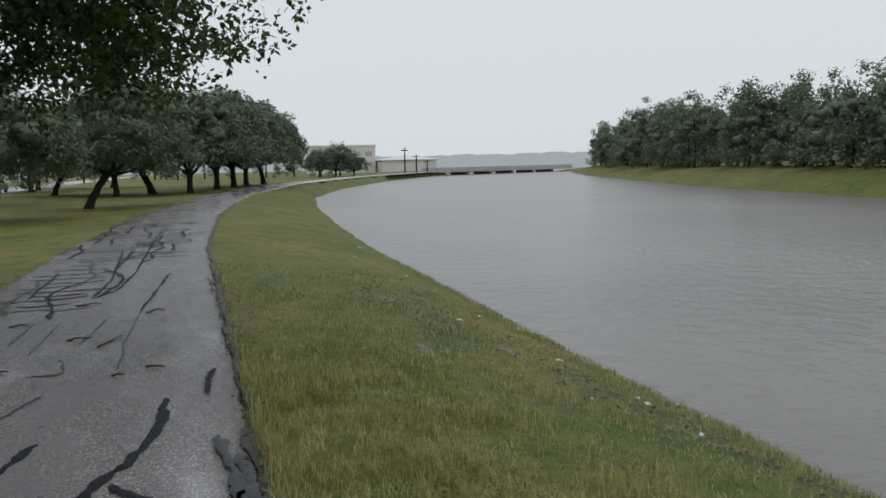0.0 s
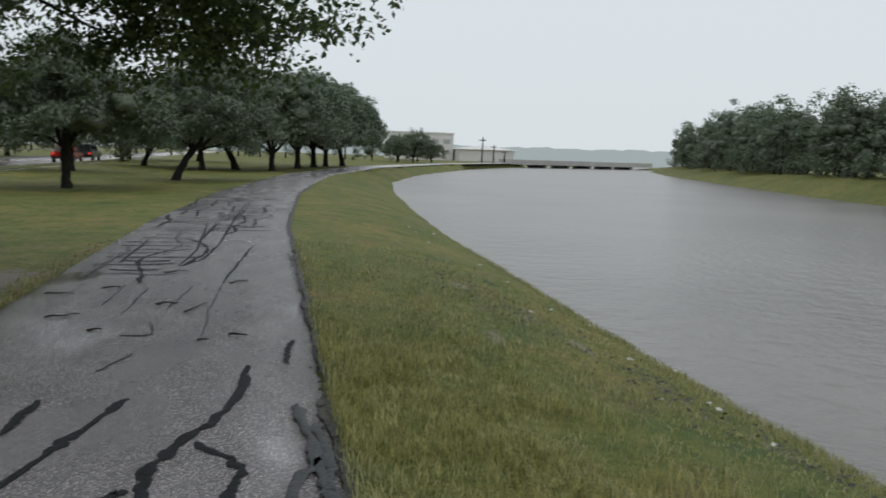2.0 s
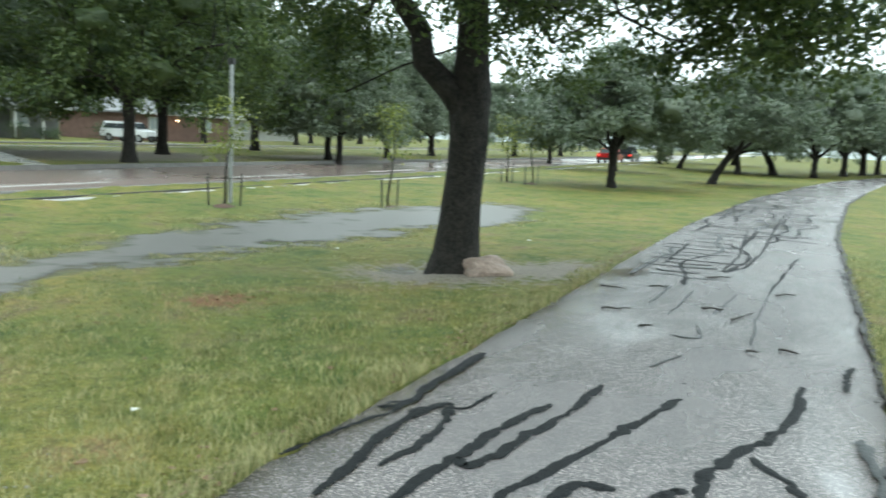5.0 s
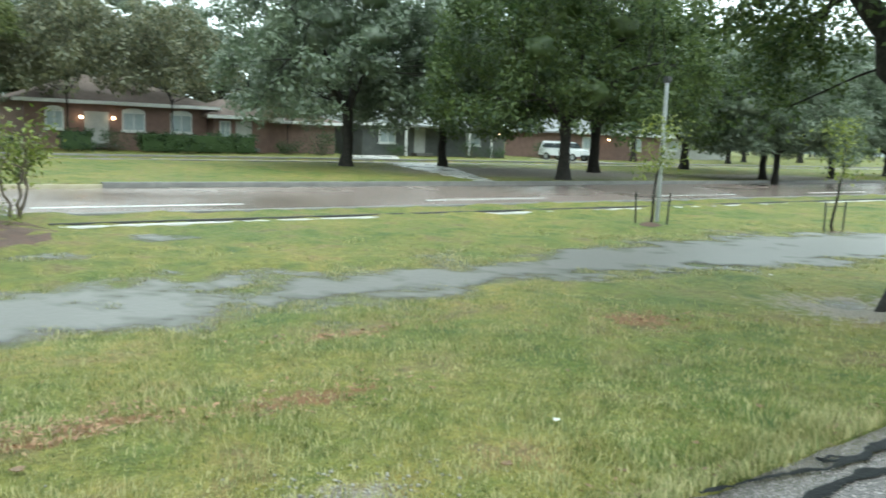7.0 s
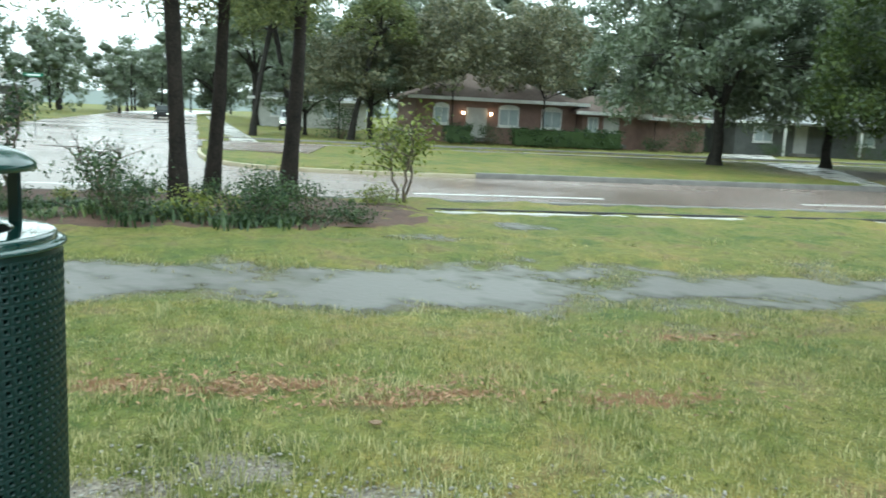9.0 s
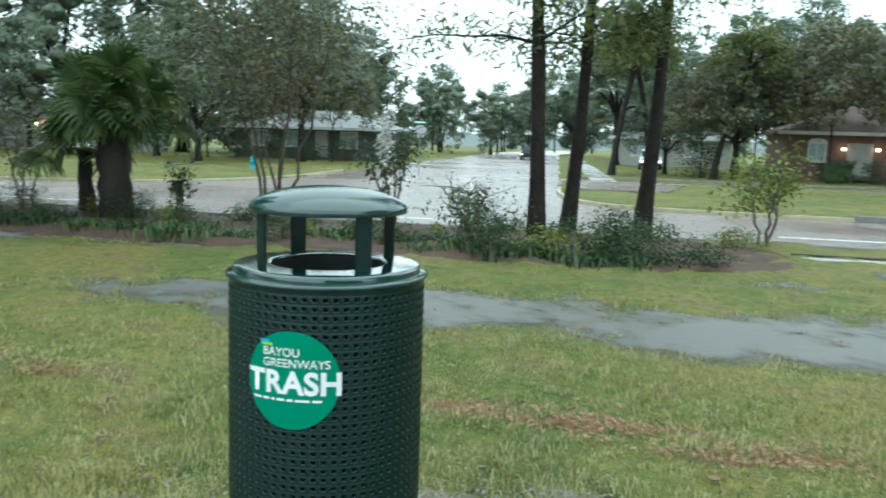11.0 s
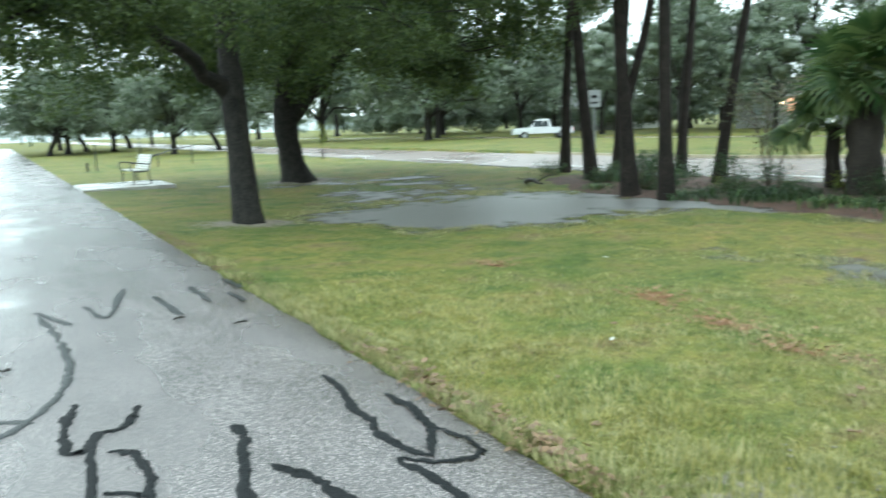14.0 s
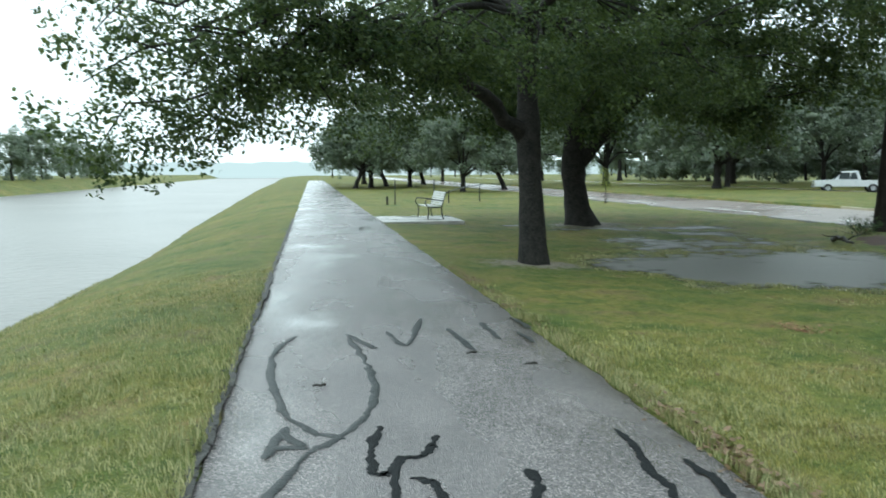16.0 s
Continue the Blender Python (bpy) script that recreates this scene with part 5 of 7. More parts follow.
for x, y, s, turn in ((-54, -1.5, 1.05, 60), (-59, 1.0, 1.2, 150)):
    plant_copy(lean_tree, x, y, turn, s)

# mulch bed
bx, by = np.meshgrid(np.linspace(-1, 1, 25), np.linspace(-1, 1, 80), indexing="ij")
lenx = 2.3 * (1 - np.abs(by) ** 6) ** 0.3
mx, my = -14.3 - np.clip(-by - 0.55, 0, 1) * 3.2 + bx * lenx, -8.8 + by * 11.4
mz = land(mx, my) + 0.05 * (1 - np.abs(bx) ** 8) * (1 - np.abs(by) ** 10) - 0.012 + 0.012 * np.sin(mx * 9) * np.sin(my * 8)
i, j = np.meshgrid(np.arange(24), np.arange(79), indexing="ij")
bed_me = np_mesh("mulch_bed", np.stack([mx, my, mz], -1).reshape(-1, 3), np.stack([i * 80 + j, (i + 1) * 80 + j, (i + 1) * 80 + j + 1, i * 80 + j + 1], -1).reshape(-1, 4), MULCH)
tagged(new("mulch_bed", smooth(bed_me)), "reddish wet mulch bed under pines and shrubs", "flower bed", kind="stuff")


# staked saplings
def make_sapling(seed, height, label):
    rng = np.random.default_rng(seed)
    t = tagged(empty("staked_sapling"), label, "sapling")
    child("trunk", tube_mesh("trunk", [(curve_points((0, 0, -0.05), (0.1, 0.06, height * 0.8), 8, 0, rng, 0.035), np.linspace(0.034, 0.012, 8))], BARK, 6), t, "thin crooked dark trunk")
    c = np.stack([rng.normal(0, 0.3, 44), rng.normal(0, 0.3, 44), rng.uniform(height * 0.5, height, 44)], 1)
    child("crown", np_mesh("crown", *leaf_arrays(c, 13, 0.14, 0.09, rng, 0.8), LEAF_YOUNG), t, "sparse yellow-green leaves")
    for k, (dx, dy) in enumerate(((-0.24, -0.2), (0.24, 0.26))):
        child("stake", tube_mesh("stake", [(np.array([(dx, dy, -0.1), (dx * 1.04, dy * 1.04, 0.35), (dx * 1.1, dy * 1.1, 0.72)]), 0.02)], IRON, 6), t, "dark metal stake")
        child("tie", tube_mesh("tie", [(np.array([(dx * 1.08, dy * 1.08, 0.62), (dx * 0.5, dy * 0.5, 0.61), (0.03, 0.02, 0.63)]), 0.006)], RUBBER, 4), t)
    bm = bmesh.new()
    bmesh.ops.create_circle(bm, cap_ends=True, segments=18, radius=0.34)
    bmesh.ops.poke(bm, faces=bm.faces[:])
    for v in bm.verts:
        v.co.z = 0.075 if v.co.length < 0.05 else 0.0
        v.co *= 1 + 0.12 * math.sin(5 * math.atan2(v.co.y, v.co.x))
    part("mulch_ring", bm, MULCH, t, "dark mulch round the trunk")
    return t


sap = plant(make_sapling(91, 2.3, "young tree tied to stakes on the wet lawn"), -11.7, 14.0)
sap2 = plant(make_sapling(92, 2.5, "young tree tied to stakes beside a puddle"), -9.5, 17.6, 40)
plant_copy(sap, -11.3, 31.3, 100, 1.15)
plant_copy(sap2, -10.2, 31.0, 200, 1.05)
plant_copy(sap, -19.9 + 4.2, -42.5, 10, 0.8)

post = tagged(empty("lamp_post", at_ground(-12.0, 14.6)), "grey metal post standing behind a sapling", "post")
child("pole", tube_mesh("pole", [(np.array([(0, 0, -0.1), (0, 0, 1.5), (0, 0, 3.15)]), [0.052, 0.05, 0.046])], METAL, 10), post)
part("cap", boxed(-0.075, 0.075, -0.075, 0.075, 3.1, 3.24, bevel=0.02), IRON, post, "dark cap")


# ---- trash can ----
def lathe(bm, profile, sides=48):
    rings = [[bm.verts.new((r * math.cos(2 * math.pi * k / sides), r * math.sin(2 * math.pi * k / sides), z)) for k in range(sides)] for r, z in profile]
    for a, b in zip(rings, rings[1:]):
        for k in range(sides):
            bm.faces.new((a[k], a[(k + 1) % sides], b[(k + 1) % sides], b[k]))
    return bm


CAN_X, CAN_Y, CAN_R = -2.82, -1.13, 0.333
can = tagged(empty("trash_can", Matrix.Translation((CAN_X, CAN_Y, float(land(CAN_X, CAN_Y)) - 0.01))), "dark green perforated steel trash can with a domed lid", "trash can")
CAN_TOP = 1.2


def perforated(radius, z0, z1, rows, cols):
    """A drum whose every cell has a recessed hole."""
    v, f = [], []
    for i in range(rows):
        za, zb = z0 + (z1 - z0) * i / rows, z0 + (z1 - z0) * (i + 1) / rows
        for j in range(cols):
            a0, a1 = 2 * math.pi * j / cols, 2 * math.pi * (j + 1) / cols
            o = len(v)
            for fr, dr in ((0.0, 0.0), (0.18, 0.0025), (0.29, 0.0), (0.32, -0.012)):
                lo_a, hi_a = a0 + (a1 - a0) * fr, a1 - (a1 - a0) * fr
                lo_z, hi_z = za + (zb - za) * fr, zb - (zb - za) * fr
                for a, z in ((lo_a, lo_z), (hi_a, lo_z), (hi_a, hi_z), (lo_a, hi_z)):
                    v.append(((radius + dr) * math.cos(a), (radius + dr) * math.sin(a), z))
            for k in range(3):
                for c in range(4):
                    d = (c + 1) % 4
                    f.append((o + 4 * k + c, o + 4 * k + d, o + 4 * k + 4 + d, o + 4 * k + 4 + c))
    return np_mesh("drum", np.array(v), np.array(f), CAN_BODY)


child("drum", perforated(CAN_R, 0.04, 1.172, 39, 64), can, "perforated dark green drum")
part("collar", lathe(bmesh.new(), [(CAN_R, 1.171), (CAN_R + 0.001, 1.19)]), CAN_BODY, can, soft=True)
part("liner", lathe(bmesh.new(), [(0.05, 0.06), (0.305, 0.06), (0.308, CAN_TOP - 0.12), (0.3, CAN_TOP - 0.06)]), CAN_DARK, can, "black inner liner")
part("base_ring", lathe(bmesh.new(), [(0.3, 0.0), (CAN_R + 0.01, 0.0), (CAN_R + 0.012, 0.05), (CAN_R - 0.003, 0.06)]), CAN_GREEN, can, soft=True)
part("rolled_lip", lathe(bmesh.new(), [(CAN_R - 0.004, 1.186), (CAN_R + 0.009, 1.188), (CAN_R + 0.014, 1.195), (CAN_R + 0.009, 1.203), (CAN_R - 0.012, 1.206)]), CAN_GREEN, can, "thin rolled steel lip", soft=True)
part("top_plate", lathe(bmesh.new(), [(CAN_R - 0.012, 1.2), (CAN_R - 0.0125, 1.219), (CAN_R - 0.014, 1.225), (CAN_R - 0.02, 1.229), (CAN_R - 0.026, 1.2305), (CAN_R - 0.03, 1.231), (0.212, 1.233), (0.208, 1.2332), (0.202, 1.232), (0.196, 1.226)], 64), CAN_PLATE, can, "glossy wet top plate with a round opening", soft=True)
# Wall of the opening, coloured near-black to look shaded.
part("opening_wall", lathe(bmesh.new(), [(0.196, 1.226), (0.193, 1.12)]), CAN_DARK, can)
part("hood", lathe(bmesh.new(), [(0.0, 1.494), (0.07, 1.492), (0.14, 1.484), (0.2, 1.469), (0.24, 1.452), (0.262, 1.436), (0.27, 1.424), (0.27, 1.408), (0.262, 1.406), (0.255, 1.42), (0.2, 1.446), (0.0, 1.465)], 64), CAN_GREEN, can, "glossy wet domed rain hood", soft=True)
# Straps use the darker enamel, which stands for shade under the hood.
for k in range(4):
    strap = part("hood_strap", boxed(-0.006, 0.006, -0.03, 0.03, 1.225, 1.418, bevel=0.003), CAN_BODY, can)
    strap.matrix_local = Matrix.Rotation(radians(48 + 90 * k), 4, "Z") @ Matrix.Translation((0.244, 0, 0))


def on_drum(points, radius, turn, z):
    """Wraps a flat drawing round the drum."""
    return [((radius) * math.cos(turn + x / radius), radius * math.sin(turn + x / radius), z + y) for x, y in points]


def drum_disc(name, r, radius, z, mat, parent, label, ry=None):
    n = 40
    ry = ry or r
    ring = lambda f: [(r * f * math.cos(2 * math.pi * k / n), ry * f * math.sin(2 * math.pi * k / n)) for k in range(n)]  # noqa: E731
    pts = [p for f in (1.0, 0.75, 0.5, 0.25, 0.01) for p in ring(f)]
    v = on_drum(pts, radius, STICK_TURN, z)
    f = [(a * n + k, a * n + (k + 1) % n, (a + 1) * n + (k + 1) % n, (a + 1) * n + k) for a in range(4) for k in range(n)]
    return child(name, smooth(np_mesh(name, np.array(v), np.array(f), mat)), parent, label)


STICK_TURN, STICK_Z = radians(1.5), 0.9
sticker = drum_disc("sticker", 0.158, CAN_R + 0.004, STICK_Z, STICKER, can, "round green sticker with white lettering")


def lettering(name, text, size, x, z, bold=0.0, spacing=1.0):
    cu = bpy.data.curves.new(name, "FONT")
    cu.body, cu.size, cu.align_x, cu.offset, cu.space_character = text, size, "LEFT", bold, spacing
    tmp = new("tmp_text", cu)
    bpy.context.view_layer.update()
    me = bpy.data.meshes.new_from_object(tmp.evaluated_get(bpy.context.evaluated_depsgraph_get()))
    bpy.data.objects.remove(tmp)
    r = CAN_R + 0.0065
    for v in me.vertices:
        a = STICK_TURN + (x + v.co.x) / r
        v.co = (r * math.cos(a), r * math.sin(a), z + v.co.y)
    me.materials.clear()
    me.materials.append(LETTER)
    return child(name, me, sticker, "white lettering")


lettering("lettering", "TRASH", 0.1, -0.152, STICK_Z - 0.04, 0.0035, 1.06)
lettering("lettering", "BAYOU", 0.038, -0.097, STICK_Z + 0.078, 0.0003)
lettering("lettering", "GREENWAYS", 0.038, -0.097, STICK_Z + 0.043, 0.0003)


def drum_bar(name, x0, x1, z0, z1, mat):
    pts = [(x0 + (x1 - x0) * k / 8, z) for k in range(9) for z in (z0, z1)]
    v = on_drum(pts, CAN_R + 0.0065, STICK_TURN, STICK_Z)
    return child(name, np_mesh(name, np.array(v), np.array([(2 * k, 2 * k + 2, 2 * k + 3, 2 * k + 1) for k in range(8)]), mat), sticker)


x_bar = -0.135
for wide in (0.032, 0.022, 0.012, 0.026, 0.02, 0.046, 0.03):
    drum_bar("small_print", x_bar, x_bar + wide, -0.066, -0.058, LETTER)
    x_bar += wide + 0.008
drum_bar("logo_stripe", -0.108, -0.072, 0.118, 0.127, LOGO_BLUE)
drum_bar("logo_stripe", -0.102, -0.062, 0.108, 0.117, LOGO_LIME)


# ---- houses across the road ----
def hip_roof(bm, x0, x1, y0, y1, eave, ridge, over=0.5):
    """A hip roof with overhang; its ridge runs along the longer side."""
    x0, x1, y0, y1 = x0 - over, x1 + over, y0 - over, y1 + over
    half = (x1 - x0) / 2
    a = [bm.verts.new(p) for p in ((x0, y0, eave), (x1, y0, eave), (x1, y1, eave), (x0, y1, eave))]
    inset = min(half, (y1 - y0) / 2 - 0.3)
    r = [bm.verts.new(((x0 + x1) / 2, y0 + inset, ridge)), bm.verts.new(((x0 + x1) / 2, y1 - inset, ridge))]
    b = [bm.verts.new((v.co.x, v.co.y, eave - 0.16)) for v in a]
    for f in ((a[0], a[1], r[0]), (a[1], a[2], r[1], r[0]), (a[2], a[3], r[1]), (a[3], a[0], r[0], r[1]), tuple(reversed(b))):
        bm.faces.new(f)
    for k in range(4):
        bm.faces.new((b[k], b[(k + 1) % 4], a[(k + 1) % 4], a[k]))
    return bm


def house(name, x, y0, y1, depth, base, eave, ridge, wall, roof, label, windows=(), doors=(), lamps=(), posts=(), arched=False):
    """A low house whose front faces the road. Places along the front are in metres from its start."""
    h = tagged(empty(name, Matrix.Translation((x, y0, base))), label, "house")
    w = y1 - y0
    e, r = eave - base, ridge - base
    part("wall", boxed(-depth, 0, 0, w, -0.4, e - 0.1), wall, h)
    part("roof", hip_roof(bmesh.new(), -depth, 0, 0, w, e, r, 0.7), roof, h, "shingled hip roof")
    part("fascia", boxed(0.68, 0.76, -0.75, w + 0.75, e - 0.2, e + 0.03, bevel=0.01), TRIM, h, "white painted fascia")
    for a, wd, z0, z1 in windows:
        win = part("window", boxed(-0.02, 0.07, a, a + wd, z0, z1, bevel=0.01), TRIM, h, "white window frame")
        part("pane", boxed(0.06, 0.085, a + 0.09, a + wd / 2 - 0.03, z0 + 0.09, z1 - 0.09), WINDOW_BLIND, win)
        part("pane", boxed(0.06, 0.085, a + wd / 2 + 0.03, a + wd - 0.09, z0 + 0.09, z1 - 0.09), WINDOW_BLIND, win)
        part("sill", boxed(0, 0.14, a - 0.08, a + wd + 0.08, z0 - 0.1, z0 - 0.005, bevel=0.01), TRIM, win)
        if not arched:
            continue
        arch = bmesh.new()
        n = 10
        rims = [[arch.verts.new((px, a + wd / 2 - math.cos(math.pi * k / n) * wd / 2, z1 + 0.005 + math.sin(math.pi * k / n) * 0.26)) for k in range(n + 1)] for px in (0.0, 0.075)]
        arch.faces.new(rims[0])
        arch.faces.new(rims[1])
        for k in range(n + 1):
            arch.faces.new((rims[0][k], rims[0][(k + 1) % (n + 1)], rims[1][(k + 1) % (n + 1)], rims[1][k]))
        bmesh.ops.recalc_face_normals(arch, faces=arch.faces[:])
        part("arch_panel", arch, TRIM, win)
    for a, wd, z1 in doors:
        d = part("door", boxed(-0.02, 0.06, a, a + wd, 0.05, z1, bevel=0.01), PALE_WALL, h, "pale front door")
        part("knob", boxed(0.06, 0.12, a + wd * 0.46, a + wd * 0.5, 1.0, 1.06, bevel=0.01), METAL, d)
        part("step", boxed(0.0, 0.9, a - 0.3, a + wd + 0.3, -0.2, 0.04, bevel=0.02), KERB, h)
    for a, z in lamps:
        la = part("wall_lamp", boxed(0.0, 0.1, a - 0.06, a + 0.06, z - 0.05, z + 0.25, bevel=0.01), IRON, h)
        part("bulb", lathe(bmesh.new(), [(0.0, -0.1), (0.09, -0.08), (0.12, 0.0), (0.09, 0.09), (0.0, 0.11)], 10), LAMP_GLOW, la, "glowing warm porch light", m=Matrix.Translation((0.2, a, z + 0.08)))
    for a in posts:
        part("porch_post", boxed(1.6, 1.75, a, a + 0.15, -0.2, e - 0.15, bevel=0.01), TRIM, h)
    if posts:
        part("porch_roof", boxed(0.3, 2.0, posts[0] - 0.6, posts[-1] + 0.8, e - 0.16, e - 0.02, bevel=0.02), roof, h)
    return h


house("brick_house", -57, 9.5, 21.2, 9, 0.25, 3.0, 4.9, BRICK, ROOF_BROWN, "red brick ranch house with brown roof and lit porch lamps",
      windows=((5.9, 1.5, 0.9, 2.15), (9.1, 1.5, 0.9, 2.15), (1.2, 1.1, 0.9, 2.1)), doors=((3.55, 1.5, 2.1),), lamps=((3.3, 1.62), (5.3, 1.62)), arched=True)
house("brick_wing", -56.2, 21.4, 25.6, 7, 0.2, 2.45, 3.7, BRICK, ROOF_BROWN, "low brick garage wing beside the brick house", windows=((0.4, 0.8, 0.7, 1.9),), doors=((1.6, 1.2, 1.9),))
house("brick_wall_house", -58, 26.2, 32.0, 7, 0.1, 2.3, 3.4, BRICK, ROOF_BROWN, "low brick outbuilding behind shrubs")
house("pale_roof_house", -57, 34.0, 49.0, 9, 0.1, 2.45, 4.3, DARK_WALL, ROOF_PALE, "long low house with a pale wet roof and dark porch",
      windows=((1.5, 1.6, 0.8, 2.0), (10.5, 1.6, 0.8, 2.0)), doors=((5.0, 1.1, 2.1),), lamps=((14.2, 1.75),), posts=(3.0, 6.5, 9.5, 12.0))
house("distant_house", -56, 56, 70, 9, 0.1, 2.5, 4.4, BRICK, ROOF_PALE, "low brick house with a pale roof behind trees", windows=((2, 1.6, 0.8, 2.0), (9, 1.6, 0.8, 2.0)), lamps=((3.9, 1.7), (5.6, 1.7)))
house("distant_house", -66, 82, 96, 9, 0.1, 2.6, 4.6, PALE_WALL, ROOF_PALE, "low pale house behind trees", windows=((2, 1.6, 0.8, 2.0), (9, 1.6, 0.8, 2.0)))
house("corner_house", -64, -33, -20.5, 9, 0.1, 2.5, 4.0, DARK_WALL, ROOF_PALE, "dark corner house with a pale roof behind trees", windows=((1.5, 1.5, 0.8, 2.1), (4.6, 1.5, 0.8, 2.1), (9.4, 1.5, 0.8, 2.1)), doors=((7.2, 1.1, 2.1),))
house("street_house", -84, -2, 9, 9, 0.1, 2.7, 4.5, PALE_WALL, ROOF_PALE, "pale house with a light roof along the side street", windows=((1.5, 1.5, 0.8, 2.1), (6.6, 1.5, 0.8, 2.1)))
lit = house("lit_house", -62, -56, -44, 9, 0.1, 2.8, 4.8, PALE_WALL, ROOF_BROWN, "house with an orange-lit porch behind trees", windows=((2, 1.5, 0.8, 2.1),), doors=((6.0, 1.2, 2.1),), lamps=((5.4, 1.9), (7.8, 1.9)))
# Added glowing panel over the door, in place of the orange-lit wall.
part("lit_window", boxed(-0.02, 0.08, 5.9, 7.3, 1.1, 2.3, bevel=0.02), PORCH_GLOW, lit, "glowing panel standing for the orange-lit porch wall")
house("far_south_house", -64, -92, -76, 9, 0.1, 2.7, 4.6, PALE_WALL, ROOF_PALE, "low pale house far down the road", windows=((2, 1.5, 0.8, 2.1), (8, 1.5, 0.8, 2.1)))


def hedge(x0, x1, y0, y1, z0, z1, seed, label):
    rng = np.random.default_rng(seed)
    n = int((y1 - y0) * 46)
    c = np.stack([rng.uniform(x0, x1, n), rng.uniform(y0, y1, n), rng.uniform(z0 + 0.05, z1, n)], 1)
    h = tagged(empty("hedge", Matrix.Translation((x0, y0, z0))), label, "hedge")
    c -= (x0, y0, z0)
    child("foliage", np_mesh("foliage", *leaf_arrays(c, 12, 0.1, 0.14, rng, 0.9, 0, 0.8), LEAF_SHRUB), h)
    part("core", boxed(0.15, x1 - x0 - 0.15, 0.15, y1 - y0 - 0.15, 0, z1 - z0 - 0.12, bevel=0.05), LEAF_SHRUB, h, "dense dark heart of the hedge")


hedge(-53.6, -52.6, 15.3, 23.1, 0.0, 1.15, 3, "long clipped green hedge before the brick house")
hedge(-53.6, -52.6, 10.7, 12.6, 0.0, 1.15, 4, "short clipped green hedge before the brick house")
for n, (x, y, s) in enumerate([(-54, 14.0, 1.4), (-54.3, 17.3, 1.9), (-54, 20.5, 1.5), (-54, 26, 1.6), (-54.5, 29, 1.8), (-55, 36, 1.5), (-54.5, 43, 1.4), (-54.6, 46, 1.6), (-54, 51, 1.6), (-61, -31, 2.2), (-61.5, -28, 2.0), (-61, -25, 2.2), (-61.2, -22, 2.0), (-54, 8, 1.7), (-55, 4, 2.2)]):
    plant_copy((shrub_b, shrub_a)[n % 2], x, y, 40 * n, s)

# drives and pavements
def slab(name, pts, thick, mat, label, category="pavement"):
    bm = bmesh.new()
    top = [bm.verts.new((x, y, float(max(land(x, y), -0.14)) + 0.03)) for x, y in pts]
    low = [bm.verts.new((v.co.x, v.co.y, v.co.z - thick)) for v in top]
    bm.faces.new(top)
    for k in range(len(pts)):
        bm.faces.new((top[k], low[k], low[(k + 1) % len(pts)], top[(k + 1) % len(pts)]))
    me = bpy.data.meshes.new(name)
    bm.to_mesh(me)
    bm.free()
    me.materials.append(mat)
    return tagged(new(name, me), label, category, kind="structure")


slab("drive", [(-47.6, 27.0), (-47.6, 31.5), (-56, 36.5), (-56, 32.5)], 0.2, CONCRETE, "pale wet concrete drive to a house", "driveway")
slab("drive_south", [(-47.6, 50.0), (-47.6, 54.0), (-55, 54.5), (-55, 50.5)], 0.2, CONCRETE, "pale wet concrete drive to a house", "driveway")
slab("median_crossing", [(-25.2, 20.0), (-25.2, 21.0), (-42.0, 30.5), (-42.0, 26.5)], 0.2, CONCRETE, "pale wet crossing strip over the median", "pavement")
slab("side_pavement", [(-43, -2.2), (-43, -0.9), (-140, -9.5), (-140, -11.0)], 0.2, CONCRETE, "wet concrete pavement along the side street", "pavement")
slab("corner_ramp", [(-33.5, -2.6), (-33.5, 1.2), (-42, 2.5), (-42, -2.8)], 0.2, ROAD, "wet grey paved corner beside the side street", "pavement")


# ---- vehicles ----
def extrude_profile(points, half, taper=0.0, roof_z=None):
    """A body from its side outline, narrower towards the roof."""
    bm = bmesh.new()
    sides = []
    for s in (-1, 1):
        ring = []
        for x, z in points:
            t = taper * max(0.0, (z - 0.85) / 0.8)
            ring.append(bm.verts.new((x, s * (half - t), z)))
        sides.append(ring)
    bm.faces.new(list(reversed(sides[0])))
    bm.faces.new(sides[1])
    n = len(points)
    for k in range(n):
        bm.faces.new((sides[0][k], sides[0][(k + 1) % n], sides[1][(k + 1) % n], sides[1][k]))
    bmesh.ops.recalc_face_normals(bm, faces=bm.faces[:])
    bmesh.ops.bevel(bm, geom=bm.edges[:], offset=0.04, segments=2, affect="EDGES", clamp_overlap=True)
    return bm


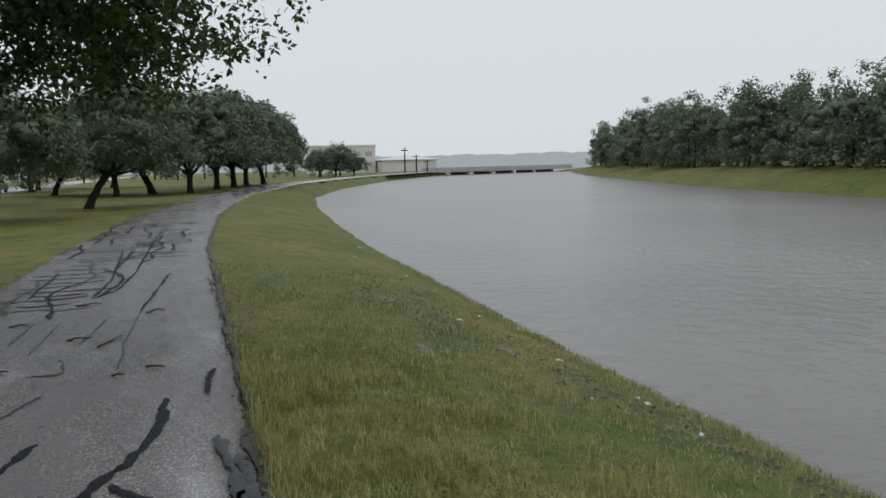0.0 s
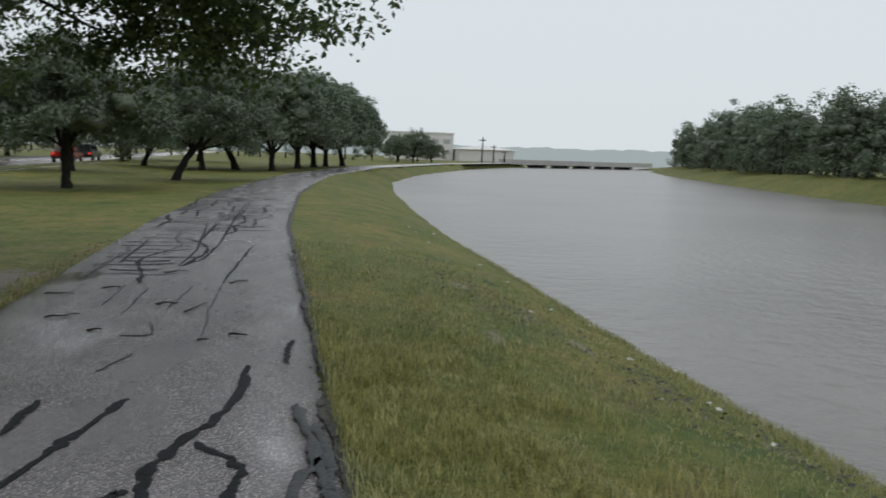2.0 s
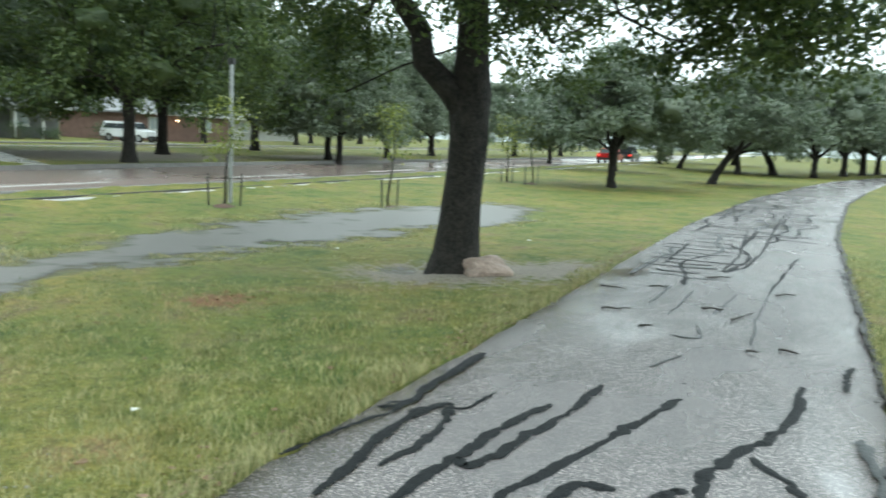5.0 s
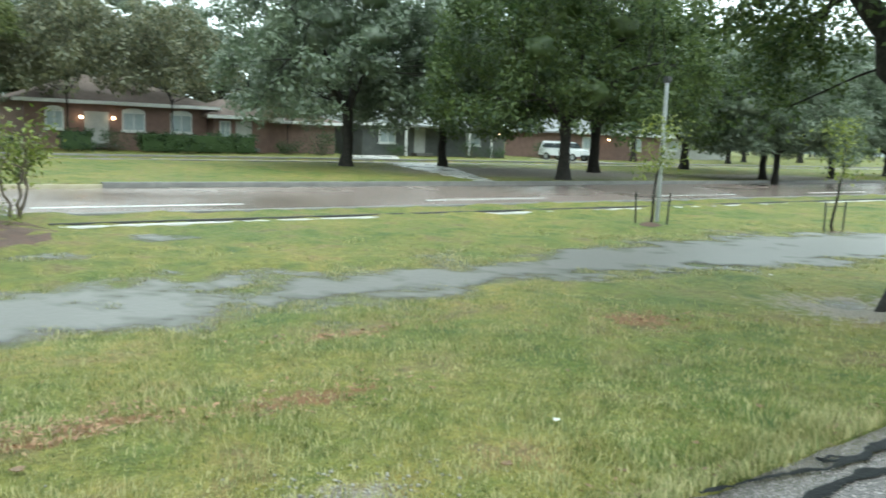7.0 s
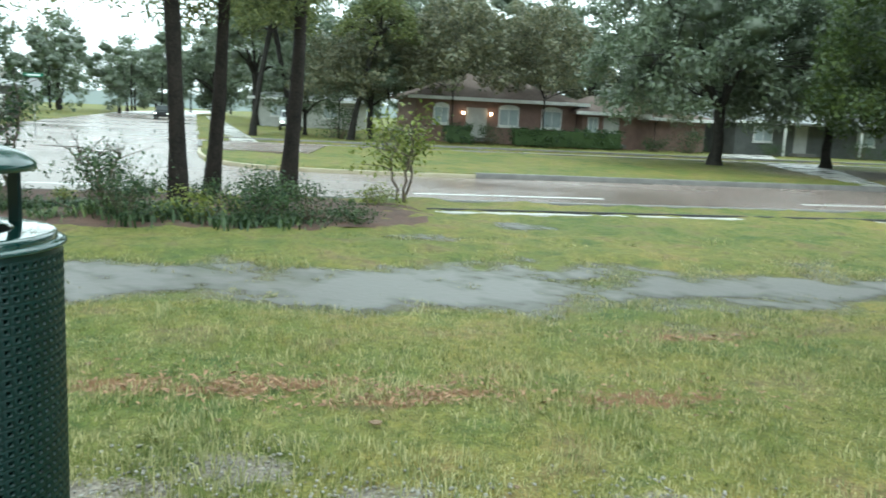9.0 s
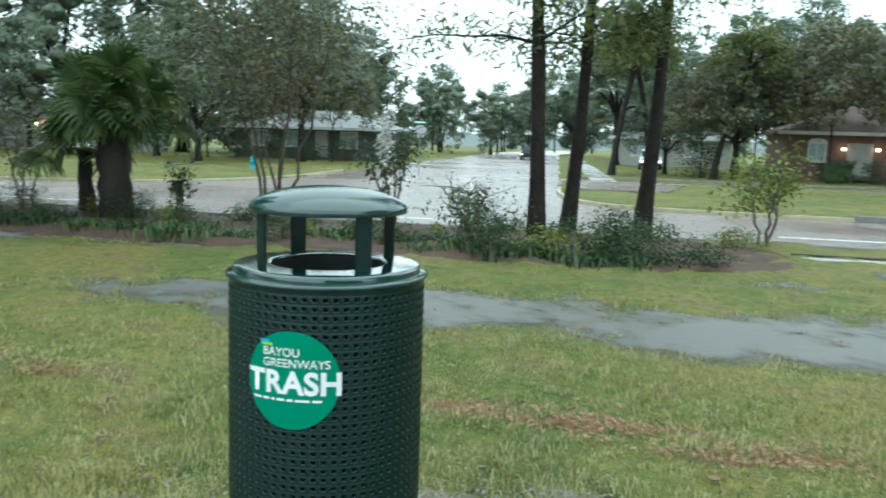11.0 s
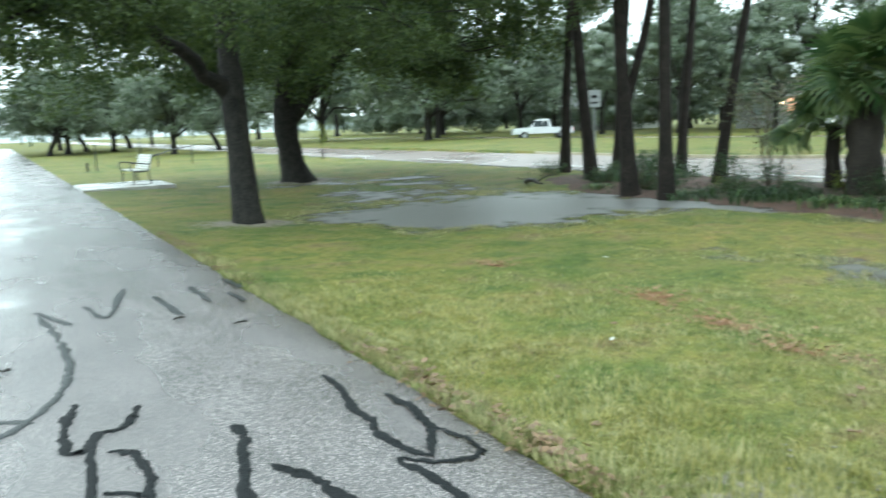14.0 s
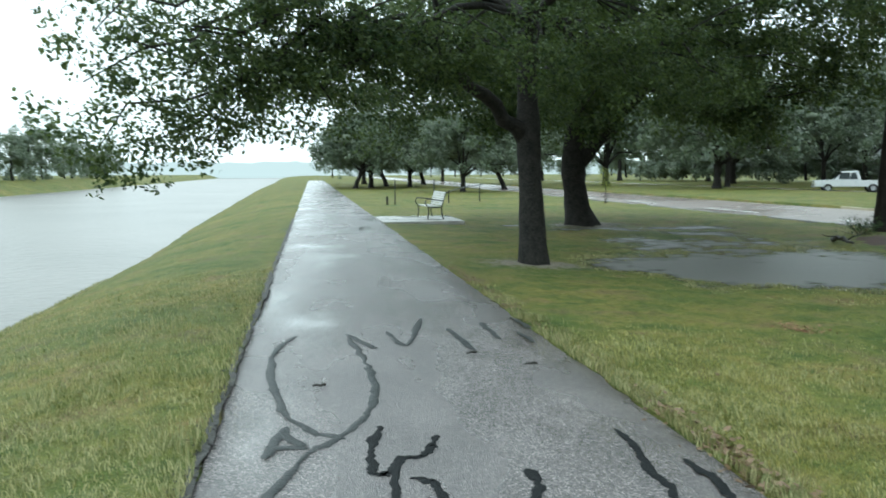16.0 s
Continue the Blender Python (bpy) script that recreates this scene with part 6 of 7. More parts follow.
def vehicle(name, m, kind, paint, label):
    v = tagged(empty(name, m), label, "car" if kind != "truck" else "pickup truck")
    L, half = {"truck": (5.5, 0.95), "suv": (4.6, 0.92), "sedan": (4.5, 0.9), "van": (4.7, 0.93)}[kind]
    if kind == "truck":
        body = [(-2.7, 0.45), (2.7, 0.45), (2.72, 0.95), (0.9, 1.02), (-0.75, 1.02), (-0.8, 0.98), (-2.7, 0.98)]
        cab = [(1.25, 1.0), (0.55, 1.72), (-0.55, 1.76), (-0.78, 1.0)]
    elif kind == "sedan":
        body = [(-2.2, 0.35), (2.2, 0.35), (2.22, 0.75), (1.1, 0.92), (-1.5, 0.95), (-2.2, 0.9)]
        cab = [(1.1, 0.9), (0.4, 1.4), (-0.9, 1.42), (-1.6, 0.92)]
    else:
        body = [(-2.3, 0.42), (2.25, 0.42), (2.3, 0.9), (1.2, 1.05), (-2.2, 1.05), (-2.32, 0.8)]
        cab = [(1.2, 1.02), (0.55, 1.62), (-2.0, 1.68), (-2.25, 1.02)]
    part("body", extrude_profile(body, half, 0.05), paint, v, soft=False)
    c = part("cabin", extrude_profile(cab, half - 0.06, 0.14), paint, v)
    cx = [p[0] for p in cab]
    for s in (-1, 1):
        y = s * (half - 0.1)
        for a, b in ((cx[2] + 0.15, (cx[1] + cx[2]) / 2 - 0.06), ((cx[1] + cx[2]) / 2 + 0.06, cx[1] + 0.25)):
            g = bmesh.new()
            z0, z1 = cab[0][1] + 0.08, cab[1][1] - 0.12
            q = [g.verts.new((a - 0.1 * (a < 0), y + s * 0.045, z0)), g.verts.new((b + 0.12, y + s * 0.045, z0)), g.verts.new((b, y - s * 0.06, z1)), g.verts.new((a, y - s * 0.06, z1))]
            g.faces.new(q)
            bmesh.ops.solidify(g, geom=g.faces[:], thickness=0.02)
            part("side_window", g, WINDOW_GLASS, v)
    for (xa, za), (xb, zb), nm in ((cab[0], cab[1], "windscreen"), (cab[3], cab[2], "rear_window")):
        g = bmesh.new()
        d = 0.03 if xa > 0 else -0.03
        q = [g.verts.new((xa + (xb - xa) * f + d, s * (half - 0.2), za + (zb - za) * f + 0.02)) for f, s in ((0.12, -1), (0.12, 1), (0.88, 1), (0.88, -1))]
        g.faces.new(q)
        bmesh.ops.solidify(g, geom=g.faces[:], thickness=0.02)
        part(nm, g, WINDOW_GLASS, v)
    for x in (-L * 0.3, L * 0.31):
        for s in (-1, 1):
            rot = Matrix.Translation((x, s * (half - 0.08), 0.34)) @ Matrix.Rotation(radians(90), 4, "X")
            t = part("wheel", lathe(bmesh.new(), [(0.2, -0.1), (0.32, -0.1), (0.345, -0.07), (0.345, 0.07), (0.32, 0.1), (0.2, 0.1)], 20), RUBBER, v, m=rot)
            part("rim", lathe(bmesh.new(), [(0.0, -0.09), (0.12, -0.085), (0.2, -0.1), (0.2, 0.1), (0.12, 0.085), (0.0, 0.09)], 16), METAL, t)
    for s in (-1, 1):
        part("tail_lamp", boxed(body[0][0] - 0.05, body[0][0] + 0.03, s * (half - 0.2) - 0.12, s * (half - 0.2) + 0.12, 0.7, 0.88, bevel=0.015), TAIL_GLOW, v, "red tail lamp")
        part("head_lamp", boxed(body[1][0] - 0.03, body[1][0] + 0.05, s * (half - 0.2) - 0.12, s * (half - 0.2) + 0.12, 0.66, 0.8, bevel=0.015), HEAD_GLOW if kind == "suv" else TRIM, v, "clear head lamp")
    part("bumper", boxed(body[1][0] - 0.05, body[1][0] + 0.1, -half + 0.06, half - 0.06, 0.38, 0.56, bevel=0.03), RUBBER if kind != "truck" else METAL, v)
    part("rear_bumper", boxed(body[0][0] - 0.1, body[0][0] + 0.05, -half + 0.06, half - 0.06, 0.38, 0.56, bevel=0.03), RUBBER if kind != "truck" else METAL, v)
    return v


def on_road(x, y, turn, z=ROAD_Z):
    return Matrix.Translation((x, y, z)) @ Matrix.Rotation(radians(turn), 4, "Z")


vehicle("pickup_truck", on_road(-44.2, -62.4, -27), "truck", CAR_WHITE, "white four-door pickup truck on the wet lane")
vehicle("red_car", on_road(-17.9, 79.5, 90), "sedan", CAR_RED, "red car with lit tail lamps on the wet road")
vehicle("dark_suv", on_road(-17.9, 87.5, 90), "suv", CAR_DARK, "dark car with lit lamps on the wet road")
vehicle("white_van", on_road(-52.0, 51.8, 8, float(land(-52.0, 51.8))), "van", CAR_WHITE, "white van parked on a drive")
vehicle("silver_suv", on_road(-72, 1.2, 0, float(land(-72, 1.2))), "suv", SIGN_BACK, "silver utility car parked by the side street")
vehicle("street_car", on_road(-100, -12.5, 0), "suv", CAR_DARK, "car standing in the wet side street")
vehicle("driveway_car", on_road(-55, -40.5, 20, float(land(-55, -40.5))), "suv", CAR_WHITE, "white car parked by a house behind the pines")


# ---- signs, hydrant, bench ----
def sign(name, x, y, turn, height, shape, label):
    s = tagged(empty(name, at_ground(x, y, turn)), label, "road sign")
    child("post", tube_mesh("post", [(np.array([(0, 0, -0.2), (0, 0, 1.2), (0, 0, height)]), 0.03)], METAL, 8), s)
    if shape == "octagon":
        bm = bmesh.new()
        ring = [bm.verts.new((0.04, 0.38 * math.cos(radians(22.5 + 45 * k)), height - 0.4 + 0.38 * math.sin(radians(22.5 + 45 * k)))) for k in range(8)]
        bm.faces.new(ring)
        bmesh.ops.solidify(bm, geom=bm.faces[:], thickness=0.006)
        part("plate", bm, SIGN_BACK, s, "bare metal back of an eight-sided sign")
        part("street_plate", boxed(-0.01, 0.01, -0.45, 0.45, height + 0.02, height + 0.2, bevel=0.004), SIGN_GREEN, s, "green street name plate")
        part("name_bar", boxed(0.011, 0.014, -0.3, 0.3, height + 0.08, height + 0.15), LETTER, s)
    else:
        part("plate", boxed(0.035, 0.045, -0.19, 0.19, height - 0.5, height, bevel=0.004), SIGN_BACK, s, "white rectangular plate")
        part("text_bar", boxed(0.046, 0.048, -0.09, 0.09, height - 0.24, height - 0.15), RUBBER, s)
        part("text_bar", boxed(0.046, 0.048, -0.1, 0.1, height - 0.4, height - 0.35), RUBBER, s)
    return s


sign("stop_sign", -45.0, -11.9, 8, 2.95, "octagon", "stop sign seen from behind with a green street plate")
sign("road_sign", -16.2, -20.1 - 0.0, 52, 2.5, "plate", "white road sign on a post beyond the pines")

hyd = tagged(empty("fire_hydrant", at_ground(-40.4, -19.8)), "turquoise blue fire hydrant on the grass corner", "fire hydrant")
part("barrel", lathe(bmesh.new(), [(0.0, -0.1), (0.15, -0.1), (0.16, 0.05), (0.12, 0.07), (0.12, 0.48), (0.16, 0.5), (0.16, 0.56), (0.14, 0.6), (0.1, 0.68), (0.03, 0.72), (0.03, 0.78), (0.0, 0.78)], 16), HYDRANT_BLUE, hyd, soft=True)
for a in (0, 90, 180):
    part("outlet", lathe(bmesh.new(), [(0.07, 0.0), (0.08, 0.0), (0.08, 0.1), (0.06, 0.13), (0.0, 0.13)], 12), HYDRANT_BLUE, hyd, m=Matrix.Rotation(radians(a), 4, "Z") @ Matrix.Translation((0.11, 0, 0.4)) @ Matrix.Rotation(radians(90), 4, "Y"))

pad = slab("bench_pad", [(-2.35, -29.9), (-2.35, -26.5), (-5.0, -26.5), (-5.0, -29.9)], 0.2, CONCRETE, "wet concrete pad beside the trail")
for v in pad.data.vertices:
    v.co.z = 0.02 if v.co.z > -0.12 else -0.2


def make_bench():
    """A park bench with curved iron ends and a slatted seat and back; its front faces +x."""
    b = tagged(empty("park_bench"), "park bench with black iron ends and pale slats on a pad", "bench")
    for y in (-0.85, 0.85):
        legs = [([(0.24, y, 0.0), (0.2, y, 0.22), (0.22, y, 0.42)], 0.022), ([(-0.3, y, 0.0), (-0.24, y, 0.2), (-0.24, y, 0.42)], 0.022), ([(0.22, y, 0.42), (0.0, y, 0.4), (-0.24, y, 0.42)], 0.02),
                ([(-0.24, y, 0.42), (-0.3, y, 0.65), (-0.4, y, 0.9)], 0.022), ([(0.22, y, 0.42), (0.33, y, 0.55), (0.27, y, 0.68), (0.05, y, 0.67), (-0.3, y, 0.62)], 0.02)]
        child("end_frame", tube_mesh("end_frame", [(np.array(p), r) for p, r in legs], IRON, 6), b, "curved black iron end")
    for k in range(6):
        part("seat_slat", boxed(-0.22 + k * 0.077, -0.155 + k * 0.077, -0.88, 0.88, 0.425, 0.45, bevel=0.006), SLAT, b)
    for k in range(6):
        s = part("back_slat", boxed(-0.012, 0.012, -0.88, 0.88, -0.033, 0.033, bevel=0.006), SLAT, b)
        s.matrix_local = Matrix.Translation((-0.25 - 0.023 * k, 0, 0.5 + 0.077 * k)) @ Matrix.Rotation(radians(-17), 4, "Y")
    return b


make_bench().matrix_world = Matrix.Translation((-4.1, -28.3, 0.02)) @ Matrix.Rotation(radians(4), 4, "Z")

bars = tagged(empty("fence_rail", at_ground(-6.6, -44.0)), "low slanting metal rail on posts in the grass", "rail")
for x, y, z in ((0, 0, 1.35), (-1.0, -1.2, 0.75), (-3.2, -3.4, 0.9)):
    child("post", tube_mesh("post", [(np.array([(x, y, -0.2), (x, y, z / 2), (x, y, z)]), 0.035)], IRON, 6), bars)
child("rail", tube_mesh("rail", [(np.array([(-0.6, -0.9, 0.55), (-2.0, -2.2, 0.85), (-3.4, -3.5, 1.0)]), 0.035)], IRON, 6), bars)
post2 = tagged(empty("bollard", at_ground(-3.9, -42.0)), "short dark post in the grass", "post")
child("pole", tube_mesh("pole", [(np.array([(0, 0, -0.2), (0, 0, 0.2), (0, 0, 0.45)]), 0.06)], IRON, 8), post2)
post3 = tagged(empty("bollard", at_ground(-4.4, -43.0)), "thin dark post in the grass", "post")
child("pole", tube_mesh("pole", [(np.array([(0, 0, -0.2), (0, 0, 0.6), (0, 0, 1.3)]), 0.035)], IRON, 8), post3)


# ---- rock, litter, sticks ----
def boulder(seed, size, label):
    bm = bmesh.new()
    bmesh.ops.create_icosphere(bm, subdivisions=3, radius=1.0)
    for v in bm.verts:
        n = noise.noise(v.co * 1.1 + Vector((seed, 0, 0))) * 0.35 + noise.noise(v.co * 3.1 + Vector((0, seed, 0))) * 0.13
        v.co = Vector((v.co.x * size[0], v.co.y * size[1], v.co.z * size[2])) * (1 + n)
        v.co.z = max(v.co.z, -size[2] * 0.5)
    me = bpy.data.meshes.new("boulder")
    bm.to_mesh(me)
    bm.free()
    me.materials.append(ROCK)
    return tagged(new("boulder", me), label, "rock")


boulder(3, (0.3, 0.22, 0.19), "pinkish pale boulder against the oak's foot").matrix_world = at_ground(-3.6, 9.0, 25) @ Matrix.Translation((0, 0, 0.09))

def scrap(name, seed, size, mat, label, category):
    """A small crumpled flat thing."""
    r = random.Random(seed)
    bm = bmesh.new()
    bmesh.ops.create_grid(bm, x_segments=3, y_segments=3, size=0.5)
    for v in bm.verts:
        v.co = Vector((v.co.x * size[0] * r.uniform(0.7, 1.2), v.co.y * size[1] * r.uniform(0.7, 1.2), r.uniform(0, size[2])))
    bmesh.ops.solidify(bm, geom=bm.faces[:], thickness=0.004)
    me = bpy.data.meshes.new(name)
    bm.to_mesh(me)
    bm.free()
    me.materials.append(mat)
    return tagged(new(name, me), label, category)


lit = scrap("litter", 1, (0.14, 0.09, 0.05), LITTER, "scrap of pale litter in the bank's grass", "litter")
lit.scale = (0.5, 0.5, 0.5)
lit.location = (3.5, 9.7, float(land(3.5, 9.7)) + 0.05)
r3 = random.Random(21)
for n in range(26):
    y = [5.6, 6.4, 7.0, 7.7, 8.8, 9.7, 11.0, 12.4, 13.8, 16, 18, 20.5, 22][n % 13] + r3.uniform(-0.4, 0.4)
    x = float(near_edge(y)) - r3.choice((0.05, 0.25, 0.5, 1.1, 1.8))
    c = copy_thing(lit, Matrix.Translation((x, y, float(land(x, y)) + 0.05)) @ Matrix.Rotation(r3.uniform(0, 6), 4, "Z"))
    k = r3.uniform(0.25, 0.6)
    c.scale = (k, k, k)
for x, y in ((-3.5, 3.1), (-4.1, -4.9), (-4.3, 12.8), (-6.3, 9.9), (5.0, -17.5), (-6.6, -8.0)):
    c = copy_thing(lit, Matrix.Translation((x, y, float(land(x, y)) + 0.035)) @ Matrix.Rotation(x * 3, 4, "Z"))
    c.scale = (0.36, 0.36, 0.36)
    tagged(c, "scrap of pale litter on the wet lawn")


def stick_at(x, y, turn, length, seed):
    rng = np.random.default_rng(seed)
    p = curve_points((-length / 2, 0, 0.012), (length / 2, 0, 0.014), 6, 0.006, rng, 0.006)
    ob = tagged(new("stick", tube_mesh("stick", [(p, np.linspace(0.012, 0.006, 6))], STICK, 6)), "short dark wet stick on the trail", "stick")
    ob.matrix_world = Matrix.Translation((x, y, 0.0)) @ Matrix.Rotation(radians(turn), 4, "Z")


log_rng = np.random.default_rng(92)
log = tagged(empty("fallen_branch", at_ground(-12.4, -17.9, 70, sink=0.0)), "dark wet fallen branch at the puddle's edge", "branch")
child("stem", tube_mesh("stem", [(curve_points((-0.75, 0, 0.06), (0.75, 0.05, 0.1), 8, 0.05, log_rng, 0.03), np.linspace(0.06, 0.025, 8))], STICK, 7, 0.08), log)
child("twig", tube_mesh("twig", [(curve_points((0.1, 0, 0.09), (0.6, 0.35, 0.3), 5, 0.02, log_rng, 0.02), np.linspace(0.025, 0.008, 5))], STICK, 5), log)
child("twig", tube_mesh("twig", [(curve_points((-0.3, 0, 0.08), (-0.1, -0.4, 0.22), 5, 0.02, log_rng, 0.02), np.linspace(0.02, 0.008, 5))], STICK, 5), log)
for n, (x, y, turn, ln) in enumerate([(-0.1, 6.73, -20, 0.16), (-0.37, 6.54, 5, 0.1), (-0.85, 8.2, 10, 0.22), (-0.55, 8.0, 70, 0.5), (-1.7, 7.6, 30, 0.3), (-1.55, 9.2, 15, 0.2), (-0.2, 9.6, 35, 0.25), (-2.0, 8.8, -10, 0.3), (-1.0, 10.4, 20, 0.3), (-1.3, 7.0, 0, 0.12), (-1.5, -7.5, 30, 0.12), (-1.9, -7.0, 10, 0.12), (-0.15, -6.6, 20, 0.1)]):
    stick_at(x, y, turn, ln, n)

leaf_me = scrap("fallen_leaf", 5, (0.06, 0.035, 0.012), DEAD_LEAF, "small brown fallen leaf on the wet ground", "leaf")
leaf_me.location = (-2.9, -3.6, float(land(-2.9, -3.6)) + 0.02)
for n in range(46):
    x, y = r3.uniform(-6.5, -2.2), r3.uniform(-7, 8)
    z = 0.004 if x > -2.36 else float(land(x, y)) + 0.025
    c = copy_thing(leaf_me, Matrix.Translation((x, y, z)) @ Matrix.Rotation(r3.uniform(0, 6), 4, "Z"))
    k = r3.uniform(0.5, 1.2)
    c.scale = (k, k, k)


# ---- distance ----
# Concrete colour paled so the bridge fades as in haze.
BRIDGE = material("haze_pale_concrete", (0.36, 0.35, 0.34), (0.5, 0.49, 0.47), 0.6, 0.3, 3, 0)
br = tagged(empty("low_bridge", Matrix.Translation((58, 200, 0))), "low dark bridge across the river in the rain", "bridge")
part("deck", boxed(-6, 56, -4, 4, -0.35, 0.25, bevel=0.05), BRIDGE, br)
for k in range(6):
    part("pier", boxed(2 + 9 * k, 3 + 9 * k, -3, 3, -3.0, -0.34, bevel=0.05), BRIDGE, br)
part("railing", boxed(-6, 56, -4.0, -3.85, 0.25, 0.9), BRIDGE, br)
br.rotation_euler[2] = radians(28)

# Glass and wall colours paled in place of haze.
FAR_GLASS = material("haze_pale_window", (0.35, 0.36, 0.37), (0.45, 0.46, 0.47), 0.3, 0.5, 3, 0)
FAR_WALL = material("haze_pale_wall", (0.62, 0.6, 0.59), (0.74, 0.72, 0.7), 0.7, 0.3, 3, 0)
fb = tagged(empty("far_building", Matrix.Translation((33.5, 232, 0))), "flat-roofed building in haze-paled colours across the bend in the rain", "building")
part("wall", boxed(0, 18, 0, 14, -1, 7.3, bevel=0.05), FAR_WALL, fb)
part("parapet", boxed(-0.2, 18.2, -0.2, 14.2, 7.3, 7.8, bevel=0.03), FAR_WALL, fb)
for k in range(5):
    for z in (1.6, 4.6):
        part("window", boxed(1.4 + 3.4 * k, 3.4 + 3.4 * k, -0.06, 0.02, z, z + 1.3), FAR_GLASS, fb)
fb2 = tagged(empty("far_shed", Matrix.Translation((52, 226, 0))), "low pinkish building with a shallow roof in the rain", "building")
part("wall", boxed(0, 16, 0, 10, -1, 3.2, bevel=0.05), FAR_WALL, fb2)
part("roof", hip_roof(bmesh.new(), 0, 16, 0, 10, 3.3, 4.6), FAR_WALL, fb2)
for x, y, h in ((49.3, 190, 6.2), (52.4, 191, 4.4), (56, 194, 3.0)):
    pole = tagged(empty("utility_pole", Matrix.Translation((x, y, float(land(x, y)) - 0.1))), "thin dark pole on the far bank", "pole")
    child("shaft", tube_mesh("shaft", [(np.array([(0, 0, 0), (0, 0, h / 2), (0.1, 0, h)]), [0.2, 0.16, 0.1])], BARK, 6), pole)
    part("crossarm", boxed(-0.8, 0.8, -0.08, 0.08, h * 0.86, h * 0.9), BARK, pole)
for x, y, s in ((22.5, 148, 0.62), (26, 151, 0.72), (29, 149, 0.55), (24, 156, 0.7)):
    plant_copy(mid_c, x, y, x * 20, s)

# rain-hazed wood on the horizon: a self-lit ring, haze set by its emission
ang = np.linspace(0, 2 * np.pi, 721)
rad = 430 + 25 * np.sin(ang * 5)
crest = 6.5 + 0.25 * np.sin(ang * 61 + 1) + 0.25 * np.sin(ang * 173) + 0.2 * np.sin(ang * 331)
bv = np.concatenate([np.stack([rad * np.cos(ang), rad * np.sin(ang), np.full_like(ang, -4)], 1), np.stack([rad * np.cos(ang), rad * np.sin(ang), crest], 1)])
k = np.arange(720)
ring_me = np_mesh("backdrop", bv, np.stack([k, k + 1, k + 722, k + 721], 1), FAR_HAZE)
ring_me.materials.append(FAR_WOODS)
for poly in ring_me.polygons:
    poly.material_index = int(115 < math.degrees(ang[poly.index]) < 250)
tagged(new("backdrop", ring_me), "self-lit backdrop of rain-hazed woods on the horizon", "woods", kind="structure")


# ---- grass blades ----
def blades(name, count, lo, hi, x_range, y_range, tall, width, seed, keep, label, mat=BLADE):
    rng = np.random.default_rng(seed)
    x, y = rng.uniform(*x_range, count), rng.uniform(*y_range, count)
    d = np.hypot(x, y + 0.3)
    mid = path_mid(y)
    off = np.abs(x - mid) - HALF
    ok = (d > lo) & (d <= hi) & (rng.uniform(size=count) < np.clip((hi - d) / (hi * 0.35), 0, 1)) & (off > -0.09 * rough_noise(x * 0.2, y, 0.3, 9) ** 1.5 * (x < mid)) & (x < near_edge(y) + 0.12) & (rng.uniform(size=count) < keep(x, y))
    x, y, off = x[ok], y[ok], off[ok]
    z = np.where(off < 0, 0.0, land(x, y) - 0.004)
    n = len(x)
    patch = 0.3 + 1.0 * rough_noise(x, y, 0.5, 7) ** 1.5 + 0.45 * rough_noise(x, y, 0.16, 8) + 1.1 * np.exp(-(off / 0.14) ** 2) * (1 + 0.7 * np.sin(y * 7.1) * np.sin(y * 2.3)) + 1.6 * np.exp(-((near_edge(y) - x) / 0.3) ** 2)
    h = tall * rng.uniform(0.5, 1.4, n) * patch.clip(0.35, 1.6)
    a = rng.uniform(0, 2 * np.pi, n) * 0.55 + 9.0 * rough_noise(x, y, 0.22, 31)
    lean = rng.uniform(0.1, 0.95, n) * (0.7 + 0.8 * rough_noise(x, y, 0.4, 32))
    dx, dy = np.cos(a), np.sin(a)
    w = width * rng.uniform(0.6, 1.4, n) / 2
    p = np.stack([x, y, z], 1)
    side = np.stack([-dy * w, dx * w, np.zeros(n)], 1)
    mid_p = p + np.stack([dx * h * lean * 0.35, dy * h * lean * 0.35, h * 0.6], 1)
    tip = p + np.stack([dx * h * lean, dy * h * lean, h * (1 - 0.35 * lean).clip(0.3)], 1)
    v = np.stack([p - side, p + side, mid_p + side * 0.75, mid_p - side * 0.75, tip], 1).reshape(-1, 3)
    o = np.arange(n)[:, None] * 5
    f = np.concatenate([o + [0, 1, 2], o + [0, 2, 3], o + [3, 2, 4]], 0)
    return tagged(new(name, np_mesh(name, v, f, mat)), label, "grass", kind="stuff")


def thin(x, y):
    wet = np.clip((land(x, y) - (PUDDLE_Z - 0.02)) / 0.03, 0.04, 1)
    clump = 0.2 + 0.8 * (0.55 * rough_noise(x, y, 0.9, 21) + 0.45 * rough_noise(x, y, 0.3, 22)) ** 1.3 * 1.5
    return wet * clump.clip(0, 1) * (1 - 0.75 * np.clip(spots(x, y, BARE, 1.0) + 0.6 * spots(x, y, RUST, 1.0), 0, 1)) * ((x < -16.9) | (x > -16.6))


blades("grass", 400000, 1.2, 4.6, (-4.6, 4.4), (-4.8, 4.4), 0.07, 0.0052, 1, thin, "wet green and straw grass blades by the trail")
blades("grass", 420000, 3.4, 9.5, (-9, 5.5), (-9.5, 9.5), 0.055, 0.0075, 2, thin, "wet green and straw grass blades on the lawn")
blades("grass", 170000, 3.0, 26.0, (2.0, 7.0), (-22, 24), 0.045, 0.0075, 3, lambda x, y: np.exp(-((near_edge(y) - 0.05 - x) / 0.3) ** 2), "long wet grass fringe at the water's edge")
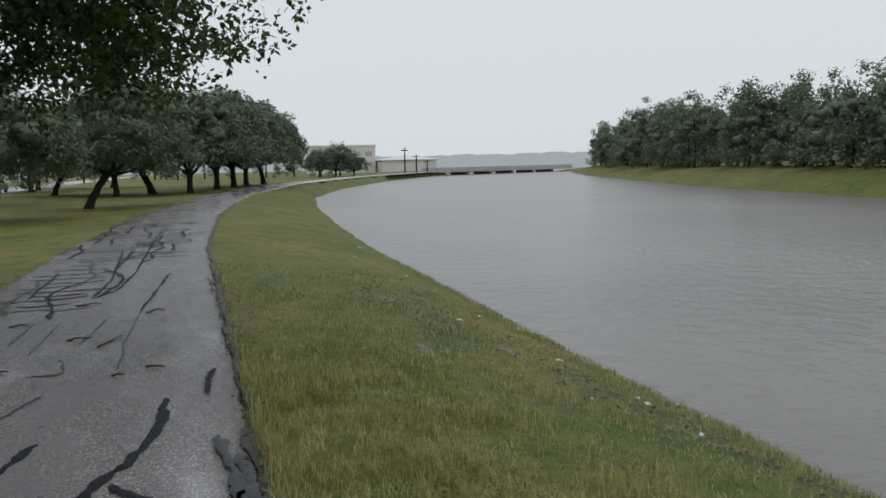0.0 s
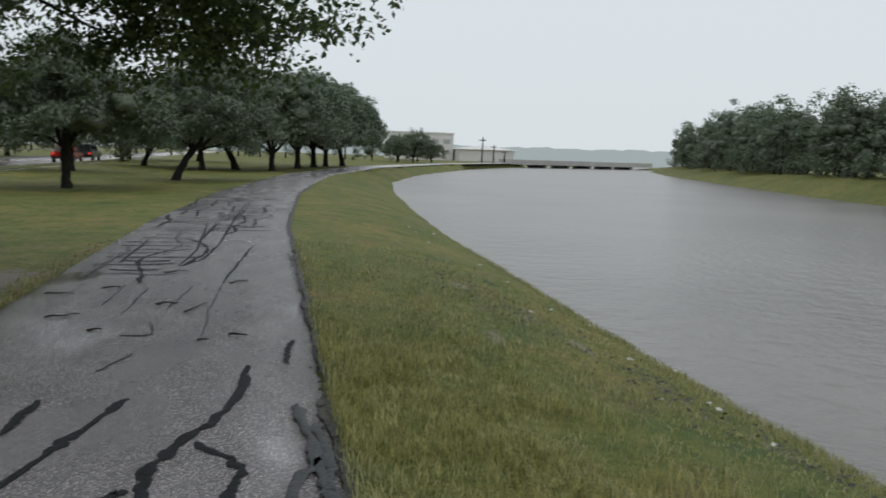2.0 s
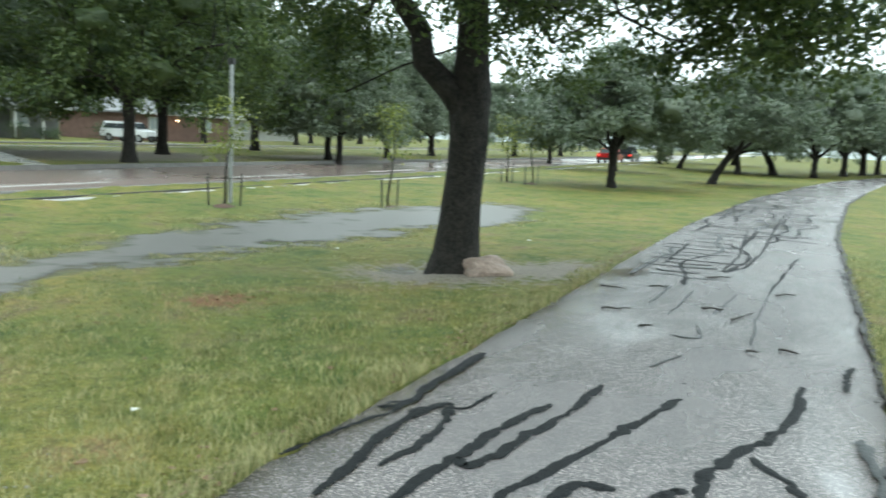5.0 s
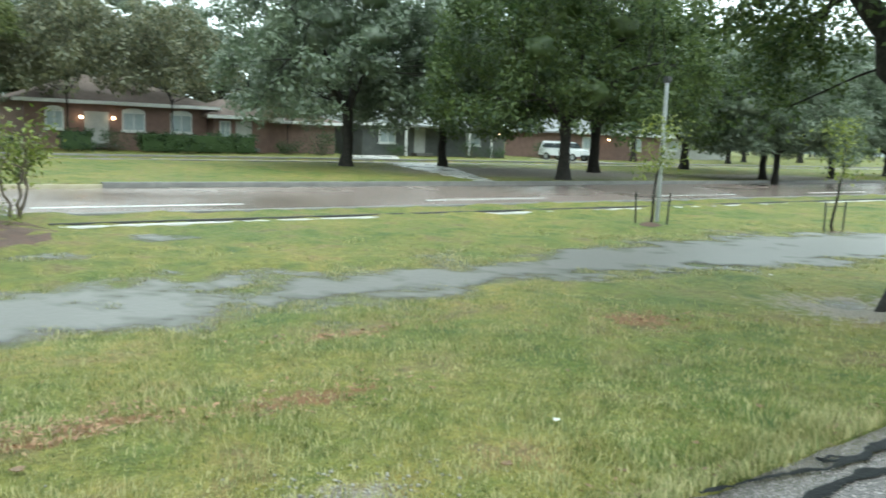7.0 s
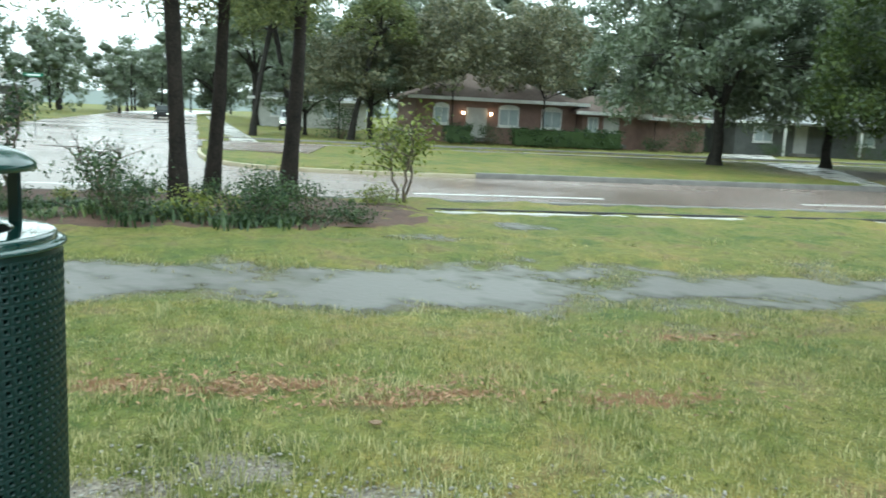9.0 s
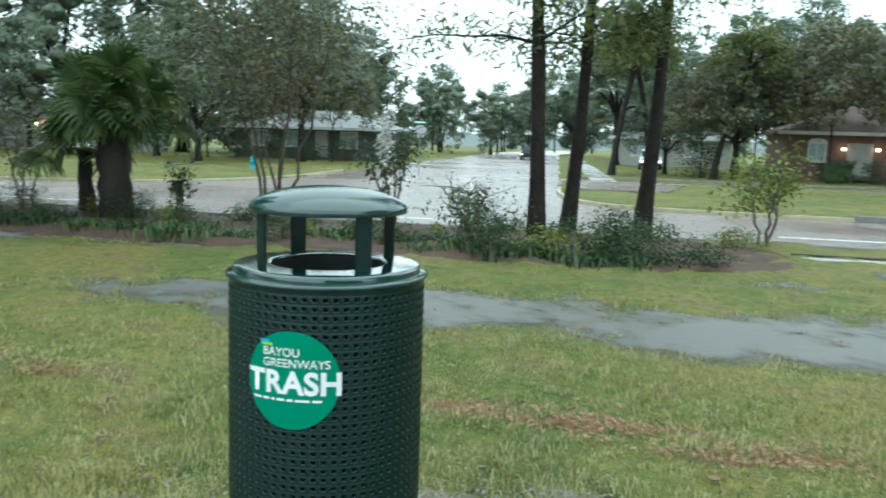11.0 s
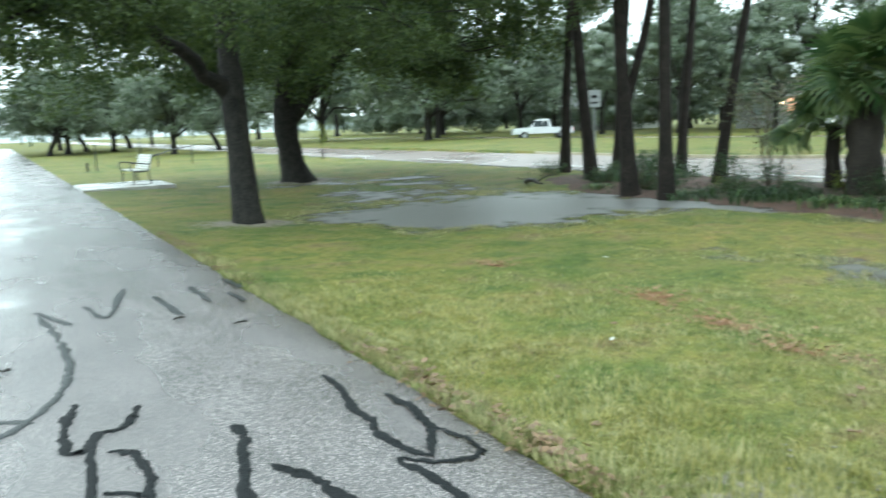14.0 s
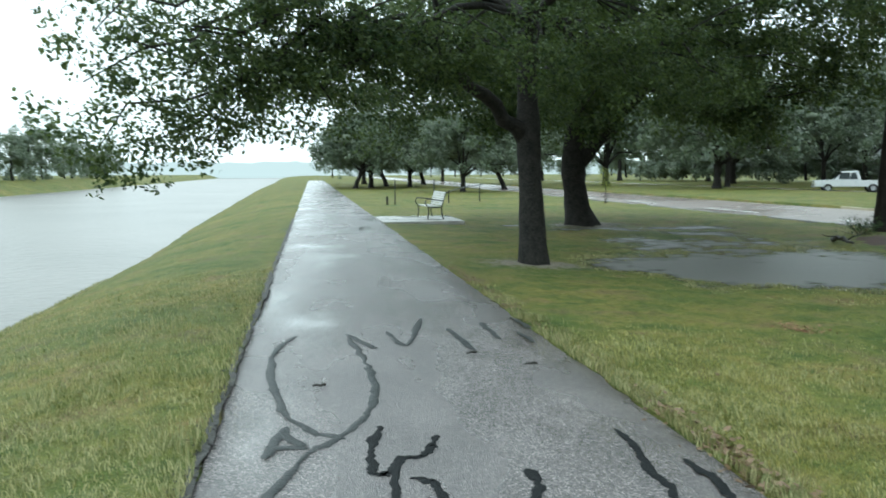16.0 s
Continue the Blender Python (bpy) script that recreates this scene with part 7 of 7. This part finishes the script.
blades("grass", 380000, 4.0, 26.0, (-12.0, -5.0), (-18, 18), 0.055, 0.01, 4, lambda x, y: np.exp(-((land(x, y) - PUDDLE_Z + 0.016) / 0.026) ** 2) * np.clip(1.6 * rough_noise(x, y, 0.45, 5) - 0.3, 0, 1), "grass standing out of the shallow puddles")
blades("grass", 20000, 1.5, 13.0, (-2.72, -2.3), (-12, 12), 0.06, 0.006, 9, lambda x, y: np.clip(2.2 * rough_noise(y, y * 0.3, 0.4, 15) - 0.6, 0, 1), "wet grass tufts leaning over the trail edge")
blades("grass", 60000, 1.5, 8.0, (0.55, 3.4), (1.2, 7.5), 0.11, 0.0048, 8, lambda x, y: np.clip(1.3 * rough_noise(x, y, 0.5, 13) - 0.25, 0, 1) * np.clip(1.5 - (x - 0.5) * 0.6, 0, 1), "long straw-tipped wet grass beside the trail", BLADE_STRAW)
blades("grass", 30000, 1.5, 9.5, (-3.7, -2.45), (-8.5, -1.2), 0.05, 0.006, 12, lambda x, y: np.clip(1.7 * rough_noise(x, y, 0.5, 16) - 0.35, 0, 1), "straw-coloured wet grass beside the trail", BLADE_STRAW)
blades("grass", 110000, 3.6, 17.0, (0.5, 5.4), (-15, 15), 0.06, 0.008, 6, lambda x, y: 0.25 + 0.75 * rough_noise(x, y, 0.6, 3) ** 2, "uneven wet grass tufts on the river bank")


# ---- straw, leaves and gravel lying in the grass ----
def strewn(name, places, count, size, narrow, mat, seed, label, lift=0.035):
    """Small flat pieces lying about the given spots."""
    rng = np.random.default_rng(seed)
    spot = np.array(places)[rng.integers(0, len(places), count)]
    x, y = spot[:, 0] + rng.normal(0, 0.62, count) * spot[:, 2], spot[:, 1] + rng.normal(0, 0.62, count) * spot[:, 3]
    a, ln = rng.uniform(0, 2 * np.pi, count), size * rng.uniform(0.5, 1.5, count)
    z = land(x, y) + rng.uniform(0.012, lift, count)
    d = np.stack([np.cos(a), np.sin(a), rng.normal(0, 0.25, count)], 1) * ln[:, None]
    w = np.stack([-np.sin(a), np.cos(a), rng.normal(0, 0.4, count)], 1) * (ln * narrow / 2)[:, None]
    p = np.stack([x, y, z], 1)
    v = np.stack([p, p + d * 0.45 + w, p + d, p + d * 0.45 - w], 1).reshape(-1, 3)
    return tagged(new(name, np_mesh(name, v, np.arange(4 * count).reshape(-1, 4), mat)), label, "debris", kind="stuff")


strewn("straw_litter", [(x, y, sx * 1.5, sy * 1.3) for x, y, sx, sy in RUST], 2600, 0.045, 0.28, STRAW, 61, "rust-brown straw and leaves washed into drifts")
strewn("edge_litter", [(-2.46, y, 0.13, 0.6) for y in np.arange(-14, 14, 0.8)], 4200, 0.034, 0.45, DEAD_LEAF, 62, "brown leaf litter along the trail edge")
strewn("edge_litter", [(-2.45, -4.85, 0.1, 0.25), (-2.42, -4.4, 0.1, 0.3), (-2.46, -3.85, 0.12, 0.25), (-2.45, -3.5, 0.1, 0.25), (-2.42, -3.1, 0.1, 0.3), (-2.48, -5.6, 0.12, 0.4), (-2.42, -1.8, 0.12, 0.5), (-2.5, 2.2, 0.12, 0.6)], 620, 0.05, 0.5, DEAD_LEAF, 66, "clumps of brown fallen leaves caught at the trail edge", 0.085)
strewn("bank_litter", [(3.3, 9.4, 0.5, 1.6), (3.9, 6.6, 0.4, 1.4), (3.0, 12, 0.5, 2.0), (4.4, 4.6, 0.3, 1.2)], 900, 0.06, 0.35, STICK, 63, "dark flood debris on the river bank")

pebbles = np.random.default_rng(64)
at = np.array([(-3.75, -0.8, 0.24, 0.4), (-3.95, -0.35, 0.24, 0.35), (-3.25, 1.5, 0.24, 0.42), (-3.5, 0.4, 0.16, 0.28), (-3.5, -2.1, 0.2, 0.4)])[pebbles.integers(0, 5, 1200)]
px, py = at[:, 0] + pebbles.normal(0, 0.8, 1200) * at[:, 2], at[:, 1] + pebbles.normal(0, 0.8, 1200) * at[:, 3]
stones = [(PEBBLE_V * np.array([1.2, 0.9, 0.5]) * r + (x, y, float(land(x, y)) + 0.006), PEBBLE_F) for x, y, r in zip(px, py, pebbles.uniform(0.004, 0.014, 1200))]
tagged(new("gravel", np_mesh("gravel", *merged(stones), GRAVEL)), "pale gravel showing through thin grass", "gravel", kind="stuff")

crumbs = np.random.default_rng(65)
cy = crumbs.uniform(-9, 13, 1100)
cx = path_mid(cy) + HALF + 0.03 + 0.05 * crumbs.normal(size=1100)
bits = [(PEBBLE_V * np.array([1.2, 0.9, 0.6]) * r + (x, y, max(float(land(x, y)), 0.0 if x < 0.54 else -1.0) + 0.004), PEBBLE_F) for x, y, r in zip(cx, cy, crumbs.uniform(0.004, 0.013, 1100))]
tagged(new("asphalt_crumbs", np_mesh("asphalt_crumbs", *merged(bits), EDGE_DIRT)), "loose crumbs of asphalt along the trail edge", "gravel", kind="stuff")
